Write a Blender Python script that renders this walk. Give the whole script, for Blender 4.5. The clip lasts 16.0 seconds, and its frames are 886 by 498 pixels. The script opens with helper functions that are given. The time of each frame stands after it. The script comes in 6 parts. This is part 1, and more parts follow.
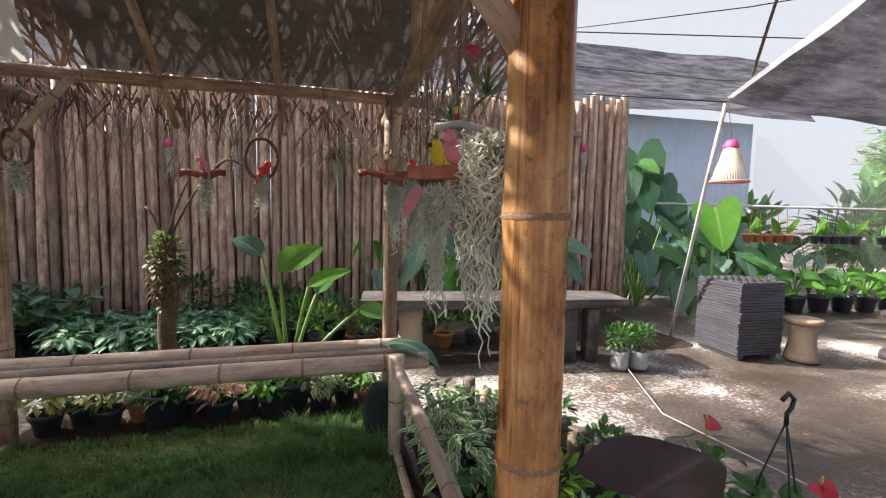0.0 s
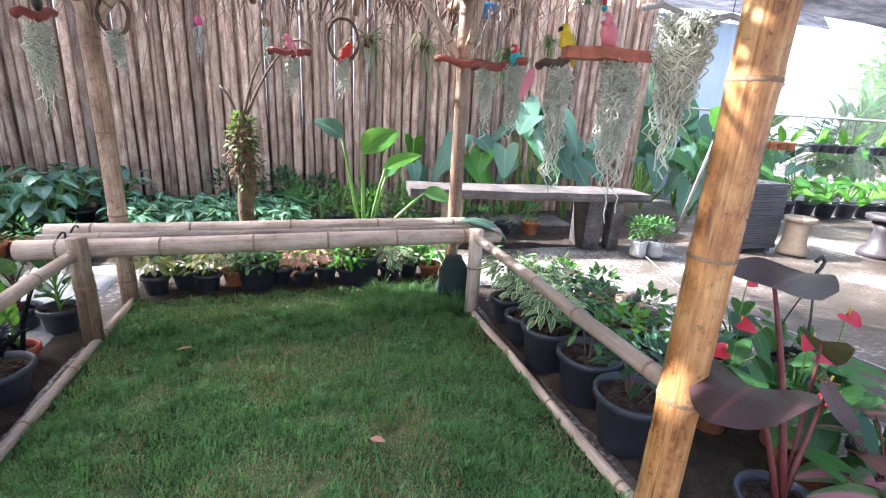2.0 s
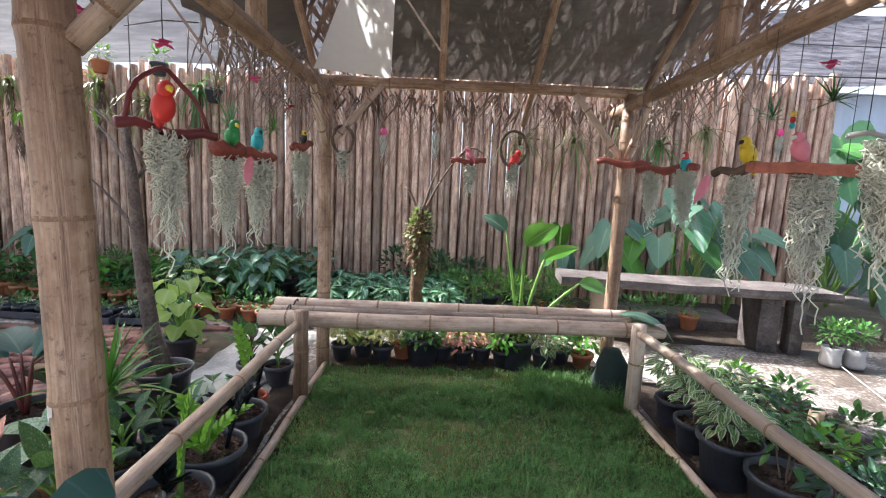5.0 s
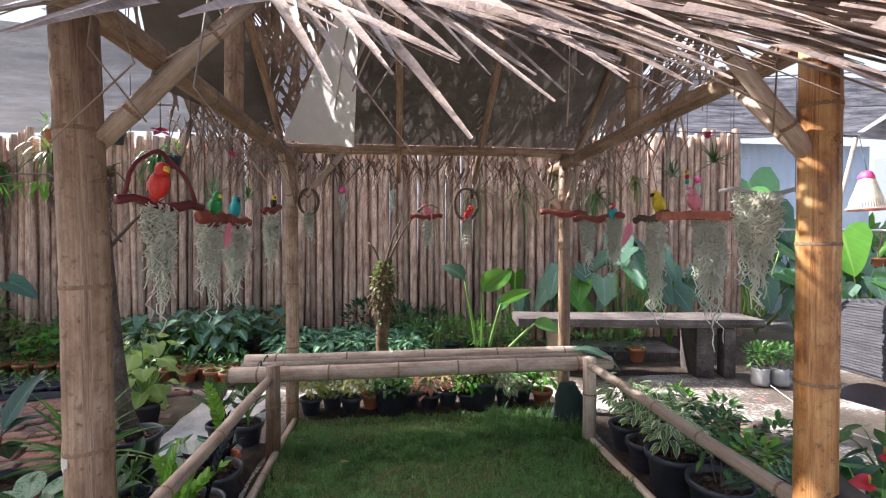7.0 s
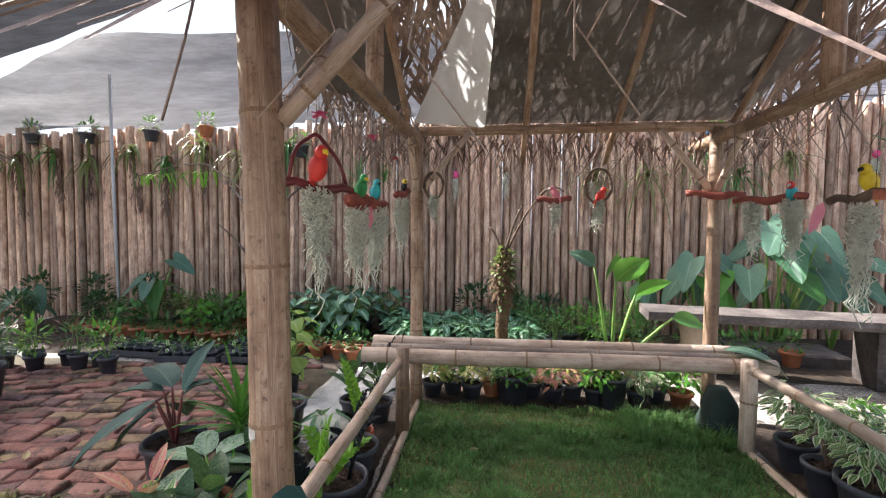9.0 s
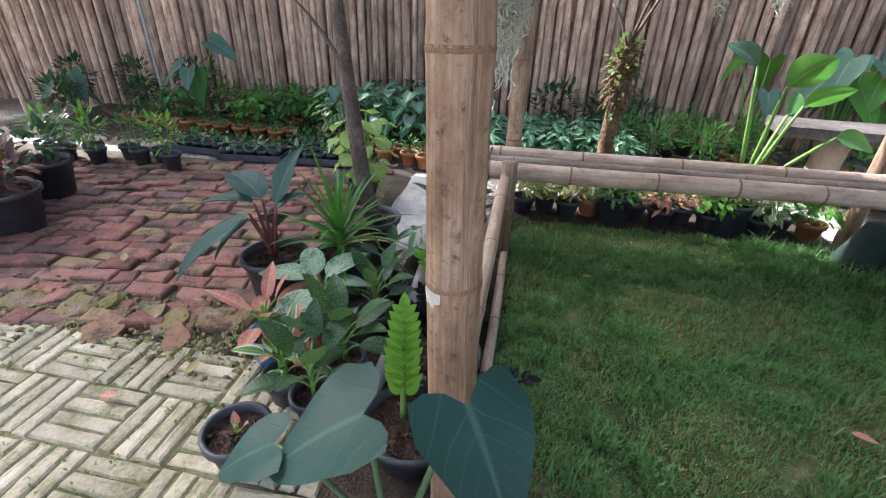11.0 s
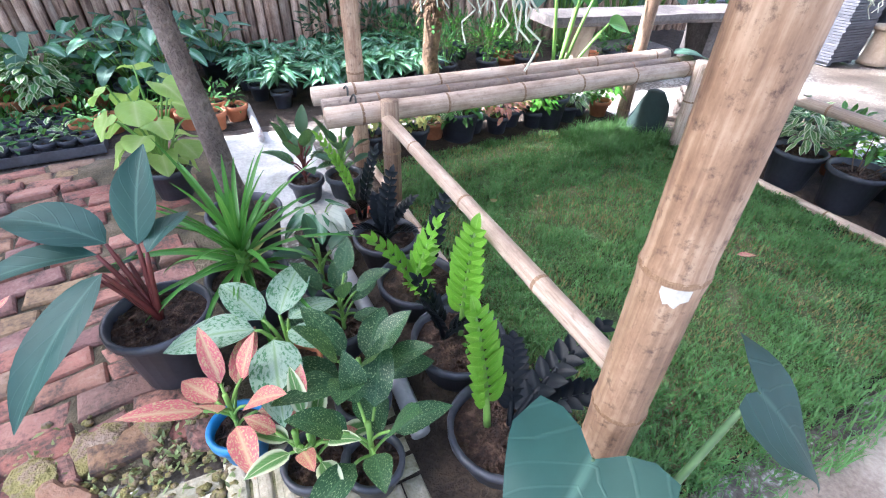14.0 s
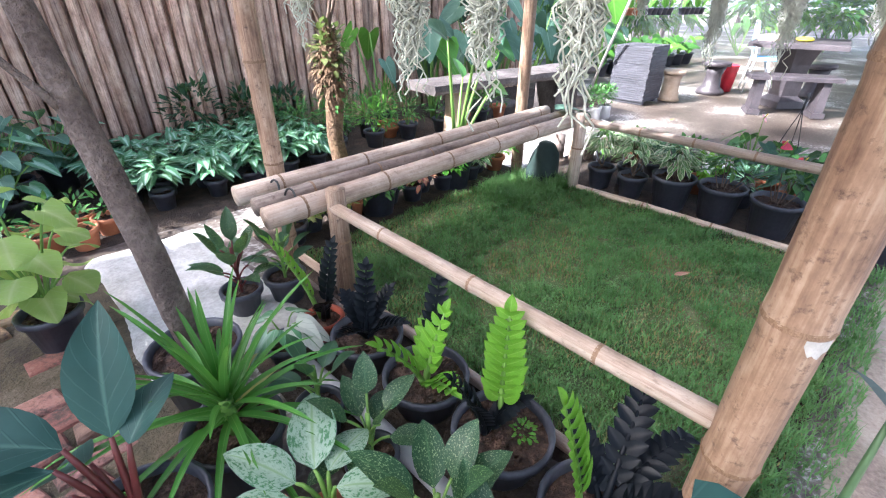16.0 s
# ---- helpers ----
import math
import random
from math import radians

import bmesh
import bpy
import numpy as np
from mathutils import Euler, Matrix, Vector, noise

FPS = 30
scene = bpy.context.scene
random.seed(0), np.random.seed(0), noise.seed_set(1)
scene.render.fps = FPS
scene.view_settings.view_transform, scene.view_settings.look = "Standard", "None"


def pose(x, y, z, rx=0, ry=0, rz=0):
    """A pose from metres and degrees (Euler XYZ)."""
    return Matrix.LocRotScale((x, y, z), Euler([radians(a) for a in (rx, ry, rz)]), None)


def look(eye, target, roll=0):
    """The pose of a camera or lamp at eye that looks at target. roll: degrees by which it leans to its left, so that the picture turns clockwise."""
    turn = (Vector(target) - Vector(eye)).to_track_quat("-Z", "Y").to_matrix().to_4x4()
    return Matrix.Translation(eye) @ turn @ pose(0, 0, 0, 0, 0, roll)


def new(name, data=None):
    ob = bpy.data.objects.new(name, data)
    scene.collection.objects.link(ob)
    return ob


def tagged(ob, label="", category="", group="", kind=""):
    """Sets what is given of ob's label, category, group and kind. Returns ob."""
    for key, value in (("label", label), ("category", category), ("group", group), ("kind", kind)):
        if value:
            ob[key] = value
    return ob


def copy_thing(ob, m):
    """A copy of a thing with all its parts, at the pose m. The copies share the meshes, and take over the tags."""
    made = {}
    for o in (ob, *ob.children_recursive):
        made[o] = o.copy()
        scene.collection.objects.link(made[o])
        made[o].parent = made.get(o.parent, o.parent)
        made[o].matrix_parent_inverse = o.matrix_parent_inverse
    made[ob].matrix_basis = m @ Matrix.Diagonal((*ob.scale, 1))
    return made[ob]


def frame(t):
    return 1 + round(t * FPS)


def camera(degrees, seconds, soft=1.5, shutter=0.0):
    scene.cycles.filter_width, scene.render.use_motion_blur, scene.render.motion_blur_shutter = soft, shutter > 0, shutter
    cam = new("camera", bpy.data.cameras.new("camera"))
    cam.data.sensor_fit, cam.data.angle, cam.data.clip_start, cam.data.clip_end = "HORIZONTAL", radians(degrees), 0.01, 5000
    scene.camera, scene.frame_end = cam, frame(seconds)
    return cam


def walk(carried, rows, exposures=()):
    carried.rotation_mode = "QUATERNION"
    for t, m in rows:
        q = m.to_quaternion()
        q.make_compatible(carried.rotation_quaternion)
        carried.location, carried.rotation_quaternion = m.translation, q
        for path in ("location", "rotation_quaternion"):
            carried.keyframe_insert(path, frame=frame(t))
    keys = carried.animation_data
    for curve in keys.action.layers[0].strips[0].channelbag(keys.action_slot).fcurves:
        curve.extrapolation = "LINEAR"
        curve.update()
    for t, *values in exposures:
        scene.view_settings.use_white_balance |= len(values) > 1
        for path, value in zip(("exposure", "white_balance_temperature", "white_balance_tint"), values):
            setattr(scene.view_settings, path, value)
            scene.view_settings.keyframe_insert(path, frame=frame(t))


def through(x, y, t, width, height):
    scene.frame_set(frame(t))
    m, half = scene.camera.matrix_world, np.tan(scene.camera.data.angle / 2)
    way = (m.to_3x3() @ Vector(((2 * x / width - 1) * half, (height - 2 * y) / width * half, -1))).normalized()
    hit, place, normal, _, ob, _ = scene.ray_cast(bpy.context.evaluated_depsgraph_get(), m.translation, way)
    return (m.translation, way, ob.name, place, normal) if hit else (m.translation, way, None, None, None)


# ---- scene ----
cam = camera(89.6, 16.0, soft=1.15)
PATH = [
    (0, (0.509, 0.325, 1.248), (1.011, 2.254, 1.086), 1.1),
    (0.5, (0.338, 0.371, 1.241), (1.199, 2.167, 1.058), -1.6),
    (1, (0.203, 0.321, 1.193), (1.106, 2.085, 0.921), 3.0),
    (1.5, (0.027, 0.235, 1.143), (0.87, 1.991, 0.688), 1.7),
    (2, (-0.094, 0.192, 1.136), (0.493, 2.018, 0.569), 3.2),
    (2.5, (-0.158, 0.177, 1.15), (0.038, 2.044, 0.46), 4.9),
    (3, (-0.316, 0.214, 1.163), (-0.517, 2.063, 0.427), 3.5),
    (3.5, (-0.439, 0.224, 1.176), (-0.807, 2.08, 0.529), 0.8),
    (4, (-0.458, 0.21, 1.206), (-0.758, 2.139, 0.771), 1.8),
    (4.5, (-0.424, 0.165, 1.216), (-0.542, 2.135, 0.895), 2.5),
    (5, (-0.326, 0.048, 1.233), (-0.299, 2.031, 0.975), 2.6),
    (7.5, (-0.4, -0.181, 1.249), (-0.184, 1.807, 1.237), -0.1),
    (8, (-0.458, -0.154, 1.251), (-0.246, 1.835, 1.233), -0.2),
    (8.5, (-0.507, -0.109, 1.249), (-0.405, 1.888, 1.203), -0.0),
    (9, (-0.559, -0.066, 1.238), (-0.776, 1.92, 1.144), 0.4),
    (9.5, (-0.681, 0.079, 1.222), (-1.098, 2.026, 1.031), 0.3),
    (10, (-0.789, 0.196, 1.201), (-1.248, 2.085, 0.728), 1.0),
    (10.2, (-0.826, 0.213, 1.19), (-1.291, 2.065, 0.595), 2.3),
    (12.3, (-1.316, 0.474, 1.182), (-1.265, 2.074, -0.017), -1.1),
    (12.5, (-1.346, 0.496, 1.172), (-1.207, 2.078, -0.044), -0.9),
    (13, (-1.484, 0.54, 1.188), (-0.942, 2.029, -0.034), -2.4),
    (13.5, (-1.622, 0.571, 1.187), (-0.859, 1.967, -0.025), -0.1),
    (14, (-1.683, 0.671, 1.17), (-0.986, 2.114, -0.026), 1.6),
    (14.5, (-1.754, 0.799, 1.186), (-1.053, 2.253, 0.005), -0.0),
    (15, (-1.785, 0.854, 1.181), (-1.028, 2.341, 0.079), 0.3),
    (15.5, (-1.85, 0.913, 1.187), (-0.868, 2.33, 0.172), -1.5),
    (16, (-1.949, 1.006, 1.201), (-0.72, 2.24, 0.218), 0.2),
]
EXPOSURES = [(0.0, 1.04, 6350, 14), (0.5, 1.16, 6300, 13), (1.0, 1.45, 5950, 12), (1.5, 1.97, 5600, 13), (2.0, 2.30, 5550, 12), (3.0, 2.83, 5500, 12), (3.5, 2.70, 5450, 12), (4.0, 2.22, 5600, 12), (4.5, 1.80, 5800, 11),
             (5.0, 1.80, 5900, 12), (7.5, 1.40, 6050, 14), (8.5, 1.80, 6150, 13), (9.0, 1.65, 6150, 12), (9.5, 1.35, 5950, 13), (10.0, 1.42, 5850, 12), (12.5, 2.42, 5350, 11), (13.0, 2.62, 5300, 12), (14.0, 2.62, 5300, 13), (15.0, 2.50, 5350, 13), (16.0, 2.30, 5500, 14)]
walk(cam, [(t, look(eye, target, roll)) for t, eye, target, roll in PATH], EXPOSURES)

# ---- light ----
SUN_AZ, SUN_EL = radians(155), radians(38)
SUN_FROM = Vector((math.cos(SUN_AZ) * math.cos(SUN_EL), math.sin(SUN_AZ) * math.cos(SUN_EL), math.sin(SUN_EL)))
world = bpy.data.worlds.new("world")
scene.world = world
world.use_nodes = True
wn = world.node_tree.nodes
sky = wn.new("ShaderNodeTexSky")
sky.sky_type, sky.sun_disc = "NISHITA", False
sky.sun_elevation, sky.sun_rotation = SUN_EL, math.atan2(SUN_FROM.x, SUN_FROM.y)
sky.dust_density, sky.ozone_density = 8.0, 0.5
world.node_tree.links.new(sky.outputs[0], wn["Background"].inputs[0])
wn["Background"].inputs[1].default_value = 0.15
sun = new("sun", bpy.data.lights.new("sun", "SUN"))
sun.data.energy, sun.data.angle, sun.data.color = 5.0, radians(0.6), (1.0, 0.93, 0.82)
sun.matrix_world = look(SUN_FROM * 30, (0, 0, 0))


# ---- materials ----
class Nodes:
    """A small wrapper that builds one node material."""

    def __init__(self, name):
        self.mat = bpy.data.materials.new(name)
        self.mat.use_nodes = True
        self.tree = self.mat.node_tree
        self.bsdf = self.tree.nodes["Principled BSDF"]

    def node(self, kind, **inputs):
        n = self.tree.nodes.new(kind)
        for key, value in inputs.items():
            self.put(n.inputs[key.replace("_", " ")], value)
        return n

    def put(self, socket, value):
        if isinstance(value, bpy.types.NodeSocket):
            self.tree.links.new(value, socket)
        else:
            socket.default_value = value

    def coords(self, kind="Object", scale=(1, 1, 1), shift=True):
        tc = self.node("ShaderNodeTexCoord")
        m = self.node("ShaderNodeMapping", Vector=tc.outputs[kind], Scale=scale)
        if shift:
            info = self.node("ShaderNodeObjectInfo")
            v = self.node("ShaderNodeVectorMath", Vector=m.outputs[0])
            v.operation = "ADD"
            sc = self.node("ShaderNodeMath")
            sc.operation = "MULTIPLY"
            self.put(sc.inputs[0], info.outputs["Random"])
            sc.inputs[1].default_value = 37.0
            self.put(v.inputs[1], sc.outputs[0])
            return v.outputs[0]
        return m.outputs[0]

    def noise(self, vec, scale, detail=4.0, rough=0.6):
        n = self.node("ShaderNodeTexNoise", Vector=vec, Scale=scale, Detail=detail, Roughness=rough)
        return n.outputs["Fac"]

    def ramp(self, fac, stops):
        r = self.node("ShaderNodeValToRGB", Fac=fac)
        e = r.color_ramp.elements
        while len(e) < len(stops):
            e.new(0.5)
        for el, (p, c) in zip(e, stops):
            el.position = p
            el.color = (*c, 1) if len(c) == 3 else c
        return r.outputs[0]

    def mix(self, fac, a, b, mode="MIX"):
        n = self.node("ShaderNodeMix")
        n.data_type, n.blend_type = "RGBA", mode
        self.put(n.inputs[0], fac)
        for i, c in ((6, a), (7, b)):
            self.put(n.inputs[i], c if isinstance(c, bpy.types.NodeSocket) else (*c, 1))
        return n.outputs[2]

    def math(self, op, a, b=0.0):
        n = self.node("ShaderNodeMath")
        n.operation = op
        self.put(n.inputs[0], a)
        self.put(n.inputs[1], b)
        return n.outputs[0]

    def random(self):
        return self.node("ShaderNodeObjectInfo").outputs["Random"]

    def island(self):
        return self.node("ShaderNodeNewGeometry").outputs["Random Per Island"]

    def bump(self, height, strength=0.3, dist=0.01):
        b = self.node("ShaderNodeBump", Strength=strength, Distance=dist, Height=height)
        self.put(self.bsdf.inputs["Normal"], b.outputs[0])

    def done(self, color, rough=0.6, **other):
        self.put(self.bsdf.inputs["Base Color"], color if isinstance(color, bpy.types.NodeSocket) else (*color, 1))
        self.put(self.bsdf.inputs["Roughness"], rough)
        for key, value in other.items():
            self.put(self.bsdf.inputs[key.replace("_", " ")], value)
        return self.mat


def m_bamboo(name, dark, mid, light, stain=0.5, rough=0.45, vary=0.5):
    """Bamboo: v runs along the culm in metres; faint streaks, broad blotches, dark stains and specks."""
    n = Nodes(name)
    streak = n.noise(n.coords("UV", (5.0, 0.35, 1)), 6.0, 4.0)
    blotch = n.noise(n.coords("UV", (2.2, 3.2, 1)), 1.5, 6.0, 0.7)
    speck = n.noise(n.coords("UV", (4.0, 11.0, 1)), 3.4, 5.0, 0.75)
    col = n.ramp(n.math("ADD", n.math("MULTIPLY", streak, 0.35), n.math("MULTIPLY", blotch, 0.68)),
                 [(0.36, dark), (0.50, mid), (0.64, light)])
    col = n.mix(n.math("MULTIPLY", n.ramp(speck, [(0.55, (0, 0, 0)), (0.70, (1, 1, 1))]), stain), col, (0.06, 0.03, 0.022))
    tint = n.math("ADD", n.math("MULTIPLY", n.random(), vary), 1.0 - vary / 2)
    col = n.mix(1.0, col, n.node("ShaderNodeCombineColor", Red=tint, Green=tint, Blue=tint).outputs[0], "MULTIPLY")
    n.bump(n.math("ADD", streak, speck), 0.25, 0.004)
    return n.done(col, n.ramp(blotch, [(0.3, (rough - 0.14,) * 3), (0.7, (rough + 0.2,) * 3)]))


def m_noise(name, stops, scale=3.0, rough=0.7, bump=0.3, fine=60.0, kind="Object", dist=0.01, vary=0.0, **other):
    """A mottled surface: broad blotches with fine grain over them."""
    n = Nodes(name)
    c = n.coords(kind)
    big, small = n.noise(c, scale, 6.0), n.noise(c, fine, 3.0)
    col = n.ramp(n.math("ADD", n.math("MULTIPLY", big, 0.7), n.math("MULTIPLY", small, 0.3)), stops)
    if vary:
        t = n.math("ADD", n.math("MULTIPLY", n.random(), vary), 1 - vary / 2)
        col = n.mix(1.0, col, n.node("ShaderNodeCombineColor", Red=t, Green=t, Blue=t).outputs[0], "MULTIPLY")
    n.bump(n.math("ADD", big, small), bump, dist)
    return n.done(col, rough, **other)


def m_leaf(name, base, vein, edge=None, spots=None, rough=0.42, veins=9.0, through=0.25, spot_level=0.55, spot_scale=9.0, shine=0.4, pale=None, pale_width=0.4):
    """A leaf: u runs across the blade from -1 to 1, v along it; midrib, side veins, mottling and some light let through."""
    n = Nodes(name)
    uv = n.node("ShaderNodeTexCoord").outputs["UV"]
    sep = n.node("ShaderNodeSeparateXYZ", Vector=uv)
    u, v = n.math("ABSOLUTE", sep.outputs[0]), sep.outputs[1]
    rib = n.ramp(u, [(0.02, (1, 1, 1)), (0.09, (0, 0, 0))])
    side = n.math("SINE", n.math("MULTIPLY", n.math("SUBTRACT", v, n.math("MULTIPLY", u, 0.35)), veins * 6.283))
    side = n.ramp(side, [(0.90, (0, 0, 0)), (0.99, (1, 1, 1))])
    blot = n.noise(n.coords("Object"), 9.0, 4.0)
    col = n.mix(blot, tuple(c * 0.7 for c in base), tuple(min(1, c * 1.35) for c in base))
    isl = n.island()
    hue = n.node("ShaderNodeHueSaturation", Color=col)
    n.put(hue.inputs["Value"], n.math("ADD", n.math("MULTIPLY", isl, 0.5), 0.75))
    n.put(hue.inputs["Hue"], n.math("ADD", n.math("MULTIPLY", isl, 0.03), 0.487))
    col = hue.outputs[0]
    if spots:
        sp = n.noise(n.coords("UV", (1.0, 2.2, 1)), spot_scale, 3.0)
        col = n.mix(n.ramp(sp, [(spot_level - 0.04, (0, 0, 0)), (spot_level + 0.05, (1, 1, 1))]), col, spots)
    if pale:
        col = n.mix(n.ramp(n.math("ADD", u, n.math("MULTIPLY", n.noise(n.coords("UV", (3.0, 4.0, 1)), 3.0), 0.35)), [(pale_width, (0.8, 0.8, 0.8)), (pale_width + 0.25, (0, 0, 0))]), col, pale)
    if edge:
        col = n.mix(n.ramp(n.math("ADD", u, n.math("MULTIPLY", blot, 0.4)), [(0.72, (0, 0, 0)), (0.95, (1, 1, 1))]), col, edge)
    col = n.mix(n.math("MULTIPLY", side, 0.22), col, vein)
    col = n.mix(n.math("MULTIPLY", rib, 0.8), col, vein)
    n.bump(side, 0.25, 0.004)
    n.done(col, rough, Specular_IOR_Level=shine)
    tr = n.node("ShaderNodeBsdfTranslucent", Color=n.mix(0.4, col, (0.28, 0.5, 0.10)))
    mixer = n.node("ShaderNodeMixShader", Fac=through)
    n.put(mixer.inputs[1], n.bsdf.outputs[0])
    n.put(mixer.inputs[2], tr.outputs[0])
    n.put(n.tree.nodes["Material Output"].inputs[0], mixer.outputs[0])
    return n.mat


def m_sheet(name, color, opaque, holes=0.0, scale=60.0, translucent=0.3, stain=(0.3, 0.28, 0.25), gloss=0.45):
    """Netting or plastic sheet that lets a share of the light straight through."""
    n = Nodes(name)
    c = n.coords("Object", shift=False)
    fold = n.noise(n.coords("Object", (1.0, 3.5, 1.0), False), 1.6, 6.0, 0.7)
    col = n.mix(n.ramp(fold, [(0.4, (0, 0, 0)), (0.7, (1, 1, 1))]), color, stain)
    n.bump(n.noise(c, 7.0, 4.0), 0.5, 0.03)
    n.done(col, gloss, Specular_IOR_Level=0.5 if gloss < 0.6 else 0.02)
    tl = n.node("ShaderNodeBsdfTranslucent", Color=col)
    a = n.node("ShaderNodeMixShader", Fac=translucent)
    n.put(a.inputs[1], n.bsdf.outputs[0])
    n.put(a.inputs[2], tl.outputs[0])
    tp = n.node("ShaderNodeBsdfTransparent")
    b = n.node("ShaderNodeMixShader")
    gaps = n.noise(c, scale, 2.0)
    if holes:
        n.put(b.inputs[0], n.math("MULTIPLY", n.ramp(gaps, [(holes, (1, 1, 1)), (holes + 0.04, (0, 0, 0))]), opaque))
    else:
        b.inputs[0].default_value = opaque
    n.put(b.inputs[1], tp.outputs[0])
    n.put(b.inputs[2], a.outputs[0])
    n.put(n.tree.nodes["Material Output"].inputs[0], b.outputs[0])
    return n.mat


POST = m_bamboo("bamboo_post", (0.12, 0.065, 0.042), (0.29, 0.185, 0.12), (0.47, 0.35, 0.255), 0.85, 0.5)
POST_ORANGE = m_bamboo("bamboo_post_orange", (0.10, 0.034, 0.016), (0.40, 0.18, 0.06), (0.60, 0.37, 0.16), 0.8, 0.30)
POLE = m_bamboo("bamboo_pole", (0.27, 0.19, 0.14), (0.47, 0.36, 0.28), (0.62, 0.52, 0.43), 0.45, 0.55)
POLE_OLD = m_bamboo("bamboo_pole_old", (0.13, 0.10, 0.085), (0.27, 0.21, 0.175), (0.42, 0.36, 0.31), 0.7, 0.7)
CANE = m_bamboo("bamboo_cane", (0.12, 0.06, 0.044), (0.43, 0.285, 0.205), (0.70, 0.54, 0.41), 0.6, 0.45, 0.95)
NODE = m_noise("bamboo_node", [(0.3, (0.12, 0.06, 0.03)), (0.7, (0.36, 0.24, 0.15))], 20.0)
CUT = m_noise("bamboo_cut_end", [(0.3, (0.10, 0.06, 0.03)), (0.7, (0.45, 0.33, 0.2))], 30.0)
THATCH = m_noise("dry_palm_thatch", [(0.3, (0.10, 0.065, 0.05)), (0.5, (0.26, 0.19, 0.155)), (0.7, (0.46, 0.37, 0.31))], 6.0, 0.6, 0.3)
# Browner, darker thatch: backlit shade of the eave fringe in colour; also dead fronds.
DRY_BROWN_SHADED = m_noise("dry_brown_shaded_palm", [(0.3, (0.05, 0.032, 0.024)), (0.5, (0.13, 0.085, 0.062)), (0.7, (0.27, 0.20, 0.15))], 8.0, 0.7, 0.3)
TARP = m_sheet("grey_tarp", (0.14, 0.125, 0.115), 1.0, 0.70, 11.0, translucent=0.16, stain=(0.075, 0.06, 0.052))
FLAP = m_sheet("white_tarp", (0.88, 0.88, 0.87), 1.0, translucent=0.45, stain=(0.78, 0.77, 0.75))
NET = m_sheet("black_shade_net", (0.06, 0.06, 0.072), 0.985, 0.68, 90.0, 0.25, (0.22, 0.22, 0.25), 0.8)
NET_DENSE = m_sheet("dense_shade_net", (0.045, 0.045, 0.052), 0.96, translucent=0.12, stain=(0.10, 0.10, 0.115), gloss=0.8)
CLEAR = m_sheet("clear_plastic_sheet", (0.8, 0.83, 0.85), 0.45, translucent=0.6, stain=(0.7, 0.72, 0.75))
CLEAR_WALL = m_sheet("thin_clear_plastic", (0.8, 0.83, 0.85), 0.2, translucent=0.6, stain=(0.7, 0.72, 0.75))
# Dark stops are damp; the sharp pale stop paints patches of sun.
GROUND = m_noise("damp_sunpatch_concrete", [(0.38, (0.045, 0.034, 0.026)), (0.48, (0.085, 0.066, 0.052)), (0.54, (0.17, 0.145, 0.125)), (0.585, (0.50, 0.48, 0.45))], 1.1, 0.5, 0.25, 40.0)
SOIL = m_noise("dark_soil", [(0.3, (0.02, 0.014, 0.01)), (0.5, (0.05, 0.035, 0.025)), (0.7, (0.11, 0.075, 0.05))], 12.0, 0.95, 0.8, 90.0, dist=0.02)
BARK_CHIPS = m_noise("potting_mix", [(0.35, (0.02, 0.013, 0.01)), (0.52, (0.07, 0.038, 0.026)), (0.70, (0.22, 0.14, 0.095))], 30.0, 0.95, 1.0, 110.0, dist=0.02)
def m_brick(name):
    """Worn brick: each one leans to red, brown, grey-purple or mossy ochre, with dust and pits."""
    n = Nodes(name)
    c = n.coords("Object")
    big, small = n.noise(c, 9.0, 6.0), n.noise(c, 75.0, 4.0)
    pick = n.math("FRACT", n.math("ADD", n.random(), n.island()))
    tone = n.ramp(pick, [(0.0, (0.18, 0.07, 0.055)), (0.3, (0.30, 0.125, 0.09)), (0.5, (0.35, 0.17, 0.125)), (0.68, (0.17, 0.09, 0.085)), (0.86, (0.28, 0.19, 0.09)), (1.0, (0.24, 0.10, 0.085))])
    wear = n.math("ADD", n.math("MULTIPLY", big, 0.65), n.math("MULTIPLY", small, 0.35))
    col = n.mix(n.ramp(wear, [(0.40, (1, 1, 1)), (0.52, (0, 0, 0))]), tone, (0.075, 0.05, 0.04))
    col = n.mix(n.math("MULTIPLY", n.ramp(wear, [(0.54, (0, 0, 0)), (0.68, (1, 1, 1))]), 0.4), col, (0.42, 0.31, 0.25))
    n.bump(wear, 0.9, 0.012)
    return n.done(col, 0.85)


BRICK = m_brick("red_brick")
PAVER = m_noise("mossy_paver", [(0.34, (0.17, 0.16, 0.07)), (0.47, (0.38, 0.345, 0.235)), (0.62, (0.57, 0.515, 0.40))], 7.0, 0.85, 0.5, 80.0, vary=0.35)
JOINT_DARK = m_noise("brick_joint_soil", [(0.35, (0.035, 0.026, 0.018)), (0.5, (0.085, 0.07, 0.04)), (0.66, (0.17, 0.13, 0.09))], 7.0, 0.95, 0.8, 90.0, dist=0.01)
JOINT = m_noise("mossy_joint_soil", [(0.35, (0.05, 0.045, 0.025)), (0.5, (0.14, 0.14, 0.055)), (0.66, (0.27, 0.24, 0.16))], 7.0, 0.95, 0.8, 90.0, dist=0.01)
CEMENT = m_noise("pale_cement", [(0.35, (0.30, 0.29, 0.26)), (0.48, (0.45, 0.44, 0.41)), (0.62, (0.64, 0.63, 0.60))], 5.0, 0.8, 0.5, 60.0)
POT_BLACK = m_noise("black_plastic_pot", [(0.3, (0.018, 0.020, 0.028)), (0.7, (0.07, 0.075, 0.098))], 8.0, 0.42, 0.05)
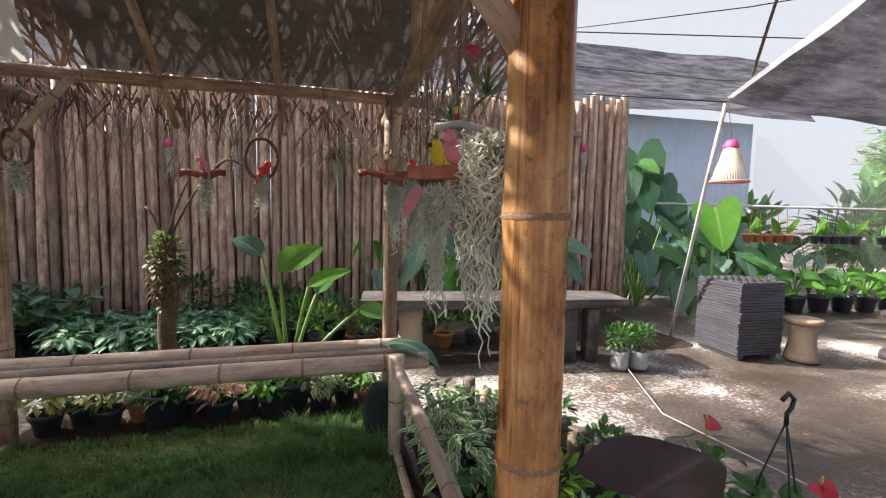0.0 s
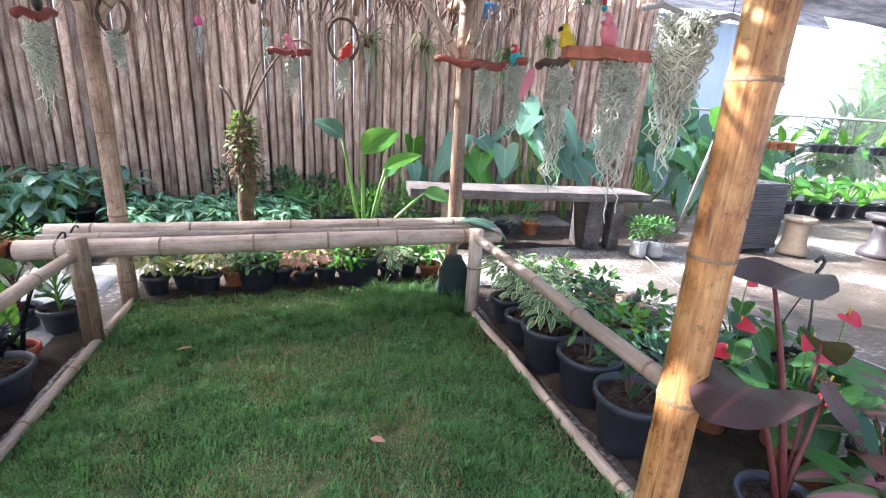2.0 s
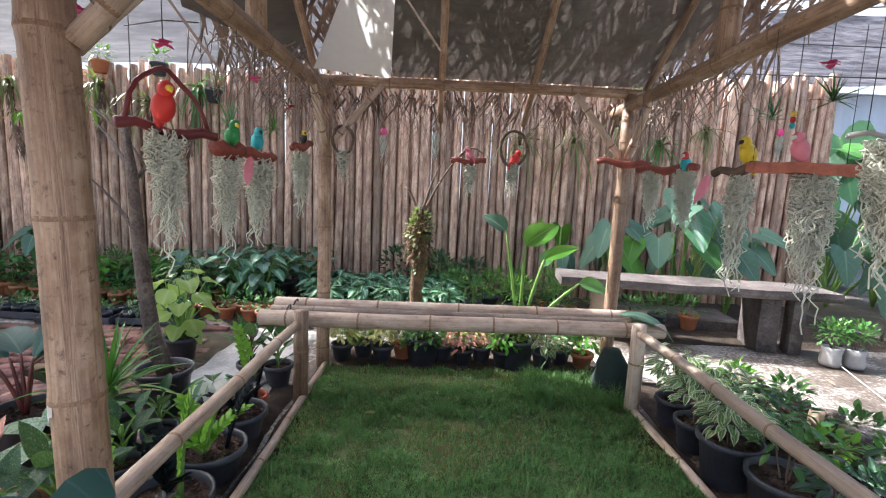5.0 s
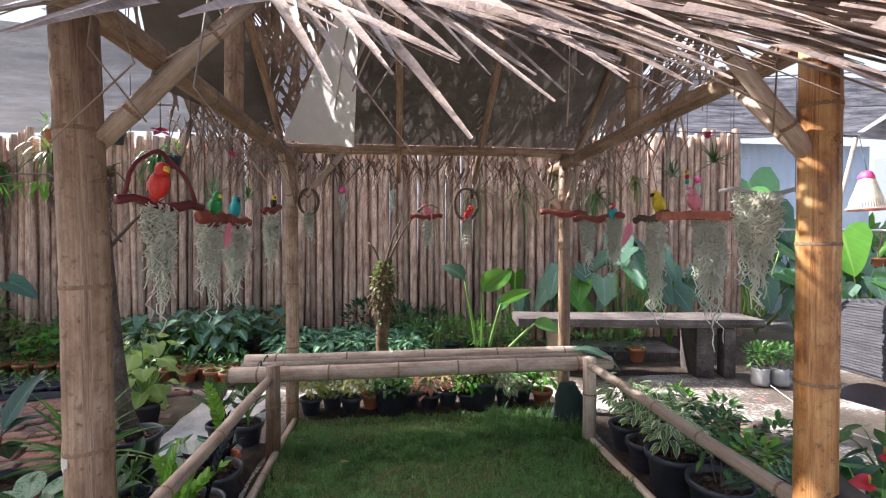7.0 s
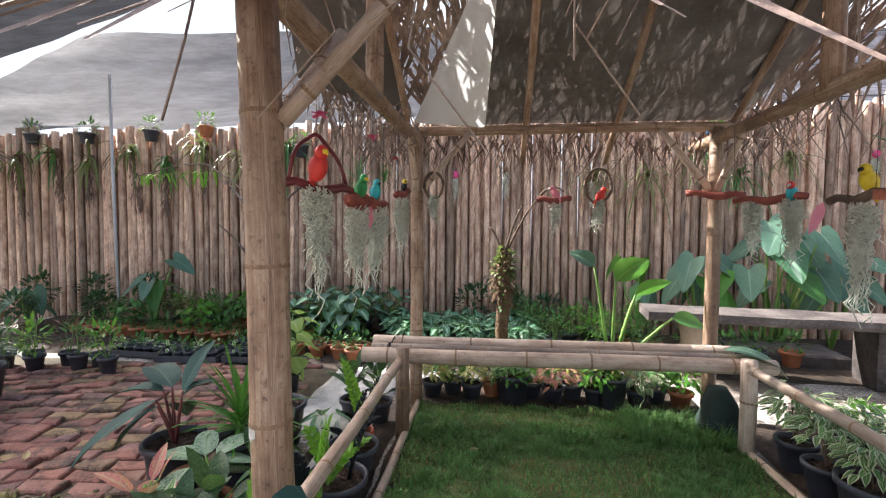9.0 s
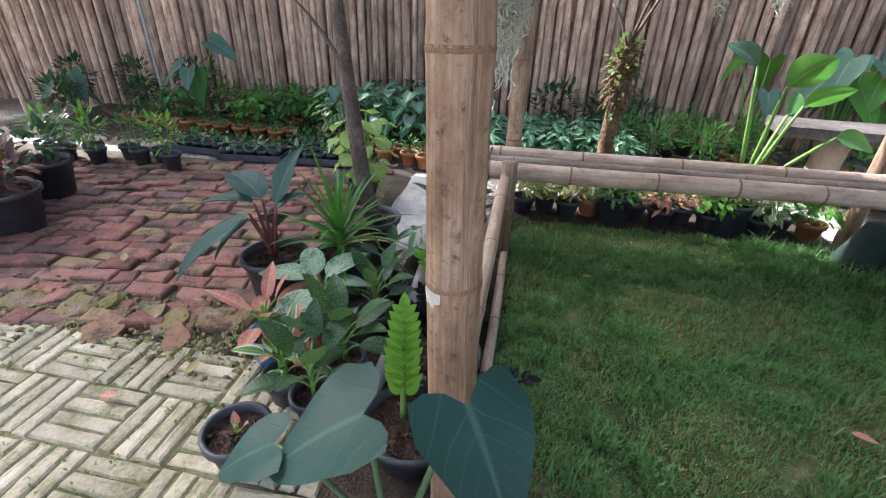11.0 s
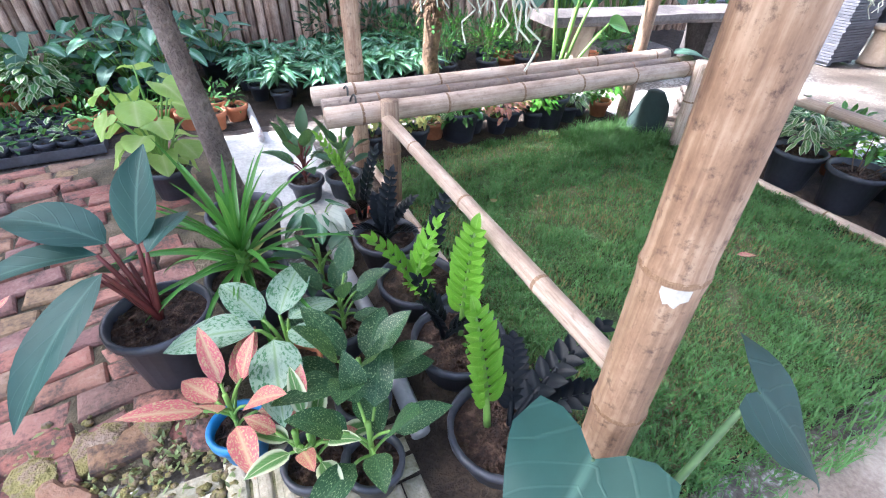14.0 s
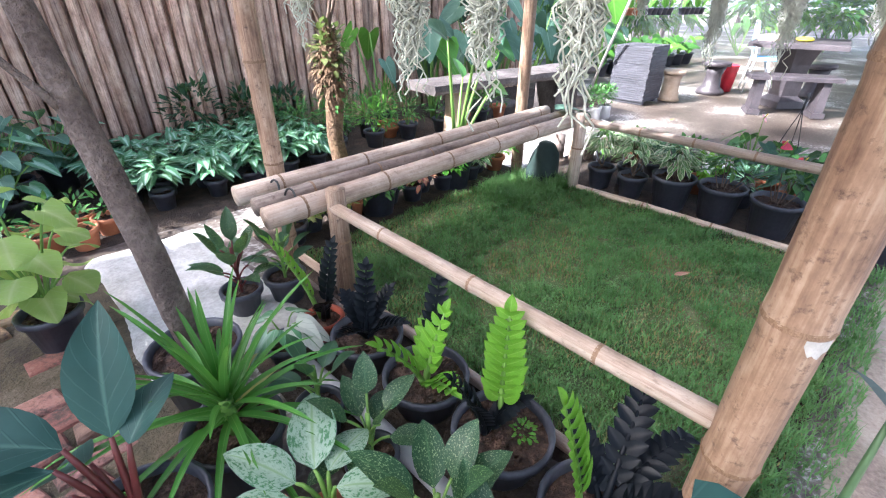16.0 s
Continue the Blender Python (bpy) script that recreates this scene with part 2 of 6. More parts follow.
POT_TERRA = m_noise("terracotta", [(0.3, (0.28, 0.09, 0.04)), (0.7, (0.50, 0.20, 0.10))], 8.0, 0.7, 0.15, vary=0.3)
POT_BLUE = m_noise("blue_plastic", [(0.3, (0.02, 0.16, 0.42)), (0.7, (0.05, 0.25, 0.55))], 8.0, 0.4, 0.05)
POT_RED = m_noise("dark_red_plastic", [(0.3, (0.25, 0.04, 0.02)), (0.7, (0.42, 0.10, 0.05))], 8.0, 0.5, 0.05)
WOOD_GREY = m_noise("weathered_wood", [(0.35, (0.025, 0.02, 0.02)), (0.5, (0.095, 0.08, 0.075)), (0.68, (0.20, 0.18, 0.17))], 4.0, 0.8, 0.5)
STONE = m_noise("dark_stone", [(0.3, (0.02, 0.017, 0.02)), (0.7, (0.085, 0.072, 0.08))], 5.0, 0.5, 0.3)
STUMP = m_noise("stump_concrete", [(0.3, (0.30, 0.22, 0.15)), (0.7, (0.50, 0.40, 0.30))], 7.0, 0.8, 0.4)
TRAY = m_noise("black_seed_tray", [(0.3, (0.03, 0.03, 0.036)), (0.7, (0.11, 0.11, 0.13))], 6.0, 0.5, 0.15)
PIPE = m_noise("grey_pipe", [(0.3, (0.28, 0.28, 0.29)), (0.7, (0.5, 0.5, 0.5))], 6.0, 0.5, 0.1)
METAL = m_noise("rusty_white_pole", [(0.35, (0.30, 0.18, 0.12)), (0.5, (0.62, 0.60, 0.58)), (0.7, (0.75, 0.74, 0.73))], 3.0, 0.5, 0.1)
WALL = m_noise("pale_blue_sheet_wall", [(0.3, (0.50, 0.57, 0.66)), (0.7, (0.66, 0.72, 0.79))], 1.2, 0.6, 0.1)
TRUNK = m_noise("tree_bark", [(0.3, (0.06, 0.045, 0.04)), (0.5, (0.16, 0.125, 0.11)), (0.7, (0.30, 0.25, 0.22))], 10.0, 0.9, 0.9, 70.0, dist=0.02)
FIBRE = m_noise("brown_fern_fibre", [(0.3, (0.05, 0.03, 0.018)), (0.7, (0.26, 0.16, 0.09))], 14.0, 0.95, 0.9, dist=0.02)
MOSS_AIR = m_noise("spanish_moss", [(0.3, (0.52, 0.54, 0.44)), (0.7, (0.82, 0.83, 0.72))], 9.0, 0.9, 0.1)
TWIG = m_noise("dry_twig", [(0.3, (0.06, 0.04, 0.03)), (0.7, (0.2, 0.14, 0.1))], 12.0, 0.85, 0.3)
RED_WOOD = m_noise("red_painted_wood", [(0.3, (0.16, 0.03, 0.025)), (0.7, (0.36, 0.09, 0.06))], 9.0, 0.6, 0.4)
ROCK = m_noise("mossy_rock", [(0.35, (0.13, 0.11, 0.035)), (0.47, (0.24, 0.21, 0.07)), (0.56, (0.24, 0.17, 0.12)), (0.70, (0.38, 0.29, 0.22))], 9.0, 0.9, 0.9, 70.0, dist=0.02)


def plain(name, c, rough=0.5, vary=0.25):
    return m_noise(name, [(0.3, tuple(x * (1 - vary) for x in c)), (0.7, tuple(min(1, x * (1 + vary)) for x in c))], 14.0, rough, 0.08)


STEM_GREEN = plain("green_stem", (0.16, 0.30, 0.06))
STEM_DARK = plain("dark_green_stem", (0.06, 0.12, 0.05))
STEM_RED = plain("red_stem", (0.12, 0.026, 0.024))
WIRE = plain("dark_wire", (0.03, 0.03, 0.03))
L_GREEN = m_leaf("leaf_green", (0.06, 0.165, 0.038), (0.16, 0.30, 0.08))
L_DARK = m_leaf("leaf_dark", (0.025, 0.075, 0.035), (0.07, 0.15, 0.06), rough=0.35)
L_BLUE = m_leaf("leaf_blue_green", (0.078, 0.155, 0.105), (0.20, 0.31, 0.23), rough=0.55, through=0.14, veins=5.0, shine=0.3)
L_TARO = m_leaf("leaf_dark_blue_green", (0.022, 0.062, 0.052), (0.07, 0.14, 0.11), rough=0.5, through=0.06, veins=6.0, shine=0.22)
L_LIME = m_leaf("leaf_lime", (0.16, 0.36, 0.025), (0.30, 0.50, 0.10), through=0.35)
L_BRIGHT = m_leaf("leaf_bright", (0.10, 0.27, 0.03), (0.26, 0.45, 0.10), through=0.4, veins=7.0)
L_BLACK = m_leaf("leaf_black", (0.006, 0.0085, 0.012), (0.010, 0.014, 0.018), rough=0.42, through=0.01, shine=0.16, veins=0.0)
L_PURPLE = m_leaf("leaf_dark_purple", (0.055, 0.027, 0.034), (0.17, 0.05, 0.06), rough=0.42, through=0.2, shine=0.25)
L_MAROON = m_leaf("leaf_maroon", (0.10, 0.025, 0.03), (0.22, 0.05, 0.05), rough=0.4, through=0.2)
L_WHITE = m_leaf("leaf_variegated", (0.10, 0.22, 0.06), (0.6, 0.65, 0.4), edge=(0.62, 0.66, 0.45))
L_DIEFF = m_leaf("leaf_mottled", (0.05, 0.16, 0.07), (0.2, 0.34, 0.15), spots=(0.30, 0.42, 0.31), spot_level=0.45, pale=(0.36, 0.48, 0.36), pale_width=0.30)
L_AGLAO = m_leaf("leaf_dark_speckled", (0.014, 0.055, 0.025), (0.06, 0.14, 0.06), spots=(0.30, 0.42, 0.18), spot_level=0.6, spot_scale=14.0)
L_PINK = m_leaf("leaf_pink", (0.50, 0.12, 0.16), (0.60, 0.42, 0.28), spots=(0.55, 0.46, 0.24), spot_level=0.55, pale=(0.55, 0.42, 0.24), pale_width=0.22)
L_CREAM = m_leaf("leaf_cream", (0.55, 0.58, 0.50), (0.04, 0.16, 0.05), veins=6.0)
L_YELLOW = m_leaf("leaf_yellowing", (0.34, 0.33, 0.10), (0.45, 0.42, 0.2))
L_STRAP = m_leaf("leaf_strap", (0.06, 0.19, 0.025), (0.18, 0.34, 0.08), veins=0.0)
L_WEED = m_leaf("leaf_weed", (0.24, 0.28, 0.11), (0.36, 0.38, 0.2), through=0.2)
L_CALADIUM = m_leaf("leaf_pink_centre", (0.10, 0.17, 0.06), (0.55, 0.16, 0.22), veins=5.0, pale=(0.62, 0.25, 0.30), pale_width=0.45)
L_OLIVE = m_leaf("leaf_olive", (0.13, 0.15, 0.05), (0.24, 0.26, 0.12))
L_BEGONIA = m_leaf("leaf_begonia", (0.34, 0.47, 0.12), (0.50, 0.60, 0.26), veins=5.0, through=0.4, pale=(0.46, 0.56, 0.20), pale_width=0.25)
SAND = m_noise("pale_sand", [(0.34, (0.15, 0.115, 0.09)), (0.48, (0.30, 0.24, 0.19)), (0.62, (0.46, 0.39, 0.32))], 2.2, 0.85, 0.4, 70.0)
L_GROUND = m_leaf("leaf_veined", (0.08, 0.21, 0.10), (0.44, 0.58, 0.46), veins=4.0, pale=(0.36, 0.53, 0.40), pale_width=0.36)
GRASS = m_leaf("grass_blade", (0.125, 0.25, 0.078), (0.18, 0.31, 0.11), through=0.3)
TURF = m_noise("matted_turf", [(0.34, (0.045, 0.06, 0.022)), (0.46, (0.09, 0.14, 0.045)), (0.56, (0.15, 0.15, 0.07)), (0.66, (0.25, 0.20, 0.105))], 3.0, 0.95, 0.9, 120.0, dist=0.015)
GRASS_DRY = m_leaf("grass_dry", (0.30, 0.22, 0.10), (0.3, 0.25, 0.12))
F_RED = plain("flower_red", (0.50, 0.02, 0.04), 0.3)
F_PINK = plain("flower_pink", (0.65, 0.06, 0.22), 0.5)
F_YELLOW = plain("flower_yellow", (0.75, 0.55, 0.10), 0.6)


# ---- building tools ----
UP = Vector((0, 0, 1))
rnd = random.Random(7)


class Shape:
    """Collects vertices, faces and texture places of one mesh."""

    def __init__(self):
        self.v, self.f, self.t, self.marks = [], [], [], []

    def use(self, slot):
        """Faces added from here on take this material slot."""
        self.marks.append((len(self.f), slot))
        return self

    def point(self, p, uv=(0.0, 0.0)):
        self.v.append(tuple(p))
        self.t.append(uv)
        return len(self.v) - 1

    def tube(self, pts, r, n=8, caps=True):
        pts = [Vector(p) for p in pts]
        rs = r if isinstance(r, (list, tuple)) else [r] * len(pts)
        along, rings, side = 0.0, [], None
        for i, p in enumerate(pts):
            d = (pts[min(i + 1, len(pts) - 1)] - pts[max(i - 1, 0)]).normalized()
            if side is None:
                side = d.orthogonal().normalized()
            side = (side - d * side.dot(d)).normalized()
            other = d.cross(side)
            if i:
                along += (p - pts[i - 1]).length
            rings.append([self.point(p + (side * math.cos(a) + other * math.sin(a)) * rs[i], (k / n, along))
                          for k in range(n) for a in (2 * math.pi * k / n,)])
        for a, b in zip(rings, rings[1:]):
            for k in range(n):
                self.f.append((a[k], a[(k + 1) % n], b[(k + 1) % n], b[k]))
        if caps:
            self.f.append(tuple(reversed(rings[0])))
            self.f.append(tuple(rings[-1]))
        return self

    def lathe(self, profile, n=20, centre=(0, 0, 0), wobble=0.0):
        c = Vector(centre)
        rings = []
        for j, (r, z) in enumerate(profile):
            rings.append([self.point(c + Vector((math.cos(a), math.sin(a), 0)) * r * (1 + wobble * math.sin(3 * a + j)) + UP * z, (k / n, z))
                          for k in range(n) for a in (2 * math.pi * k / n,)])
        for a, b in zip(rings, rings[1:]):
            for k in range(n):
                self.f.append((a[k], a[(k + 1) % n], b[(k + 1) % n], b[k]))
        self.f.append(tuple(reversed(rings[0])))
        self.f.append(tuple(rings[-1]))
        return self

    def box(self, centre, size, rz=0.0, taper=1.0, bevel=0.0):
        c, (sx, sy, sz) = Vector(centre), size
        turn = Matrix.Rotation(rz, 3, "Z")
        b = min(bevel, sx / 3, sy / 3, sz / 3)
        layers = [(-sz / 2, 1.0, 0.0), (sz / 2 - b, taper, 0.0), (sz / 2, taper, b)] if b else [(-sz / 2, 1.0, 0.0), (sz / 2, taper, 0.0)]
        rings = []
        for z, s, inset in layers:
            hx, hy = sx / 2 * s - inset, sy / 2 * s - inset
            rings.append([self.point(c + turn @ Vector((x, y, z)), (x, y)) for x, y in ((-hx, -hy), (hx, -hy), (hx, hy), (-hx, hy))])
        for lo, hi in zip(rings, rings[1:]):
            for k in range(4):
                self.f.append((lo[k], lo[(k + 1) % 4], hi[(k + 1) % 4], hi[k]))
        self.f.append(tuple(reversed(rings[0])))
        self.f.append(tuple(rings[-1]))
        return self

    def ball(self, centre, radii, turn=None, n=12, m=8):
        c, turn = Vector(centre), turn or Matrix.Identity(3)
        rings = []
        for j in range(m + 1):
            a = math.pi * (0.02 + 0.96 * j / m)
            rings.append([self.point(c + turn @ Vector((radii[0] * math.sin(a) * math.cos(b), radii[1] * math.sin(a) * math.sin(b), -radii[2] * math.cos(a))), (k / n, j / m))
                          for k in range(n) for b in (2 * math.pi * k / n,)])
        for a, b in zip(rings, rings[1:]):
            for k in range(n):
                self.f.append((a[k], a[(k + 1) % n], b[(k + 1) % n], b[k]))
        self.f.append(tuple(reversed(rings[0])))
        self.f.append(tuple(rings[-1]))
        return self

    def leaf(self, base, way, normal, length, width, kind="ovate", droop=0.3, fold=0.25, rows=7, cols=4, wave=0.0):
        """A leaf blade that starts at base, runs along way, faces normal and bends down by droop."""
        way, normal = Vector(way).normalized(), Vector(normal)
        side = way.cross(normal)
        if side.length < 1e-4:
            side = way.orthogonal()
        side.normalize()
        p, d, step = Vector(base), way.copy(), length / rows
        ph = rnd.random() * 6
        grid = []
        for i in range(rows + 1):
            t = i / rows
            if kind == "ovate":
                w = math.sin(math.pi * min(1, t ** 0.75)) ** 0.8
            elif kind == "lance":
                w = math.sin(math.pi * t ** 0.8) ** 0.9
            elif kind == "heart":
                w = (1 - t) ** 0.62 * (1.0 if t > 0.12 else 0.82 + 1.5 * t) if t < 1 else 0.0
            elif kind == "round":
                w = math.sin(math.pi * (0.06 + 0.94 * t)) ** 0.55 if t < 1 else 0.0
            elif kind == "strap":
                w = min(1, 0.5 + 3 * t) * (1 - t) ** 0.45 if t < 1 else 0.03
            else:
                w = 1.0 - 0.85 * t
            w = max(w, 0.02) * width / 2
            n = side.cross(d).normalized()
            row = []
            for k in range(cols + 1):
                s = 2 * k / cols - 1
                q = p + side * (s * w) + n * (abs(s) * w * fold + wave * w * math.sin(ph + 5 * t + 3 * s) * abs(s))
                if kind == "heart" and i == 0:
                    q -= way * (abs(s) * (1.4 - abs(s)) * length * 0.42)
                row.append(self.point(q, (s, t)))
            grid.append(row)
            p = p + d * step
            d = (d - UP * (droop * step / length)).normalized() if droop else d
        for a, b in zip(grid, grid[1:]):
            for k in range(cols):
                self.f.append((a[k], a[k + 1], b[k + 1], b[k]))
        return self

    def mesh(self, name, smooth=True):
        me = bpy.data.meshes.new(name)
        me.from_pydata(self.v, [], self.f)
        uv = me.uv_layers.new(name="UVMap")
        loops = np.empty(len(me.loops), dtype=np.int32)
        me.loops.foreach_get("vertex_index", loops)
        uv.data.foreach_set("uv", np.array(self.t, dtype=np.float32)[loops].ravel())
        if smooth:
            me.polygons.foreach_set("use_smooth", np.ones(len(me.polygons), dtype=bool))
        for (a, slot), b in zip(self.marks, [m[0] for m in self.marks[1:]] + [len(self.f)]):
            for k in range(a, b):
                me.polygons[k].material_index = slot
        me.update()
        return me


def part(name, shape, material, parent=None, label="", smooth=True):
    me = shape if isinstance(shape, bpy.types.Mesh) else shape.mesh(name, smooth)
    if not me.materials:
        for m in material if isinstance(material, (list, tuple)) else [material]:
            me.materials.append(m)
    ob = new(name, me)
    ob.parent = parent
    return tagged(ob, label)


def thing(name, label, category, at=(0, 0, 0), turn=0.0, group="", kind=""):
    ob = new(name)
    ob.empty_display_size = 0.05
    ob.matrix_basis = pose(*at, 0, 0, turn)
    return tagged(ob, label, category, group, kind)


def single(name, shape, material, label, category, at=(0, 0, 0), turn=0.0, group="", kind="", smooth=True):
    ob = part(name, shape, material, None, label, smooth)
    ob.matrix_basis = pose(*at, 0, 0, turn)
    return tagged(ob, "", category, group, kind)


def aim(a, b):
    """The pose at a whose z axis points to b."""
    d = Vector(b) - Vector(a)
    return Matrix.Translation(a) @ d.to_track_quat("Z", "Y").to_matrix().to_4x4()


RING = Shape().lathe([(0.98, -0.007), (1.045, -0.005), (1.07, -0.001), (1.045, 0.002), (1.03, 0.003), (1.045, 0.005), (0.98, 0.008)], 18).mesh("node_ring")
RING.materials.append(NODE)


def bamboo(name, parent, a, b, r0, r1=None, gap=0.3, first=0.15, mat=None, label="", rings=True, bow=0.0, n=14, at=()):
    """One bamboo culm from a to b with swollen nodes; the node rings are parts of it."""
    a, b = Vector(a), Vector(b)
    r1 = r1 or r0
    length = (b - a).length
    zs, nodes, z = [0.0], [], first
    for z in at:
        nodes.append(z)
        zs += [z - 0.03, z - 0.012, z + 0.012, z + 0.03]
    z = length if at else first
    while z < length - 0.03:
        nodes.append(z)
        zs += [z - 0.03, z - 0.012, z + 0.012, z + 0.03]
        z += gap * rnd.uniform(0.85, 1.15)
    zs.append(length)
    pts, rs = [], []
    off = rnd.uniform(0, 6.28)
    for z in zs:
        t = z / length
        r = r0 + (r1 - r0) * t
        swell = any(abs(z - k) < 0.02 for k in nodes)
        w = bow * math.sin(math.pi * t) + 0.0025 * math.sin(off + 9 * t)
        pts.append((w * math.cos(off), w * math.sin(off), z))
        rs.append(r * (1.035 if swell else 1.0))
    ob = part(name, Shape().tube(pts, rs, n), mat or POST, parent, label)
    ob.matrix_basis = aim(a, b)
    if rings:
        for k in nodes:
            o = part("node_ring", RING, NODE, ob)
            t = k / length
            r = r0 + (r1 - r0) * t
            w = bow * math.sin(math.pi * t) + 0.0025 * math.sin(off + 9 * t)
            o.matrix_basis = Matrix.Translation((w * math.cos(off), w * math.sin(off), k)) @ Matrix.Diagonal((r, r, 1, 1))
    return ob


# ---- ground ----
ground = Shape()
N = 60
for j in range(N + 1):
    for i in range(N + 1):
        x, y = -9 + 20 * i / N, -4 + 16 * j / N
        z = 0.012 * noise.noise((x * 0.9, y * 0.9, 0.3)) - 0.012
        ground.point((x * (40 if i in (0, N) else 1), y * (40 if j in (0, N) else 1), z), (x, y))
for j in range(N):
    for i in range(N):
        a = j * (N + 1) + i
        ground.f.append((a, a + 1, a + N + 2, a + N + 1))
single("ground", ground, GROUND, "damp brown concrete and bare earth with sunlit patches painted pale", "ground", kind="structure")


def patch(name, x0, x1, y0, y1, z, mat, label, category, cell=0.06, rough=0.012, ragged=0.05):
    """A slightly uneven bed laid on the ground."""
    s = Shape()
    nx, ny = max(2, int((x1 - x0) / cell)), max(2, int((y1 - y0) / cell))
    for j in range(ny + 1):
        for i in range(nx + 1):
            edge = i in (0, nx) or j in (0, ny)
            x, y = x0 + (x1 - x0) * i / nx, y0 + (y1 - y0) * j / ny
            k = ragged * noise.noise((x * 3, y * 3, 1.7)) if edge else 0.0
            s.point((x + k, y + k, -0.03 if edge else z + rough * noise.noise((x * 7, y * 7, 2.2))), (x, y))
    for j in range(ny):
        for i in range(nx):
            a = j * (nx + 1) + i
            s.f.append((a, a + 1, a + nx + 2, a + nx + 1))
    return single(name, s, mat, label, category, kind="structure")


patch("lawn_soil", -1.15, 0.95, 0.84, 3.5, 0.004, SOIL, "dark damp soil under the lawn turf", "soil")
patch("turf_mat", -1.05, 0.84, 0.86, 2.95, 0.010, TURF, "matted green and straw-coloured turf of the lawn", "turf")
patch("planting_bed", -6.5, 4.1, 3.75, 5.6, 0.012, SOIL, "dark soil of the planting bed along the fence", "soil", 0.15)
patch("side_bed", -1.62, -1.10, 0.55, 2.75, 0.006, SOIL, "dark soil under the row of pots beside the lawn", "soil", 0.08)
patch("sand_path", -1.02, 1.0, -0.35, 0.86, 0.005, SAND, "pale trodden sand in front of the lawn", "sand", 0.1)
patch("pot_bed", 0.9, 1.75, 0.4, 3.0, 0.006, SOIL, "dark soil under the pots beside the lawn", "soil", 0.08)
patch("cement_slab", -1.90, -1.25, 2.45, 3.72, 0.02, CEMENT, "rough pale cement patch with broken edges", "slab", 0.05, 0.02, 0.12)

# ---- pavilion ----
pavilion = thing("bamboo_pavilion", "open bamboo pavilion with dry palm thatch over a lawn", "pavilion")
FL, FR, BL, BR = Vector((-1.118, 1.008, 0)), Vector((0.825, 0.967, 0)), Vector((-1.08, 3.015, 0)), Vector((0.88, 3.02, 0))
bamboo("post", pavilion, FL + Vector((0.02, 0, 0)), FL + Vector((-0.028, 0, 1.95)), 0.053, 0.05, at=(0.06, 0.38, 0.742, 1.14, 1.52), label="stout tan bamboo post with dark stains")
bamboo("post", pavilion, FR, FR + UP * 1.95, 0.053, 0.05, at=(0.12, 0.47, 0.853, 1.245, 1.63), mat=POST_ORANGE, label="stout orange-brown bamboo post, glossy")
bamboo("post", pavilion, BL, BL + UP * 1.9, 0.044, 0.042, at=(0.14, 0.52, 0.963, 1.42))
bamboo("post", pavilion, BR, BR + UP * 1.9, 0.044, 0.042, at=(0.08, 0.40, 0.78, 1.2, 1.6))
ZB = 1.83
for a, b in ((FL, BL), (FR, BR)):
    d = (b - a).normalized()
    bamboo("side_beam", pavilion, a - d * 0.3 + UP * ZB, b + d * 0.35 + UP * ZB, 0.042, 0.036, 0.4, 0.2)
bamboo("back_beam", pavilion, BL + Vector((-0.25, 0, 1.905)), BR + Vector((0.25, 0, 1.905)), 0.034, 0.03, 0.4, 0.2)
bamboo("front_beam", pavilion, FL + Vector((-0.25, 0, 1.905)), FR + Vector((0.25, 0, 1.905)), 0.034, 0.03, 0.4, 0.2)
RIDGE_Y, RIDGE_Z = 2.0, 2.66
for x in (-1.11, 0.85):
    bamboo("king_post", pavilion, (x, RIDGE_Y, ZB), (x, RIDGE_Y, RIDGE_Z), 0.042, 0.04, 0.4, 0.2)
bamboo("ridge_pole", pavilion, (-2.2, RIDGE_Y, RIDGE_Z), (1.4, RIDGE_Y, RIDGE_Z), 0.04, 0.038, 0.4, 0.2)
for x in (-1.14, -0.34, 0.25, 0.97):
    bamboo("rafter", pavilion, (x, RIDGE_Y, RIDGE_Z), (x, 3.30, 1.72), 0.024, 0.02, 0.3, 0.2, rings=False)
    bamboo("rafter", pavilion, (x, RIDGE_Y, RIDGE_Z), (x, 0.70, 1.74), 0.024, 0.02, 0.3, 0.2, rings=False)
for p, q in ((FL, (0.34, 0.04)), (FL, (0.05, 0.36)), (FR, (-0.34, 0.0)), (FR, (0.0, 0.36)),
             (BL, (0.33, -0.03)), (BL, (-0.0, -0.33)), (BR, (-0.33, -0.03)), (BR, (0.0, -0.33))):
    bamboo("brace", pavilion, p + Vector((q[0] * 0.1, q[1] * 0.1, 1.50)), p + Vector((q[0] * 1.1, q[1] * 1.1, 1.88)), 0.023, 0.02, 0.25, 0.1, mat=POLE)
bamboo("handrail", pavilion, (-1.10, 1.02, 0.44), (-1.09, 2.50, 0.455), 0.027, 0.025, at=(0.3, 0.72, 1.15), mat=POLE)
bamboo("handrail", pavilion, (0.84, 0.97, 0.47), (0.845, 2.47, 0.485), 0.027, 0.025, 0.36, 0.12, mat=POLE)
bamboo("floor_rail", pavilion, (-1.06, 1.05, 0.025), (-1.055, 2.98, 0.025), 0.022, 0.02, 0.4, 0.12, mat=POLE)
bamboo("floor_rail", pavilion, (0.848, 1.0, 0.025), (0.85, 2.48, 0.025), 0.022, 0.02, 0.4, 0.12, mat=POLE)

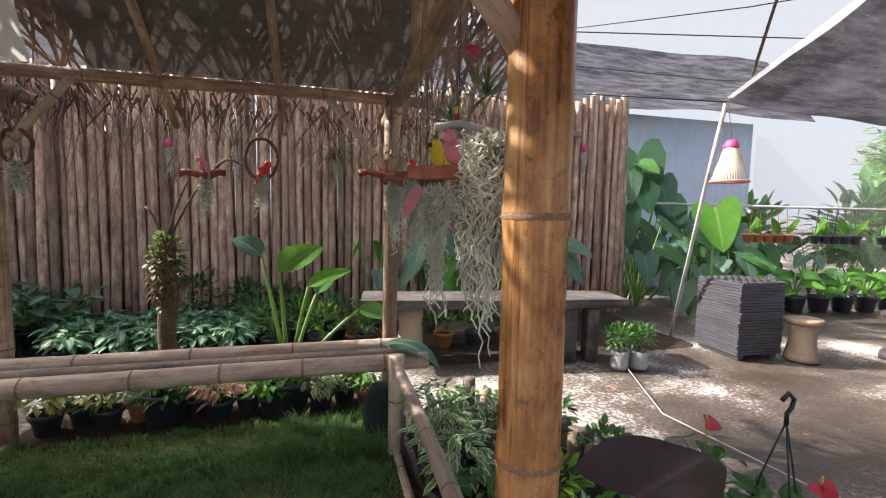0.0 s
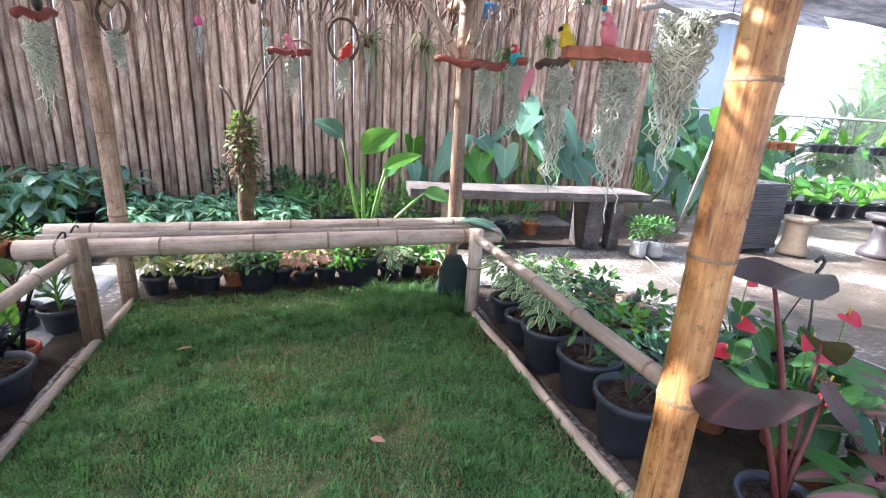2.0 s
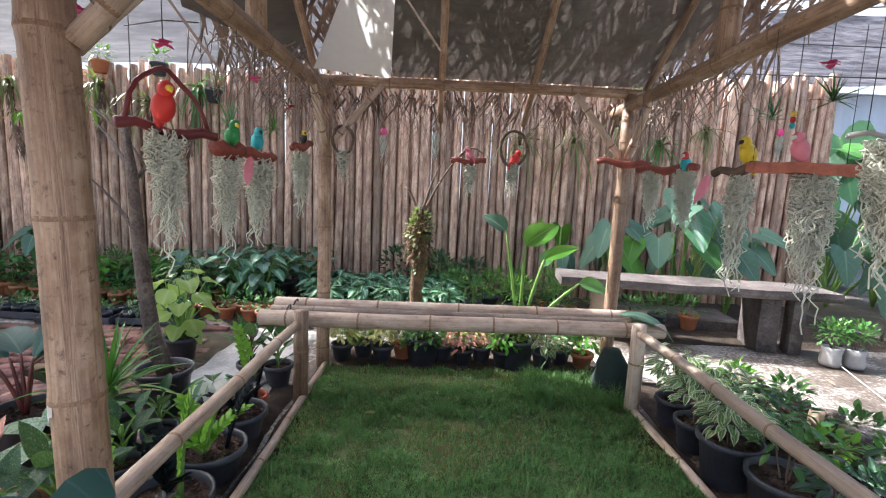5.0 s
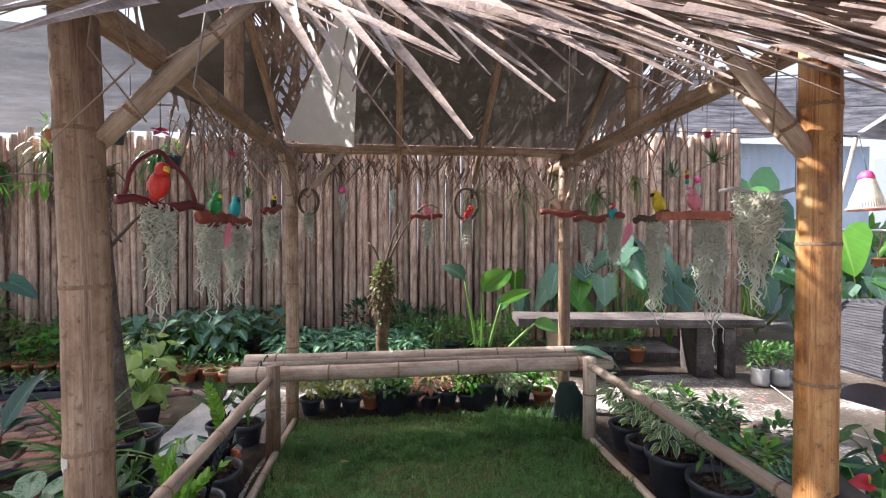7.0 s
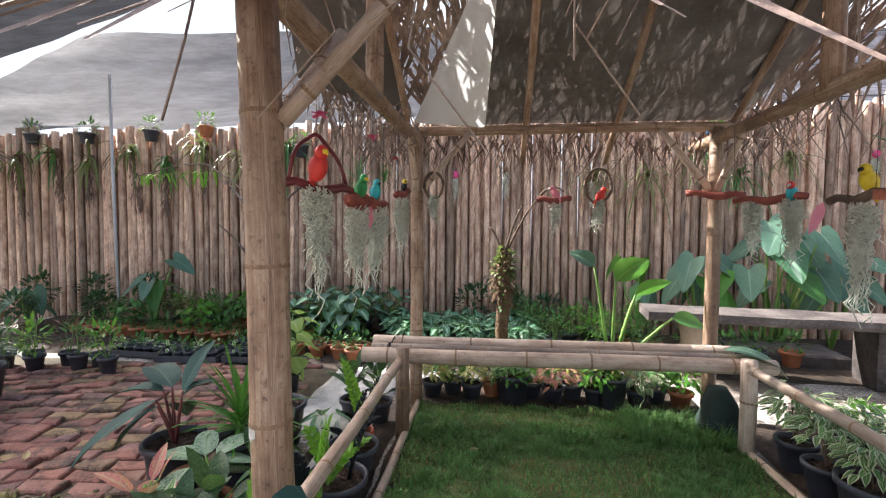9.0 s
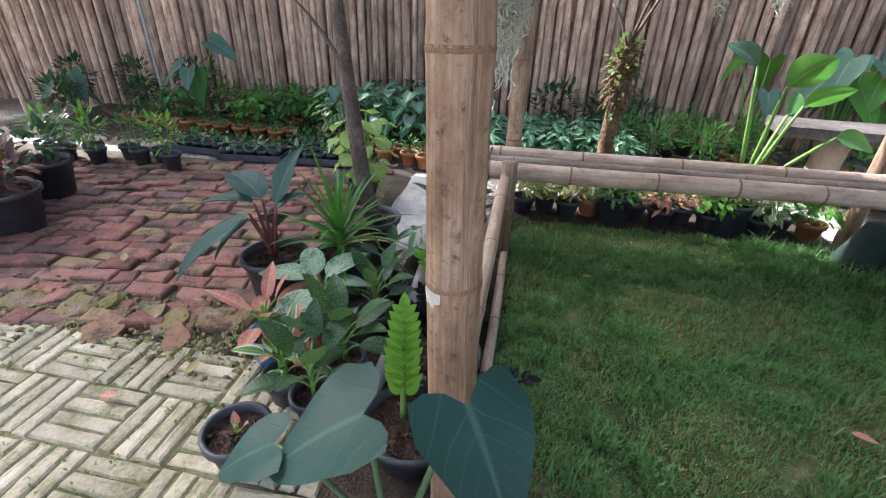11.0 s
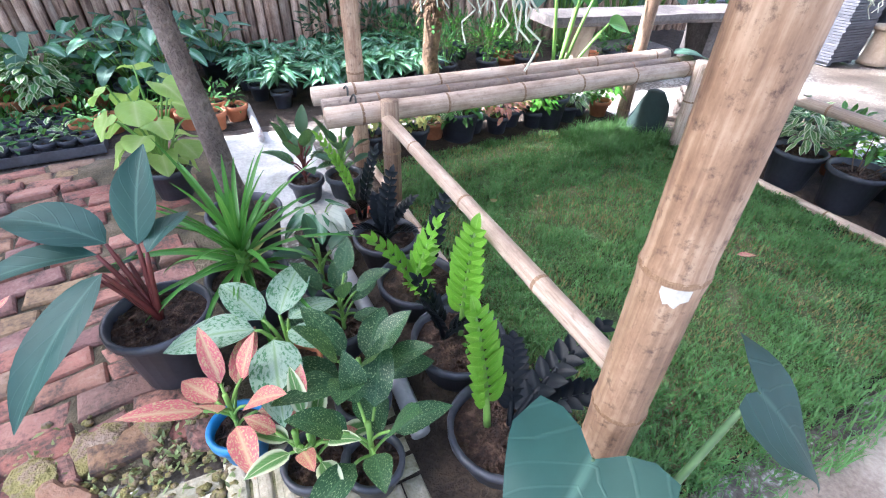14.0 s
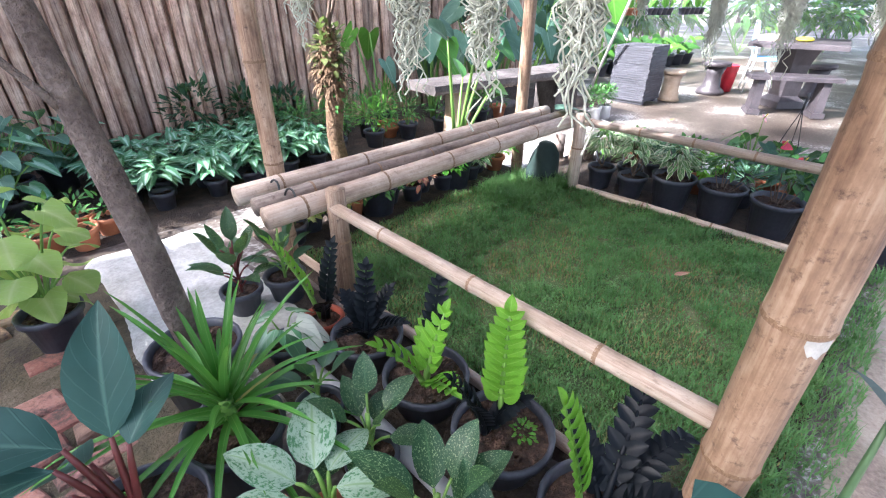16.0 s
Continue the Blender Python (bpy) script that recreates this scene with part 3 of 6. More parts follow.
smear = Shape()
for k in range(9):
    a = radians(205 + 6 * k)
    for z in (-0.012 - 0.018 * math.sin(0.39 * k) - 0.004 * (k % 3), 0.0):
        smear.point((FL.x + math.cos(a) * 0.0545, FL.y + math.sin(a) * 0.0545, 0.735 + z), (k / 8, z))
for k in range(8):
    smear.f.append((2 * k, 2 * k + 2, 2 * k + 3, 2 * k + 1))
part("paint_smear", smear, CEMENT, pavilion, "pale chalky smear below a bamboo node")

# bench of three poles
bench = thing("bamboo_bench", "long bench of three bamboo poles on short bamboo posts", "bench")
bamboo("support_post", bench, (-1.075, 2.50, 0), (-1.075, 2.50, 0.53), 0.042, 0.04, 0.5, 0.3)
bamboo("support_post", bench, (0.845, 2.50, 0), (0.845, 2.50, 0.53), 0.042, 0.04, 0.5, 0.3, mat=POLE)
bamboo("seat_pole", bench, (-1.34, 2.585, 0.455), (1.02, 2.57, 0.475), 0.046, 0.043, 0.42, 0.16, mat=POLE)
bamboo("seat_pole", bench, (-1.32, 2.72, 0.455), (0.98, 2.70, 0.47), 0.040, 0.038, 0.4, 0.26, mat=POLE_OLD, label="older grey weathered bamboo pole")
bamboo("seat_pole", bench, (-1.34, 2.85, 0.47), (0.92, 2.83, 0.485), 0.044, 0.040, 0.45, 0.2, mat=POLE)
for y in (2.65, 2.785):
    o = part("wire_loop", Shape().tube([(-1.2 + 0.012 * math.sin(a), y + 0.045 * math.cos(a), 0.475 + 0.045 * math.sin(a)) for a in np.linspace(0, 6.1, 14)], 0.005, 5), WIRE, bench)

# ---- fence ----
fence = thing("bamboo_fence", "tall fence of upright weathered bamboo canes side by side", "fence")
FENCE_Y = 5.4
cane_meshes = []
for k in range(8):
    s = Shape()
    zs, rs, pts, z = [0.0], [], [], rnd.uniform(0.1, 0.35)
    while z < 0.97:
        zs += [z - 0.006, z, z + 0.006]
        z += rnd.uniform(0.12, 0.17)
    zs.append(1.0)
    zs = sorted(zs)
    bx = rnd.uniform(-0.012, 0.012)
    for i, z in enumerate(zs):
        pts.append((bx * math.sin(3.14 * z), 0.004 * math.sin(7 * z), z))
        rs.append(0.041 * (1.06 if i % 3 == 2 and i < len(zs) - 1 else 1.0))
    s.tube(pts, rs, 9)
    s.t = [(u, v * 2.5) for u, v in s.t]
    cane_meshes.append(s.mesh("cane"))
    cane_meshes[-1].materials.append(CANE)
x = -13.0
while x < 4.28:
    c = part("cane", cane_meshes[rnd.randrange(8)], CANE, fence)
    r = rnd.uniform(0.72, 1.15)
    h = 2.52 + 0.028 * (max(x, -4) + 4) + rnd.uniform(-0.06, 0.06)
    c.matrix_basis = pose(x, FENCE_Y + rnd.uniform(-0.026, 0.022), -0.02, rnd.uniform(-0.5, 0.5), rnd.uniform(-0.9, 0.9), rnd.uniform(0, 360)) @ Matrix.Diagonal((r, r, h, 1))
    x += 0.081 * r + rnd.uniform(-0.002, 0.012)
back = Shape()
x = -13.0
while x < 4.25:
    back.tube([(x, FENCE_Y + 0.11, 0), (x + rnd.uniform(-0.02, 0.02), FENCE_Y + 0.11, 2.45 + 0.028 * (max(x, -4) + 4))], 0.038, 8)
    x += 0.07
tagged(part("back_cane", back, CANE, fence), kind="stuff")
for z in (0.6, 2.1):
    bamboo("fence_rail", fence, (-13.0, FENCE_Y + 0.18, z), (4.28, FENCE_Y + 0.18, z), 0.03, 0.03, 0.4, 0.2, mat=CANE, rings=False)

# ---- thatch roof ----
def thatch_blade(r, sign, t0, x, seed_shift=0.0):
    """Where one palm blade lies on a slope: its start, way, facing, length and width."""
    fan = (1.0 if x > -0.6 else -1.0) * r.uniform(0.2, 1.7) if sign < 0 else r.uniform(-0.9, 0.9)
    y = RIDGE_Y + sign * 1.36 * t0
    z = RIDGE_Z + (0.05 if sign < 0 else 0.15) - 1.02 * t0 + r.uniform(-0.015, 0.03)
    way = Vector((fan, sign * 1.0, -0.74 + r.uniform(-0.12, 0.04)))
    return (x, y, z), way, Vector((r.uniform(-0.5, 0.5), sign * 0.57, 0.82)), r.uniform(0.32, 0.66), r.uniform(0.022, 0.042)


def thatch_slope(sign, rows, per_row, seed, last=1.0):
    """Dry palm blades lying down one roof slope."""
    r = random.Random(seed)
    s = Shape()
    for j in range(rows):
        for i in range(per_row):
            p, way, nrm, ln, w = thatch_blade(r, sign, j / (rows - 1) * last, (-2.35 if sign < 0 else -1.75) + (4.0 if sign < 0 else 3.4) * (i + r.random()) / per_row)
            s.leaf(p, way, nrm, ln, w, "strip", 0.15, 0.45, 3, 2)
    return s


tagged(part("thatch", thatch_slope(-1, 11, 130, 3, 0.95), THATCH, pavilion, "front slope of dry palm thatch"), kind="stuff")
tagged(part("thatch", thatch_slope(1, 10, 80, 4, 0.62), THATCH, pavilion, "rear slope of dry palm thatch"), kind="stuff")
eave_r = random.Random(15)
blade_meshes = [Shape().leaf((0, 0, 0), (1, 0, 0), UP, 1.0, 0.075, "strip", 0.12, 0.5, 4, 2).mesh("blade") for k in range(6)]
for k in range(298):
    p, way, nrm, ln, w = thatch_blade(eave_r, -1 if k < 205 else 1, eave_r.uniform(0.96, 1.09) if k < 205 else eave_r.uniform(0.78, 0.95), (-2.4 + 4.05 * eave_r.random()) if k < 205 else (-1.8 + 3.45 * eave_r.random()))
    b = part("thatch_blade", blade_meshes[k % 6], THATCH, pavilion)
    d = way.normalized()
    side = nrm.cross(d).normalized()
    b.matrix_basis = Matrix.Translation(p) @ Matrix((d, side, d.cross(side))).transposed().to_4x4() @ Matrix.Diagonal((ln * 0.62, w * (13 if k < 205 else 4), ln * 0.5, 1))
strands = Shape()
for k in range(60):
    x, y = eave_r.uniform(-1.7, 1.4), eave_r.choice((eave_r.uniform(0.5, 0.75), eave_r.uniform(3.0, 3.35), eave_r.uniform(3.0, 3.3)))
    z = RIDGE_Z - 0.70 * abs(y - RIDGE_Y) - 0.02
    ln = eave_r.uniform(0.08, 0.34)
    strands.tube([(x, y, z), (x + eave_r.uniform(-0.05, 0.05), y, z - ln * 0.5), (x + eave_r.uniform(-0.09, 0.09), y + eave_r.uniform(-0.05, 0.05), z - ln)], 0.0018, 4)
for k in range(170):
    left = k % 3
    x = eave_r.uniform(-1.45, -1.0) if left else eave_r.uniform(0.8, 1.25)
    y = eave_r.uniform(2.0, 3.4)
    z = 1.93 - 0.1 * eave_r.random()
    d = Vector((eave_r.uniform(-0.22, 0.22), eave_r.uniform(-0.2, 0.2), -eave_r.uniform(0.08, 0.34)))
    strands.tube([(x, y, z), Vector((x, y, z)) + d * 0.5 + Vector((0, 0, 0.015)), Vector((x, y, z)) + d], [0.0035, 0.003, 0.0018], 4)
for k in range(130):
    x, y, z = eave_r.uniform(-1.3, 1.2), eave_r.uniform(3.05, 3.38), eave_r.uniform(1.74, 1.86)
    ln, dx = eave_r.uniform(0.15, 0.55), eave_r.uniform(-0.22, 0.22)
    strands.tube([(x, y, z), (x + dx * 0.3, y, z - ln * 0.45), (x + dx, y + eave_r.uniform(-0.04, 0.04), z - ln)], [0.003, 0.0025, 0.0015], 4)
tagged(part("loose_strand", strands, THATCH, pavilion), kind="stuff")


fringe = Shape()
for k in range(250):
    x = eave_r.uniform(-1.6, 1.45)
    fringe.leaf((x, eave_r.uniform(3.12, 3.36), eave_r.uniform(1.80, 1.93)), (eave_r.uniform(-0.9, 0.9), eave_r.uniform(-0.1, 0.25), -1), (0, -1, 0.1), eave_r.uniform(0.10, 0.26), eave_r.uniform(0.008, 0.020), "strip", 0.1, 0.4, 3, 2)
tagged(part("eave_fringe", fringe, DRY_BROWN_SHADED, pavilion, "dense ragged fringe of dry palm tips under the rear eave, coloured dark as if backlit"), kind="stuff")


def sheet(corners, nu, nv, sag=0.02, seed=1.0):
    """A sagging, wrinkled sheet over four corners."""
    a, b, c, d = [Vector(p) for p in corners]
    s = Shape()
    for j in range(nv + 1):
        for i in range(nu + 1):
            u, v = i / nu, j / nv
            p = a.lerp(b, u).lerp(d.lerp(c, u), v)
            k = math.sin(math.pi * u) * math.sin(math.pi * v)
            p.z -= sag * k
            p += Vector((0, 0, 1)) * (0.35 * sag * noise.noise((u * 5, v * 5, seed)))
            s.point(p, (u, v))
    for j in range(nv):
        for i in range(nu):
            q = j * (nu + 1) + i
            s.f.append((q, q + 1, q + nu + 2, q + nu + 1))
    return s


part("tarp", sheet([(-0.66, 3.04, 1.95), (1.02, 3.04, 1.95), (1.35, 2.03, 2.66), (-0.62, 2.03, 2.66)], 20, 12, 0.03), TARP, pavilion, "grey plastic tarp under the thatch")
part("tarp_flap", sheet([(-1.015, 2.50, 1.84), (-0.603, 2.45, 1.80), (-0.535, 2.03, 2.46), (-0.60, 2.03, 2.46)], 10, 16, 0.03, 3.0), FLAP, pavilion, "white plastic flap of the tarp, sunlit")
part("tarp_side", sheet([(-1.75, 2.6, 2.15), (-1.12, 2.98, 1.96), (-1.12, 2.05, 2.66), (-1.6, 2.03, 2.66)], 8, 8, 0.05, 5.0), TARP, pavilion, "grey plastic tarp under the thatch")

# ---- shade nets and far wall ----
def net(name, corners, mat, label, sag=0.25, seed=1.0):
    return single(name, sheet(corners, 24, 24, sag, seed), mat, label, "shade net", kind="structure")


net("shade_net_right", [(3.56, 3.25, 2.16), (11.5, 4.3, 2.25), (11.0, -3.0, 2.9), (3.45, 0.9, 3.05)], NET, "black shade net stretched over the yard", 0.25)
net("clear_sheet_right", [(3.54, 3.24, 2.19), (3.9, 3.22, 2.2), (3.75, 0.9, 3.10), (3.38, 0.9, 3.08)], CLEAR, "clear plastic sheet along the edge of the net", 0.03, 8.0)
net("shade_net_behind", [(1.0, 6.6, 2.98), (9.6, 7.0, 3.12), (12.5, 10.6, 5.65), (1.0, 10.5, 5.4)], NET, "black shade net over the plants behind the fence", 0.3, 2.0)
net("shade_net_left", [(-9.5, 5.6, 2.45), (0.6, 5.6, 2.7), (0.6, 9.0, 5.2), (-9.5, 9.0, 5.4)], NET_DENSE, "black shade net behind the fence", 0.3, 4.0)
net("shade_net_overhead", [(-9.0, 3.3, 4.0), (-3.4, 2.2, 4.0), (-3.2, 4.62, 4.0), (-9.0, 6.75, 4.0)], NET_DENSE, "black shade net high over the potted plants", 0.2, 6.0)
net("plastic_wall", [(7.9, 6.75, 0.02), (13.2, 1.0, 0.02), (13.2, 1.0, 2.7), (7.9, 6.75, 2.7)], CLEAR_WALL, "clear plastic sheet hung behind the planters", 0.06, 9.0)
wires = thing("overhead_wires", "thin dark wires strung across above the yard", "wire")
for a, b in (((0.9, 4.5, 2.9), (9.0, 3.0, 3.3)), ((1.5, 7.0, 3.6), (7.0, 0.5, 3.0)), ((3.56, 3.25, 2.16), (1.2, 9.0, 3.9)), ((2.0, 5.5, 3.1), (10.0, 6.0, 3.6))):
    part("wire", Shape().tube([a, [(p + q) / 2 - (0.12 if k == 2 else 0) for k, (p, q) in enumerate(zip(a, b))], b], 0.006, 5), WIRE, wires)
wall = Shape()
for i in range(121):
    x = 4.0 + 4.2 * i / 120
    w = 0.012 * math.sin(i * 1.3)
    for z in (0.0, 3.0):
        wall.point((x, 7.1 + w, z), (x, z))
    for z in (0.0, 3.0):
        wall.point((x, 7.16 + w, z), (x, z))
for i in range(120):
    a = 4 * i
    wall.f += [(a, a + 4, a + 5, a + 1), (a + 2, a + 3, a + 7, a + 6), (a + 1, a + 5, a + 7, a + 3)]
single("wall_far", wall, WALL, "pale blue corrugated sheet wall", "wall", kind="structure")


HAZE = bpy.data.materials.new("hazy_sky")
HAZE.use_nodes = True
haze_glow = HAZE.node_tree.nodes.new("ShaderNodeEmission")
haze_glow.inputs[0].default_value, haze_glow.inputs[1].default_value = (0.90, 0.95, 1.0, 1), 0.42
HAZE.node_tree.links.new(haze_glow.outputs[0], HAZE.node_tree.nodes["Material Output"].inputs[0])
ring = Shape()
for k in range(73):
    a = radians(5 * k)
    for z in (-1.0, 46.0):
        ring.point((75 * math.cos(a), 75 * math.sin(a), z), (k, z))
for k in range(72):
    ring.f.append((2 * k, 2 * k + 1, 2 * k + 3, 2 * k + 2))
single("backdrop", ring, HAZE, "pale bright hazy sky low over the horizon", "sky", kind="structure")

# thatched shelter past the end of the yard
shelter = thing("thatched_shelter", "low shelter of dark dry palm thatch on thin poles", "shelter")
sr = random.Random(77)
s = Shape()
for k in range(330):
    f = sr.random()
    s.leaf((-9.2 + 3.0 * f, sr.uniform(3.5, 4.7), 3.0 - 0.95 * f + sr.uniform(-0.04, 0.04)), (1.0, sr.uniform(-0.5, 0.3), -0.42), (0.35, -0.2, 0.9), sr.uniform(0.4, 0.75), sr.uniform(0.03, 0.06), "strip", 0.35, 0.4, 3, 2)
tagged(part("thatch", s, DRY_BROWN_SHADED, shelter), kind="stuff")
bamboo("pole", shelter, (-6.15, 4.2, 0), (-6.2, 4.2, 2.75), 0.022, 0.018, 0.4, 0.2, mat=CANE, rings=False)
bamboo("pole", shelter, (-9.0, 4.2, 0), (-9.0, 4.2, 2.95), 0.03, 0.025, 0.4, 0.2, mat=CANE, rings=False)
bamboo("rafter", shelter, (-9.2, 4.2, 2.95), (-5.9, 4.2, 1.95), 0.022, 0.018, 0.4, 0.2, mat=CANE, rings=False)


# ---- pots and plants ----
def spin(a, tilt=0.0):
    """A direction at the bearing a (degrees), raised by tilt (degrees)."""
    return Vector((math.cos(radians(a)) * math.cos(radians(tilt)), math.sin(radians(a)) * math.cos(radians(tilt)), math.sin(radians(tilt))))


POT_MESH = {}


def pot(parent, r, h, mat, fill=BARK_CHIPS, rim=0.012, name="pot", at=(0, 0, 0)):
    """A tapered pot with a rolled rim and an inner wall, and its soil."""
    key = (round(r, 3), round(h, 3), mat.name)
    if key not in POT_MESH:
        POT_MESH[key] = Shape().lathe([(r * 0.70, 0), (r * 0.74, 0.004), (r * 0.95, h - 0.03), (r + rim * 0.6, h - 0.028), (r + rim * 0.7, h - 0.004), (r + rim * 0.2, h),
                                       (r - 0.006, h - 0.003), (r * 0.93, h - 0.035), (r * 0.90, h - 0.05)], 24).mesh(name)
    p = part(name, POT_MESH[key], mat, parent)
    p.location = at
    s = Shape()
    c = s.point((0, 0, h - 0.025))
    n = 18
    rows = []
    for k, f in enumerate((0.5, 0.94)):
        rows.append([s.point((math.cos(a) * r * f, math.sin(a) * r * f, h - 0.032 + rnd.uniform(-0.006, 0.006)), (a, f)) for a in np.linspace(0, 2 * math.pi, n, endpoint=False)])
    for i in range(n):
        s.f.append((c, rows[0][i], rows[0][(i + 1) % n]))
        s.f.append((rows[0][i], rows[1][i], rows[1][(i + 1) % n], rows[0][(i + 1) % n]))
    for k in range(26 if r > 0.09 else 8):
        a, q = rnd.uniform(0, 6.28), r * 0.85 * math.sqrt(rnd.random())
        s.box((math.cos(a) * q, math.sin(a) * q, h - 0.022), (rnd.uniform(0.008, 0.022), rnd.uniform(0.006, 0.014), 0.008), rnd.uniform(0, 3))
    o = part("soil", s, fill, parent, smooth=False)
    o.location = at
    return p


def stalk(a, b, sag=0.0, n=6):
    a, b = Vector(a), Vector(b)
    return [a.lerp(b, t) + UP * (sag * math.sin(math.pi * t)) for t in np.linspace(0, 1, n)]


def big_leaf(parent, base, joint, way, size, width, kind, leaf_mat, stem_mat, r=0.006, droop=0.5, fold=0.15, normal=None, wave=0.08, rows=9, cols=6, bend=0.04):
    """A single large leaf on its own stalk."""
    b, j = Vector(base), Vector(joint)
    mid = b.lerp(j, 0.55) + UP * bend
    pts = [b, b.lerp(mid, 0.5) + UP * bend * 0.3, mid, mid.lerp(j, 0.55) + UP * bend * 0.2, j]
    part("stalk", Shape().tube(pts, [r * 1.5, r * 1.2, r, r * 0.85, r * 0.6], 7), stem_mat, parent)
    part("leaf", Shape().leaf(j, way, normal or UP, size, width, kind, droop, fold, rows, cols, wave), leaf_mat, parent)


def rosette(parent, at, n, length, width, mat, stem_mat=STEM_GREEN, kind="ovate", tilt=(20, 65), lift=(0.04, 0.2), seed=1, droop=0.7, reach=0.07, name="leaf", wave=0.06, turn0=0.0):
    """Leaves set round a short stem, each an object."""
    r = random.Random(seed)
    c = Vector(at)
    top = lift[1]
    part("stem", Shape().tube(stalk(c, c + UP * (top + 0.02)), 0.007, 6), stem_mat, parent)
    for i in range(n):
        a = turn0 + i * 137.5 + r.uniform(-15, 15)
        f = i / max(1, n - 1)
        z = lift[0] + (lift[1] - lift[0]) * f
        t = tilt[0] + (tilt[1] - tilt[0]) * f + r.uniform(-8, 8)
        s = 1.0 - 0.25 * f * r.random()
        j = c + UP * z + spin(a, 35) * reach * s
        part("stalk", Shape().tube(stalk(c + UP * z * 0.7, j, 0.01), 0.004, 5), stem_mat, parent)
        part(name, Shape().leaf(j, spin(a, t), UP, length * s * r.uniform(0.85, 1.1), width * s * r.uniform(0.9, 1.1), kind, droop, 0.22, 7, 4, wave), mat, parent)


def zz_stem(parent, at, bearing, lean, length, mat, size=0.06, pairs=9, stem_mat=STEM_GREEN):
    """A thick arching stalk with paired glossy leaflets."""
    c = Vector(at)
    pts = []
    for t in np.linspace(0, 1, 9):
        pts.append(c + spin(bearing, 90 - lean * (0.55 + 0.6 * t)) * length * t)
    part("stem", Shape().tube(pts, [0.011 - 0.008 * t for t in np.linspace(0, 1, 9)], 7), stem_mat, parent)
    for k in range(pairs):
        t = 0.28 + 0.70 * k / (pairs - 1)
        i = min(7, int(t * 8))
        p = pts[i].lerp(pts[i + 1], t * 8 - i)
        d = (pts[i + 1] - pts[i]).normalized()
        out = d.cross(UP)
        out = out.normalized() if out.length > 0.05 else spin(bearing + 90)
        face = out.cross(d).normalized()
        for sg in (-1, 1):
            z = size * (0.75 + 0.45 * math.sin(3.14 * t)) * rnd.uniform(0.9, 1.1)
            leaflet(parent, p, out * sg * 0.85 + d * 0.65 + face * 0.35, face if face.z > -0.2 else -face, z, mat)
    leaflet(parent, pts[-1], pts[-1] - pts[-2], spin(bearing + 180, 20), size * 0.9, mat)


LEAFLET = {}


def leaflet(parent, p, way, nrm, size, mat):
    """One small glossy leaf; all of one colour share a mesh."""
    if mat.name not in LEAFLET:
        LEAFLET[mat.name] = Shape().leaf((0, 0, 0), (1, 0, 0), UP, 1.0, 0.60, "ovate", 0.3, 0.34, 7, 4).mesh("leaflet")
    o = part("leaflet", LEAFLET[mat.name], mat, parent)
    d = Vector(way).normalized()
    side = Vector(nrm).cross(d).normalized()
    o.matrix_basis = Matrix.Translation(p) @ Matrix((d, side, d.cross(side))).transposed().to_4x4() @ Matrix.Diagonal((size, size, size, 1))


def bush(n, radii, size, width=0.45, kind="ovate", seed=1, centre=(0, 0, 0), droop=0.4, hollow=0.45, rows=3, flat=False):
    """A crown of many small leaves with gaps and an uneven outline."""
    r = random.Random(seed)
    s = Shape()
    for k in range(n):
        d = spin(r.uniform(0, 360), math.degrees(math.asin(r.uniform(-0.7, 1))))
        q = (hollow + (1 - hollow) * r.random() ** 0.6) * (0.8 + 0.35 * noise.noise(d * 2.1 + Vector((seed, 0, 0))))
        p = Vector(centre) + Vector((d.x * radii[0], d.y * radii[1], d.z * radii[2])) * q
        z = size * r.uniform(0.65, 1.2)
        way = d + Vector((r.uniform(-0.6, 0.6), r.uniform(-0.6, 0.6), r.uniform(-0.3, 0.5)))
        if flat:
            way = Vector((d.x + r.uniform(-0.5, 0.5), d.y + r.uniform(-0.5, 0.5), r.uniform(-0.55, 0.15)))
        s.leaf(p, way, UP + d * (0.15 if flat else 0.4), z, z * width, kind, droop, 0.25, rows, 4 if flat else 2)
    return s


def twigs(n, height, spread, r0=0.004, seed=1, base=(0, 0, 0)):
    r = random.Random(seed)
    s = Shape()
    for k in range(n):
        a = Vector(base)
        b = a + spin(r.uniform(0, 360), r.uniform(50, 85)) * height * r.uniform(0.7, 1.05) * (1 + spread)
        s.tube(stalk(a, b, -0.02), [r0 * (1 - 0.12 * i) for i in range(6)], 5)
    return s


def potted(name, label, at, r, h, mat, group="", turn=0.0, category="potted plant"):
    t = thing(name, label, category, at, turn, group)
    pot(t, r, h, mat)
    return t


# row of glossy stalk plants beside the lawn
G_ROW = "row of black pots beside the lawn"
LABEL_ZZ = "black plastic pot with lime green and near-black glossy stalks"
p = potted("zz_plant", LABEL_ZZ, (-1.25, 1.18, 0), 0.138, 0.14, POT_BLACK, G_ROW)
zz_stem(p, (-0.03, 0.03, 0.10), 100, 12, 0.35, L_LIME, 0.058, 10)
for b, l, q in ((10, 48, 0.36), (345, 62, 0.30), (60, 45, 0.22), (-60, 50, 0.20)):
    zz_stem(p, (0.02, 0.0, 0.10), b, l, q, L_BLACK, 0.050, 9, L_BLACK)
p = potted("zz_plant", LABEL_ZZ, (-1.225, 1.49, 0), 0.14, 0.14, POT_BLACK, G_ROW)
zz_stem(p, (0.02, 0.03, 0.10), 30, 6, 0.38, L_LIME, 0.064, 10)
for b, l, q in ((190, 20, 0.20), (130, 22, 0.22), (-30, 40, 0.15)):
    zz_stem(p, (-0.03, 0.04, 0.10), b, l, q, L_BLACK, 0.045, 7, L_BLACK)
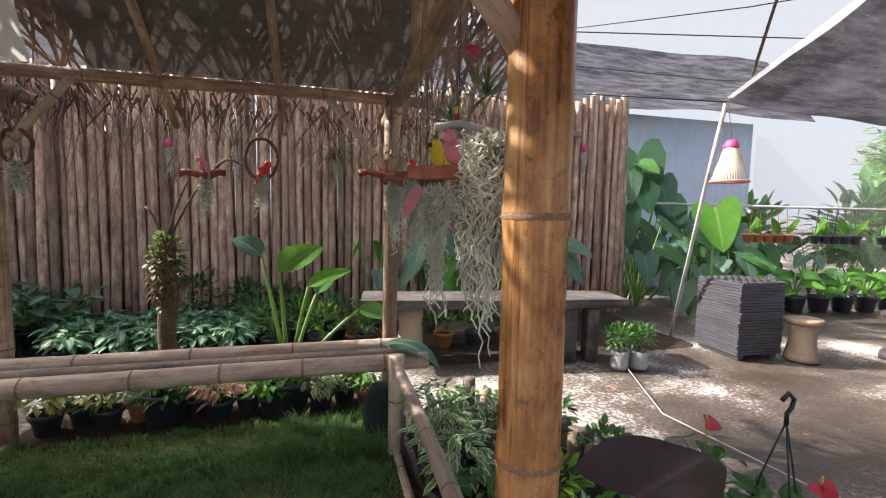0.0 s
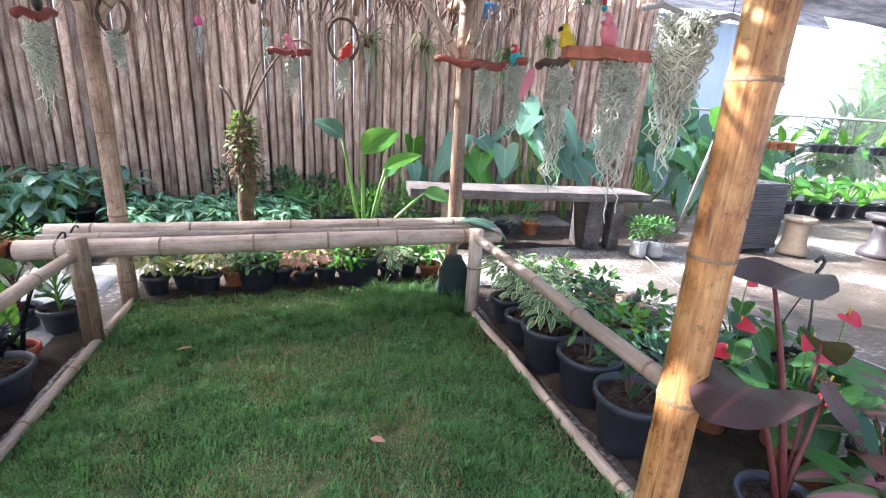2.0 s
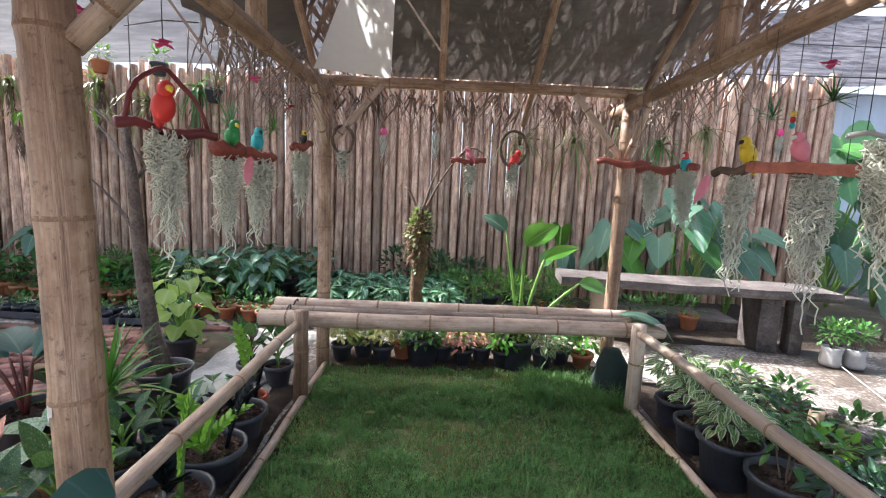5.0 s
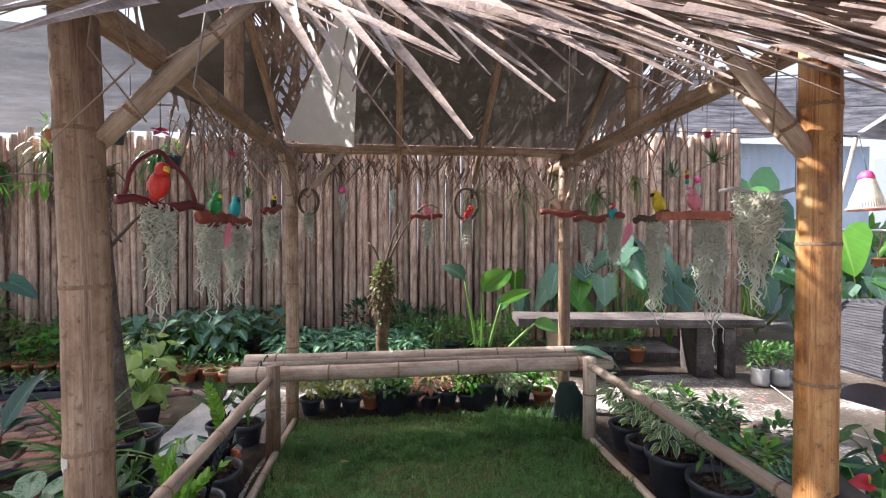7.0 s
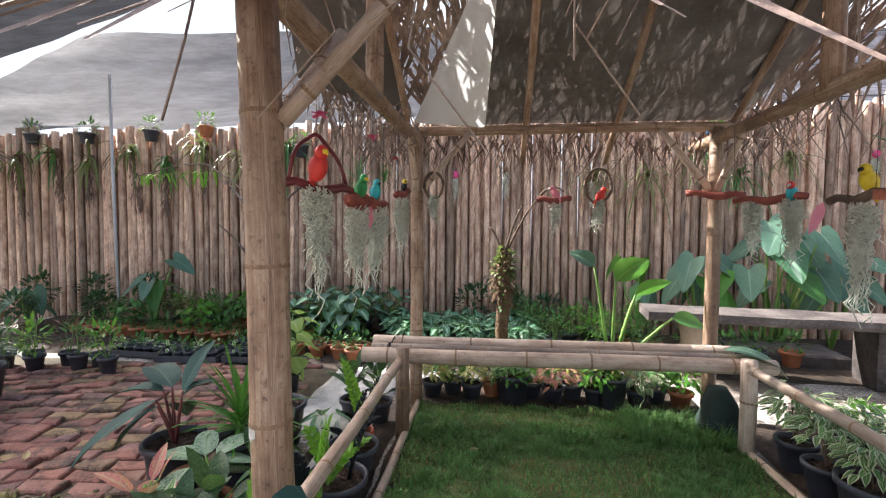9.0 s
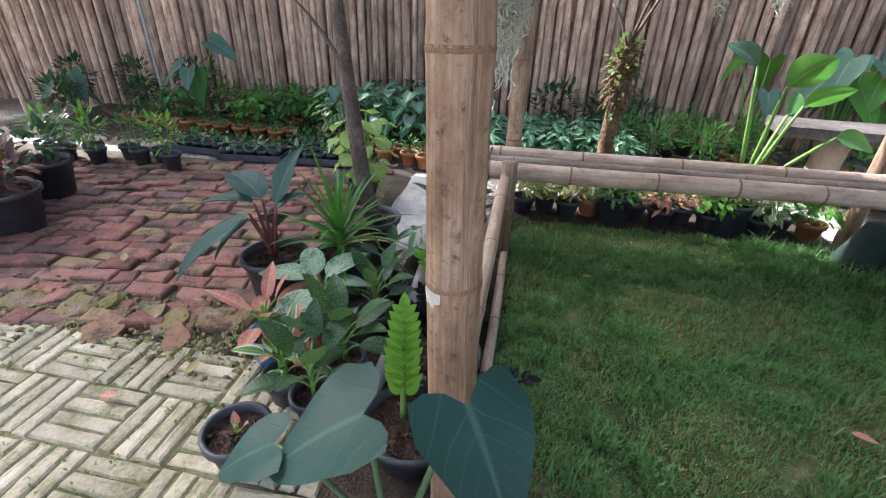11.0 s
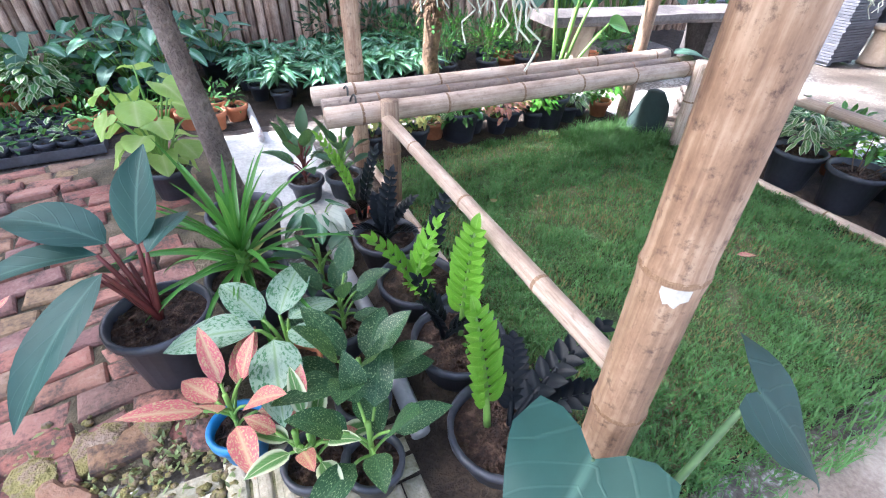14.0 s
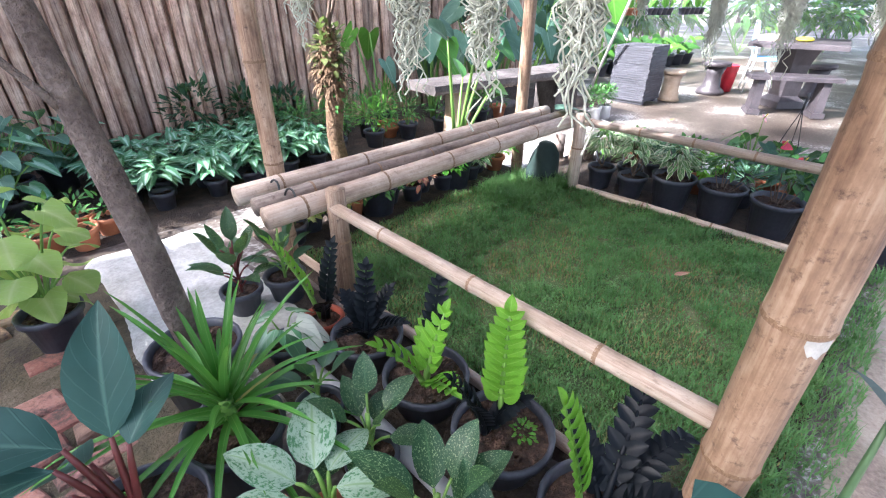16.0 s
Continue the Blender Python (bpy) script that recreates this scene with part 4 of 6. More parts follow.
part("seedling", bush(60, (0.04, 0.04, 0.03), 0.016, 0.6, seed=5, centre=(0.03, -0.05, 0.14)), L_BRIGHT, p)
p = potted("zz_plant", LABEL_ZZ, (-1.235, 1.80, 0), 0.135, 0.14, POT_BLACK, G_ROW)
for b, l, q in ((150, 30, 0.24), (40, 40, 0.22), (260, 45, 0.18), (0, 16, 0.27)):
    zz_stem(p, (-0.02, -0.02, 0.10), b, l, q, L_LIME, 0.056, 6)
zz_stem(p, (0.05, 0.03, 0.10), 30, 18, 0.30, L_BLACK, 0.05, 8, L_BLACK)
p = potted("zz_plant", "black plastic pot with near-black glossy stalks", (-1.25, 2.10, 0), 0.125, 0.14, POT_BLACK, G_ROW)
for b, l, q in ((0, 30, 0.20), (90, 35, 0.18), (200, 40, 0.17), (300, 45, 0.17), (40, 12, 0.28)):
    zz_stem(p, (0.0, 0.0, 0.10), b, l, q, L_BLACK, 0.045, 8, L_BLACK)
p = potted("zz_plant", "small red pot with lime green and dark glossy stalks", (-1.29, 2.34, 0), 0.075, 0.10, POT_RED, G_ROW)
zz_stem(p, (0.0, 0.02, 0.08), 150, 18, 0.38, L_LIME, 0.052, 10)
zz_stem(p, (0.02, 0.0, 0.08), 20, 14, 0.30, L_BLACK, 0.046, 9, L_BLACK)
zz_stem(p, (0.0, 0.0, 0.08), 250, 34, 0.2, L_BLACK, 0.046, 8, L_BLACK)
p = potted("caladium", "black pot with white and green heart-shaped leaves", (-1.47, 2.30, 0), 0.07, 0.11, POT_BLACK, G_ROW)
for k, (b, sz, m) in enumerate(((-70, 0.14, L_CREAM), (200, 0.12, L_GROUND), (120, 0.12, L_GROUND), (20, 0.11, L_GROUND), (260, 0.11, L_GROUND), (310, 0.13, L_CREAM))):
    big_leaf(p, (0, 0, 0.09), Vector((0, 0, 0.19)) + spin(b, 0) * 0.07, spin(b, -25), sz, sz * 0.8, "heart", m, STEM_GREEN, 0.003, 0.6)
p = potted("calathea", "black pot with dark green leaves and reddish stalks", (-1.45, 2.72, 0), 0.08, 0.13, POT_BLACK)
rosette(p, (0, 0, 0.10), 13, 0.15, 0.07, L_AGLAO, STEM_RED, "ovate", (25, 75), (0.03, 0.2), 4)
p = potted("calathea", "black pot with dark olive oval leaves", (-1.27, 2.68, 0), 0.085, 0.14, POT_BLACK)
rosette(p, (0, 0, 0.11), 12, 0.13, 0.065, L_DARK, STEM_GREEN, "ovate", (20, 75), (0.03, 0.2), 6)

# long-leaved philodendron, strap plant and tree pot
p = potted("philodendron", "dark pot with long blue-green leaves on dark red stalks", (-2.02, 1.83, 0), 0.135, 0.25, POT_BLACK)
for b, tilt, ln, w, jt in ((172, 4, 0.40, 0.12, (-0.07, 0.02, 0.46)), (146, 24, 0.31, 0.16, (-0.05, 0.05, 0.47)), (222, -22, 0.40, 0.15, (-0.06, -0.04, 0.44)), (64, 62, 0.27, 0.12, (0.02, 0.03, 0.46)),
                           (205, -34, 0.26, 0.13, (-0.08, -0.01, 0.40)), (30, 40, 0.15, 0.09, (0.04, 0.0, 0.45)), (120, -20, 0.24, 0.12, (-0.03, 0.08, 0.38))):
    big_leaf(p, (0.0, 0.0, 0.22), jt, spin(b, tilt), ln, w, "lance", L_TARO, STEM_RED, 0.0075, 0.7, 0.22, wave=0.14, rows=12, bend=0.01)
p = potted("pandanus", "black pot with a rosette of long strap leaves", (-1.775, 1.97, 0), 0.125, 0.21, POT_BLACK)
straps = random.Random(9)
for k in range(46):
    b, f = k * 137.5, k / 45
    part("leaf", Shape().leaf((0, 0, 0.22 + 0.08 * f), spin(b, 12 + 66 * f + straps.uniform(-6, 6)), UP, straps.uniform(0.30, 0.46) * (1.0 - 0.12 * f), 0.026, "strap", 1.15 - 0.5 * f, 0.5, 9, 2),
         L_YELLOW if k in (3, 8) else L_STRAP, p)
part("stem", Shape().tube(stalk((0, 0, 0.18), (0, 0, 0.31)), 0.018, 8), STEM_GREEN, p)
p = potted("small_tree", "bare grey-barked sapling in a wide black pot", (-1.745, 2.33, 0), 0.135, 0.24, POT_BLACK, category="tree")
tr = [(0.01, 0.0, 0.2), (-0.02, -0.05, 0.40), (-0.035, -0.07, 0.62), (-0.07, -0.06, 0.95), (-0.10, -0.04, 1.25), (-0.13, -0.04, 1.5)]
part("trunk", Shape().tube(tr, [0.044, 0.040, 0.037, 0.032, 0.025, 0.016], 12), TRUNK, p)
for a, b in (((-0.07, -0.06, 0.95), (-0.30, -0.1, 1.25)), ((-0.10, -0.04, 1.2), (0.1, 0.15, 1.5)), ((-0.12, -0.04, 1.4), (-0.25, 0.2, 1.75)), ((-0.10, -0.04, 1.25), (-0.55, 0.3, 1.55))):
    part("branch", Shape().tube(stalk(a, b, 0.03), [0.012, 0.01, 0.008, 0.006, 0.004, 0.003], 6), TRUNK, p)
p = potted("dieffenbachia", "terracotta pot with broad pale mottled leaves", (-1.70, 1.62, 0), 0.075, 0.12, POT_TERRA)
for b, tilt, sz in ((170, 12, 0.22), (60, 25, 0.20), (265, 2, 0.22), (320, 10, 0.15), (120, 30, 0.17), (20, 6, 0.15)):
    big_leaf(p, (0, 0, 0.1), Vector((-0.03, 0, 0.25)) + spin(b, 20) * 0.05, spin(b, tilt), sz * 1.08, sz * 0.58, "ovate", L_DIEFF, STEM_GREEN, 0.006, 0.75, 0.15)
for i, (x, y, n, q, m) in enumerate(((-1.55, 1.42, 11, 0.18, L_AGLAO), (-1.53, 1.70, 9, 0.14, L_AGLAO), (-1.58, 1.24, 9, 0.16, L_AGLAO), (-1.54, 1.95, 7, 0.12, L_DARK))):
    p = potted("aglaonema", "black pot with dark speckled pointed leaves", (x, y, 0), 0.07, 0.12, POT_BLACK)
    rosette(p, (0, 0, 0.1), n, q, q * 0.48, m, STEM_GREEN, "ovate", (10, 70), (0.03, 0.15), 10 + i, turn0=40 * i)
p = potted("pink_aglaonema", "blue plastic pot with pink and cream leaves", (-1.865, 1.46, 0), 0.068, 0.13, POT_BLUE)
rosette(p, (0, 0, 0.11), 9, 0.165, 0.068, L_PINK, STEM_GREEN, "ovate", (0, 70), (0.02, 0.12), 31, droop=0.4)
p = potted("pink_seedling", "black pot with one small pink leaf", (-1.72, 1.05, 0), 0.09, 0.14, POT_BLACK)
rosette(p, (0.0, 0, 0.12), 2, 0.06, 0.034, L_PINK, STEM_GREEN, "ovate", (62, 80), (0.0, 0.01), 3, reach=0.015)
p = potted("pale_aglaonema", "black pot with cream-edged and pink leaves", (-1.705, 1.30, 0), 0.075, 0.12, POT_BLACK)
rosette(p, (0, 0, 0.1), 8, 0.12, 0.05, L_WHITE, STEM_GREEN, "ovate", (5, 60), (0.02, 0.1), 17)
rosette(p, (-0.03, 0.02, 0.1), 4, 0.10, 0.045, L_PINK, STEM_GREEN, "ovate", (15, 60), (0.02, 0.1), 18)
p = potted("taro", "pot with broad blue-green heart-shaped leaves on tall stalks", (-1.21, 0.84, 0), 0.09, 0.15, POT_BLACK)
big_leaf(p, (0, 0, 0.12), (-0.07, 0.07, 0.45), spin(205, -20), 0.24, 0.30, "heart", L_TARO, STEM_DARK, 0.007, 0.5, 0.05, wave=0.12)
big_leaf(p, (0.02, 0, 0.12), (0.15, 0.0, 0.60), spin(-50, -38), 0.22, 0.24, "heart", L_TARO, STEM_DARK, 0.007, 0.5, 0.05, wave=0.14)
big_leaf(p, (0, 0, 0.12), (-0.26, 0.03, 0.36), spin(200, -20), 0.15, 0.19, "heart", L_TARO, STEM_DARK, 0.006, 0.5, 0.05, wave=0.1)
pipe = single("grey_pipe", Shape().tube([(0, 0.0, 0), (0.005, 0.5, 0), (-0.02, 1.0, 0)], 0.028, 12), PIPE, "grey plastic pipe lying along the row of pots", "pipe", (-1.43, 1.3, 0.034))
p = potted("begonia", "dark pot with large lime green lobed leaves", (-2.05, 3.02, 0), 0.10, 0.17, POT_BLACK)
bg = random.Random(4)
for k in range(20):
    b = k * 137.5
    z = 0.20 + 0.021 * k
    big_leaf(p, (0, 0, 0.15), Vector((0, 0, z)) + spin(b, 0) * bg.uniform(0.04, 0.17), spin(b, bg.uniform(-50, -5)), 0.11, 0.155, "round" if k % 2 else "heart", L_BEGONIA, STEM_GREEN, 0.005, 0.6, 0.08, wave=0.22)

# terracotta pots and seedling trays on the far side of the brick yard
G_TERRA = "row of small terracotta pots"
terra = potted("terracotta_pot", "small terracotta pot with a few green shoots", (-1.82, 3.89, 0), 0.075, 0.12, POT_TERRA, G_TERRA)
part("foliage", bush(26, (0.06, 0.06, 0.09), 0.06, 0.35, seed=3, centre=(0, 0, 0.17)), L_GREEN, terra)
for k, (x, y) in enumerate(((-1.97, 3.95), (-1.93, 4.15), (-2.1, 4.1), (-2.2, 3.98), (-1.68, 3.98), (-1.80, 4.12))):
    copy_thing(terra, pose(x, y, 0, 0, 0, 70 * k))
for k in range(20):
    copy_thing(terra, pose(-5.3 + 0.105 * k + rnd.uniform(-0.01, 0.01), 4.53 - 0.012 * k + (0.12 if k % 2 else 0), 0, 0, 0, 50 * k))
G_TRAY = "seedling trays"
tray = thing("seedling_tray", "shallow black tray of small potted seedlings", "seedling tray", (-2.72, 3.86, 0), 4, G_TRAY)
s = Shape().box((0, 0, 0.004), (0.56, 0.30, 0.008))
for x, y, sx, sy in ((-0.275, 0, 0.01, 0.3), (0.275, 0, 0.01, 0.3), (0, -0.145, 0.54, 0.01), (0, 0.145, 0.54, 0.01)):
    s.box((x, y, 0.03), (sx, sy, 0.05))
part("tray", s, TRAY, tray, smooth=False)
for i in range(5):
    for j in range(2):
        c = (-0.21 + 0.105 * i, -0.07 + 0.14 * j, 0.01)
        pot(tray, 0.045, 0.08, POT_BLACK, at=c)
        part("foliage", bush(12, (0.045, 0.045, 0.04), 0.05, 0.5, seed=10 * i + j, centre=(c[0], c[1], 0.12)), L_GREEN if (i + j) % 3 else L_WHITE, tray)
for x, y, a in ((-3.33, 3.80, 6), (-3.9, 3.90, -4), (-2.9, 4.2, 3)):
    copy_thing(tray, pose(x, y, 0, 0, 0, a))
single("white_stick", Shape().tube([(0, 0, 0.03), (0.01, -0.35, 0.034), (0.02, -0.72, 0.05)], [0.022, 0.024, 0.02], 10), METAL, "short pale painted pipe lying on the cement patch", "pipe", (-1.6, 4.2, 0))
for k, (x, y) in enumerate(((-2.54, 3.98), (-2.42, 4.05), (-2.3, 4.2))):
    copy_thing(terra, pose(x, y, 0, 0, 0, 40 * k))
G_BAG = "black nursery bags"
for k in range(9):
    b = thing("nursery_bag", "black nursery bag with a leafy seedling", "potted plant", (-4.95 + 0.15 * k + rnd.uniform(-0.03, 0.03), 3.28 + 0.1 * (k % 2) + rnd.uniform(-0.04, 0.04), 0), 37 * k, G_BAG)
    pot(b, 0.07, 0.15, POT_BLACK)
    part("foliage", bush(40, (0.12, 0.12, 0.16), 0.09, 0.3, "lance", 60 + k, (0, 0, 0.28)), (L_BRIGHT, L_MAROON, L_GREEN, L_LIME)[k % 4], b)
    part("stem", twigs(4, 0.26, 0.1, 0.004, k, (0, 0, 0.13)), STEM_GREEN, b)
for k, (x, y, m) in enumerate(((-3.80, 2.12, L_MAROON), (-4.15, 2.25, L_MAROON), (-4.1, 2.6, L_DARK), (-4.55, 2.5, L_GREEN), (-3.95, 1.75, L_DARK))):
    b = potted("large_pot", "large black pot with low dark red and green foliage", (x, y, 0), 0.17, 0.26, POT_BLACK, "large black pots")
    part("foliage", bush(90, (0.22, 0.22, 0.13), 0.10, 0.45, "ovate", 80 + k, (0, 0, 0.36)), m, b)
    for q in range(6):
        part("stem", twigs(1, 0.16, 0.1, 0.005, 10 * k + q, (0, 0, 0.2)), STEM_RED, b)

# plants along the fence
G_BED = "bushy potted plants along the fence"
syn = []
for k in range(3):
    b = potted("arrowhead_plant", "small black pot with pale-veined arrow-shaped leaves", (-1.1, 4.2, 0), 0.07, 0.13, POT_BLACK, G_BED)
    part("foliage", bush(52, (0.17, 0.17, 0.12), 0.10, 0.72, "heart", 20 + k, (0, 0, 0.24), 0.5, 0.3, 5, True), L_GROUND, b)
    syn.append(b)
    b.location = (-1.35 + 0.33 * k, 4.13, 0)
for j in range(4):
    for i in range(6):
        if j == 0 and i < 3:
            continue
        copy_thing(syn[rnd.randrange(3)], pose(-1.5 + 0.25 * i + rnd.uniform(-0.05, 0.05), 4.13 + 0.24 * j + rnd.uniform(-0.05, 0.05), 0, 0, 0, rnd.uniform(0, 360)))
cal = []
for k in range(2):
    b = potted("caladium_clump", "dark pot with broad drooping blue-green leaves", (-2.3 - 0.5 * k, 4.5, 0), 0.11, 0.18, POT_BLACK, "broad-leaved plants along the fence")
    cr = random.Random(k + 3)
    for q in range(24):
        a = q * 137.5
        big_leaf(b, (0, 0, 0.15), Vector((0, 0, 0.22 + 0.014 * q)) + spin(a, 0) * cr.uniform(0.05, 0.24), spin(a, cr.uniform(-35, 12)), 0.14, 0.135, "heart", L_BLUE if q % 2 else L_GROUND, STEM_GREEN, 0.004, 0.5, 0.12, rows=6, cols=4)
    cal.append(b)
for x, y in ((-2.05, 4.45), (-2.0, 4.85), (-2.55, 4.95), (-1.75, 5.0), (-2.3, 5.1)):
    copy_thing(cal[rnd.randrange(2)], pose(x, y, 0, 0, 0, rnd.uniform(0, 360)))
fern = []
for k in range(2):
    b = potted("feathery_plant", "black pot with feathery light green foliage", (0.05 + 0.4 * k, 4.3, 0), 0.09, 0.16, POT_BLACK, "feathery plants along the fence")
    part("foliage", bush(230, (0.22, 0.22, 0.19), 0.055, 0.3, "lance", 40 + k, (0, 0, 0.30), 0.3, 0.2), L_BRIGHT if k else L_GREEN, b)
    part("stem", twigs(7, 0.24, 0.1, 0.004, k, (0, 0, 0.12)), STEM_GREEN, b)
    fern.append(b)
for x, y in ((-0.12, 4.6), (0.25, 4.65), (0.6, 4.6), (0.85, 4.3), (-0.2, 4.95), (0.5, 4.95), (0.95, 4.8), (-4.3, 4.9), (-3.9, 5.0)):
    copy_thing(fern[rnd.randrange(2)], pose(x, y, 0, 0, 0, rnd.uniform(0, 360)))
for k, (x, y, q) in enumerate(((-0.75, 5.15, 0.28), (-0.3, 5.18, 0.22), (0.1, 5.2, 0.2), (-4.8, 5.1, 0.3), (-5.5, 5.0, 0.3), (-6.2, 4.9, 0.3), (-5.9, 4.4, 0.22), (-5.2, 4.75, 0.2))):
    b = thing("dark_shrub", "low dark green shrub against the fence", "shrub", (x, y, 0), 0, "dark shrubs along the fence")
    part("foliage", bush(170, (q, 0.17, q), 0.09, 0.4, "ovate", 140 + k, (0, 0, q + 0.1)), L_DARK, b)
    part("stem", twigs(6, q * 1.2, 0.1, 0.006, k), TWIG, b)
for k, (x, y, m) in enumerate(((-3.0, 4.55, L_BRIGHT), (-3.4, 4.7, L_GREEN), (-2.75, 4.4, L_WHITE), (-3.75, 4.55, L_BRIGHT), (-3.2, 5.0, L_GREEN), (-4.15, 4.8, L_OLIVE), (-2.55, 4.55, L_GREEN), (-3.6, 5.05, L_BRIGHT), (-4.6, 4.5, L_GREEN))):
    b = potted("leafy_shrub", "terracotta pot with a bushy light green plant", (x, y, 0), 0.085, 0.14, POT_TERRA, "light green bushes along the fence", 33 * k)
    part("foliage", bush(150, (0.24, 0.20, 0.20), 0.085, 0.62, "ovate", 240 + k, (0, 0, 0.30), 0.5, 0.3, 3, True), m, b)
    for q in range(4):
        part("stem", twigs(1, 0.24, 0.1, 0.005, 10 * k + q, (0, 0, 0.11)), STEM_GREEN, b)
grassy = Shape()
gr = random.Random(12)
for k in range(700):
    x, y = gr.uniform(-4.4, -1.9), gr.uniform(4.25, 4.75)
    grassy.leaf((x, y, 0.0), spin(gr.uniform(0, 360), gr.uniform(50, 85)), UP, gr.uniform(0.1, 0.24), 0.011, "strap", 0.8, 0.4, 4, 2)
single("grass_tufts", grassy, L_STRAP, "long green grassy tufts in the bed", "grass", kind="stuff")

# plants under the bench
G_UNDER = "low pots under the bench"
for k in range(13):
    x = -0.98 + 0.145 * k
    y = 3.15 + 0.07 * (k % 2)
    m = POT_TERRA if k in (3, 12) else POT_BLACK
    r = 0.13 if k == 4 else 0.075
    b = potted("bedding_plant", "pot with a low clump of yellow-green leaves", (x, y, 0), r, 0.2 if k == 4 else 0.12, m, G_UNDER)
    part("foliage", bush(130, (0.16, 0.15, 0.12), 0.065, 0.42, "ovate", 200 + k, (0, -0.04, 0.22), flat=True), (L_YELLOW, L_BRIGHT, L_YELLOW, L_WHITE, L_GREEN, L_BRIGHT, L_PINK)[k % 7], b)
    part("stem", twigs(5, 0.12, 0.1, 0.003, k, (0, 0, 0.1)), STEM_GREEN, b)

# tall banana-like plant
p = potted("tall_leafy_plant", "black pot with tall pale stalks and upright paddle leaves", (0.28, 3.12, 0), 0.12, 0.22, POT_BLACK)
for jt, b, tilt, ln, w, m in (((-0.03, -0.18, 0.90), 25, 38, 0.30, 0.17, L_BRIGHT), ((0.12, -0.10, 0.80), 15, 30, 0.28, 0.10, L_BRIGHT), ((-0.14, -0.05, 0.98), 160, 40, 0.20, 0.14, L_BLUE),
                              ((0.42, 0.05, 0.62), 5, -5, 0.24, 0.13, L_GREEN), ((0.16, 0.1, 0.72), 60, 35, 0.25, 0.1, L_GREEN)):
    big_leaf(p, (0, 0, 0.2), jt, spin(b, tilt), ln, w, "ovate", m, STEM_GREEN, 0.011, 0.5, 0.3, normal=Vector((0.1, -0.7, 0.7)), bend=0.03)

# fern-covered trunk
trunk = thing("fern_trunk", "short brown trunk wrapped in dry fern fibre and creepers", "tree trunk", (-0.465, 3.43, 0))
part("trunk", Shape().tube([(0, 0, 0), (0.015, 0, 0.2), (-0.012, 0.01, 0.45), (0.012, 0, 0.7), (-0.005, 0, 0.9), (0.02, 0, 1.05)], [0.07, 0.056, 0.050, 0.058, 0.062, 0.04], 12), FIBRE, trunk)
part("fibre", bush(240, (0.085, 0.085, 0.26), 0.10, 0.14, "lance", 71, (0, 0, 0.82), 2.2, 0.45), FIBRE, trunk)
part("creeper", bush(170, (0.14, 0.12, 0.18), 0.045, 0.75, "ovate", 72, (0.01, 0, 0.93), 0.8, 0.35), L_OLIVE, trunk)
part("leafy_creeper", bush(60, (0.11, 0.10, 0.26), 0.04, 0.7, "ovate", 73, (0.04, 0, 0.74), 0.8, 0.5), L_GREEN, trunk)
for a, b in (((0, 0, 1.0), (0.28, 0.05, 1.5)), ((0, 0, 1.0), (0.14, 0, 1.42)), ((0, 0, 1.0), (-0.12, 0.05, 1.25)), ((0.28, 0.05, 1.5), (0.45, 0.0, 1.52))):
    part("branch", Shape().tube(stalk(a, b, 0.05), [0.012, 0.01, 0.009, 0.008, 0.007, 0.005], 6), TWIG, trunk)

# ---- wooden slab bench and things beside it ----
slab = thing("wooden_slab_bench", "long grey weathered wooden slab bench on stump legs", "bench", (1.9, 3.9, 0), -7.5)
s = Shape()
for i in range(13):
    x = -1.12 + 2.24 * i / 12
    for y, z in ((-0.20, 0.47), (-0.22, 0.50), (-0.21, 0.545), (0.19, 0.55), (0.21, 0.51), (0.19, 0.47)):
        s.point((x, y + 0.035 * noise.noise((x * 2.3, y, 0.4)), z + 0.012 * noise.noise((x * 3, y * 3, 3.1))), (x, y))
for i in range(12):
    for k in range(6):
        a, b = i * 6 + k, i * 6 + (k + 1) % 6
        s.f.append((a, a + 6, b + 6, b))
s.f += [tuple(range(6)), tuple(reversed(range(72, 78)))]
part("slab", s, WOOD_GREY, slab, "weathered grey plank top", smooth=False)
part("leg", Shape().lathe([(0.12, 0), (0.11, 0.1), (0.10, 0.3), (0.115, 0.47)], 12, (-0.72, 0, 0), 0.06), STUMP, slab, "pale split stump")
part("leg", Shape().box((0.62, 0, 0.235), (0.16, 0.3, 0.47), bevel=0.02), WOOD_GREY, slab, smooth=False)
part("leg", Shape().box((0.84, -0.1, 0.235), (0.10, 0.12, 0.47), bevel=0.02), WOOD_GREY, slab, smooth=False)
single("stepping_slab", Shape().box((0, 0, 0.06), (1.1, 0.5, 0.12), bevel=0.02), WOOD_GREY, "grey slab lying on the ground behind the bench", "slab", (2.1, 4.5, 0), -8, smooth=False)
for k in range(4):
    b = potted("small_pot", "small pot with a low green plant under the slab bench", (1.25 + 0.3 * k, 4.25, 0), 0.09, 0.15, POT_TERRA if k % 2 else POT_BLACK, "pots behind the slab bench")
    part("foliage", bush(60, (0.13, 0.13, 0.1), 0.07, 0.4, "ovate", 300 + k, (0, 0, 0.22)), L_GREEN, b)
for k, (x, y) in enumerate(((0.75, 4.45), (0.9, 4.6), (1.05, 4.5), (0.85, 4.75))):
    copy_thing(terra, pose(x, y, 0, 0, 0, 60 * k))
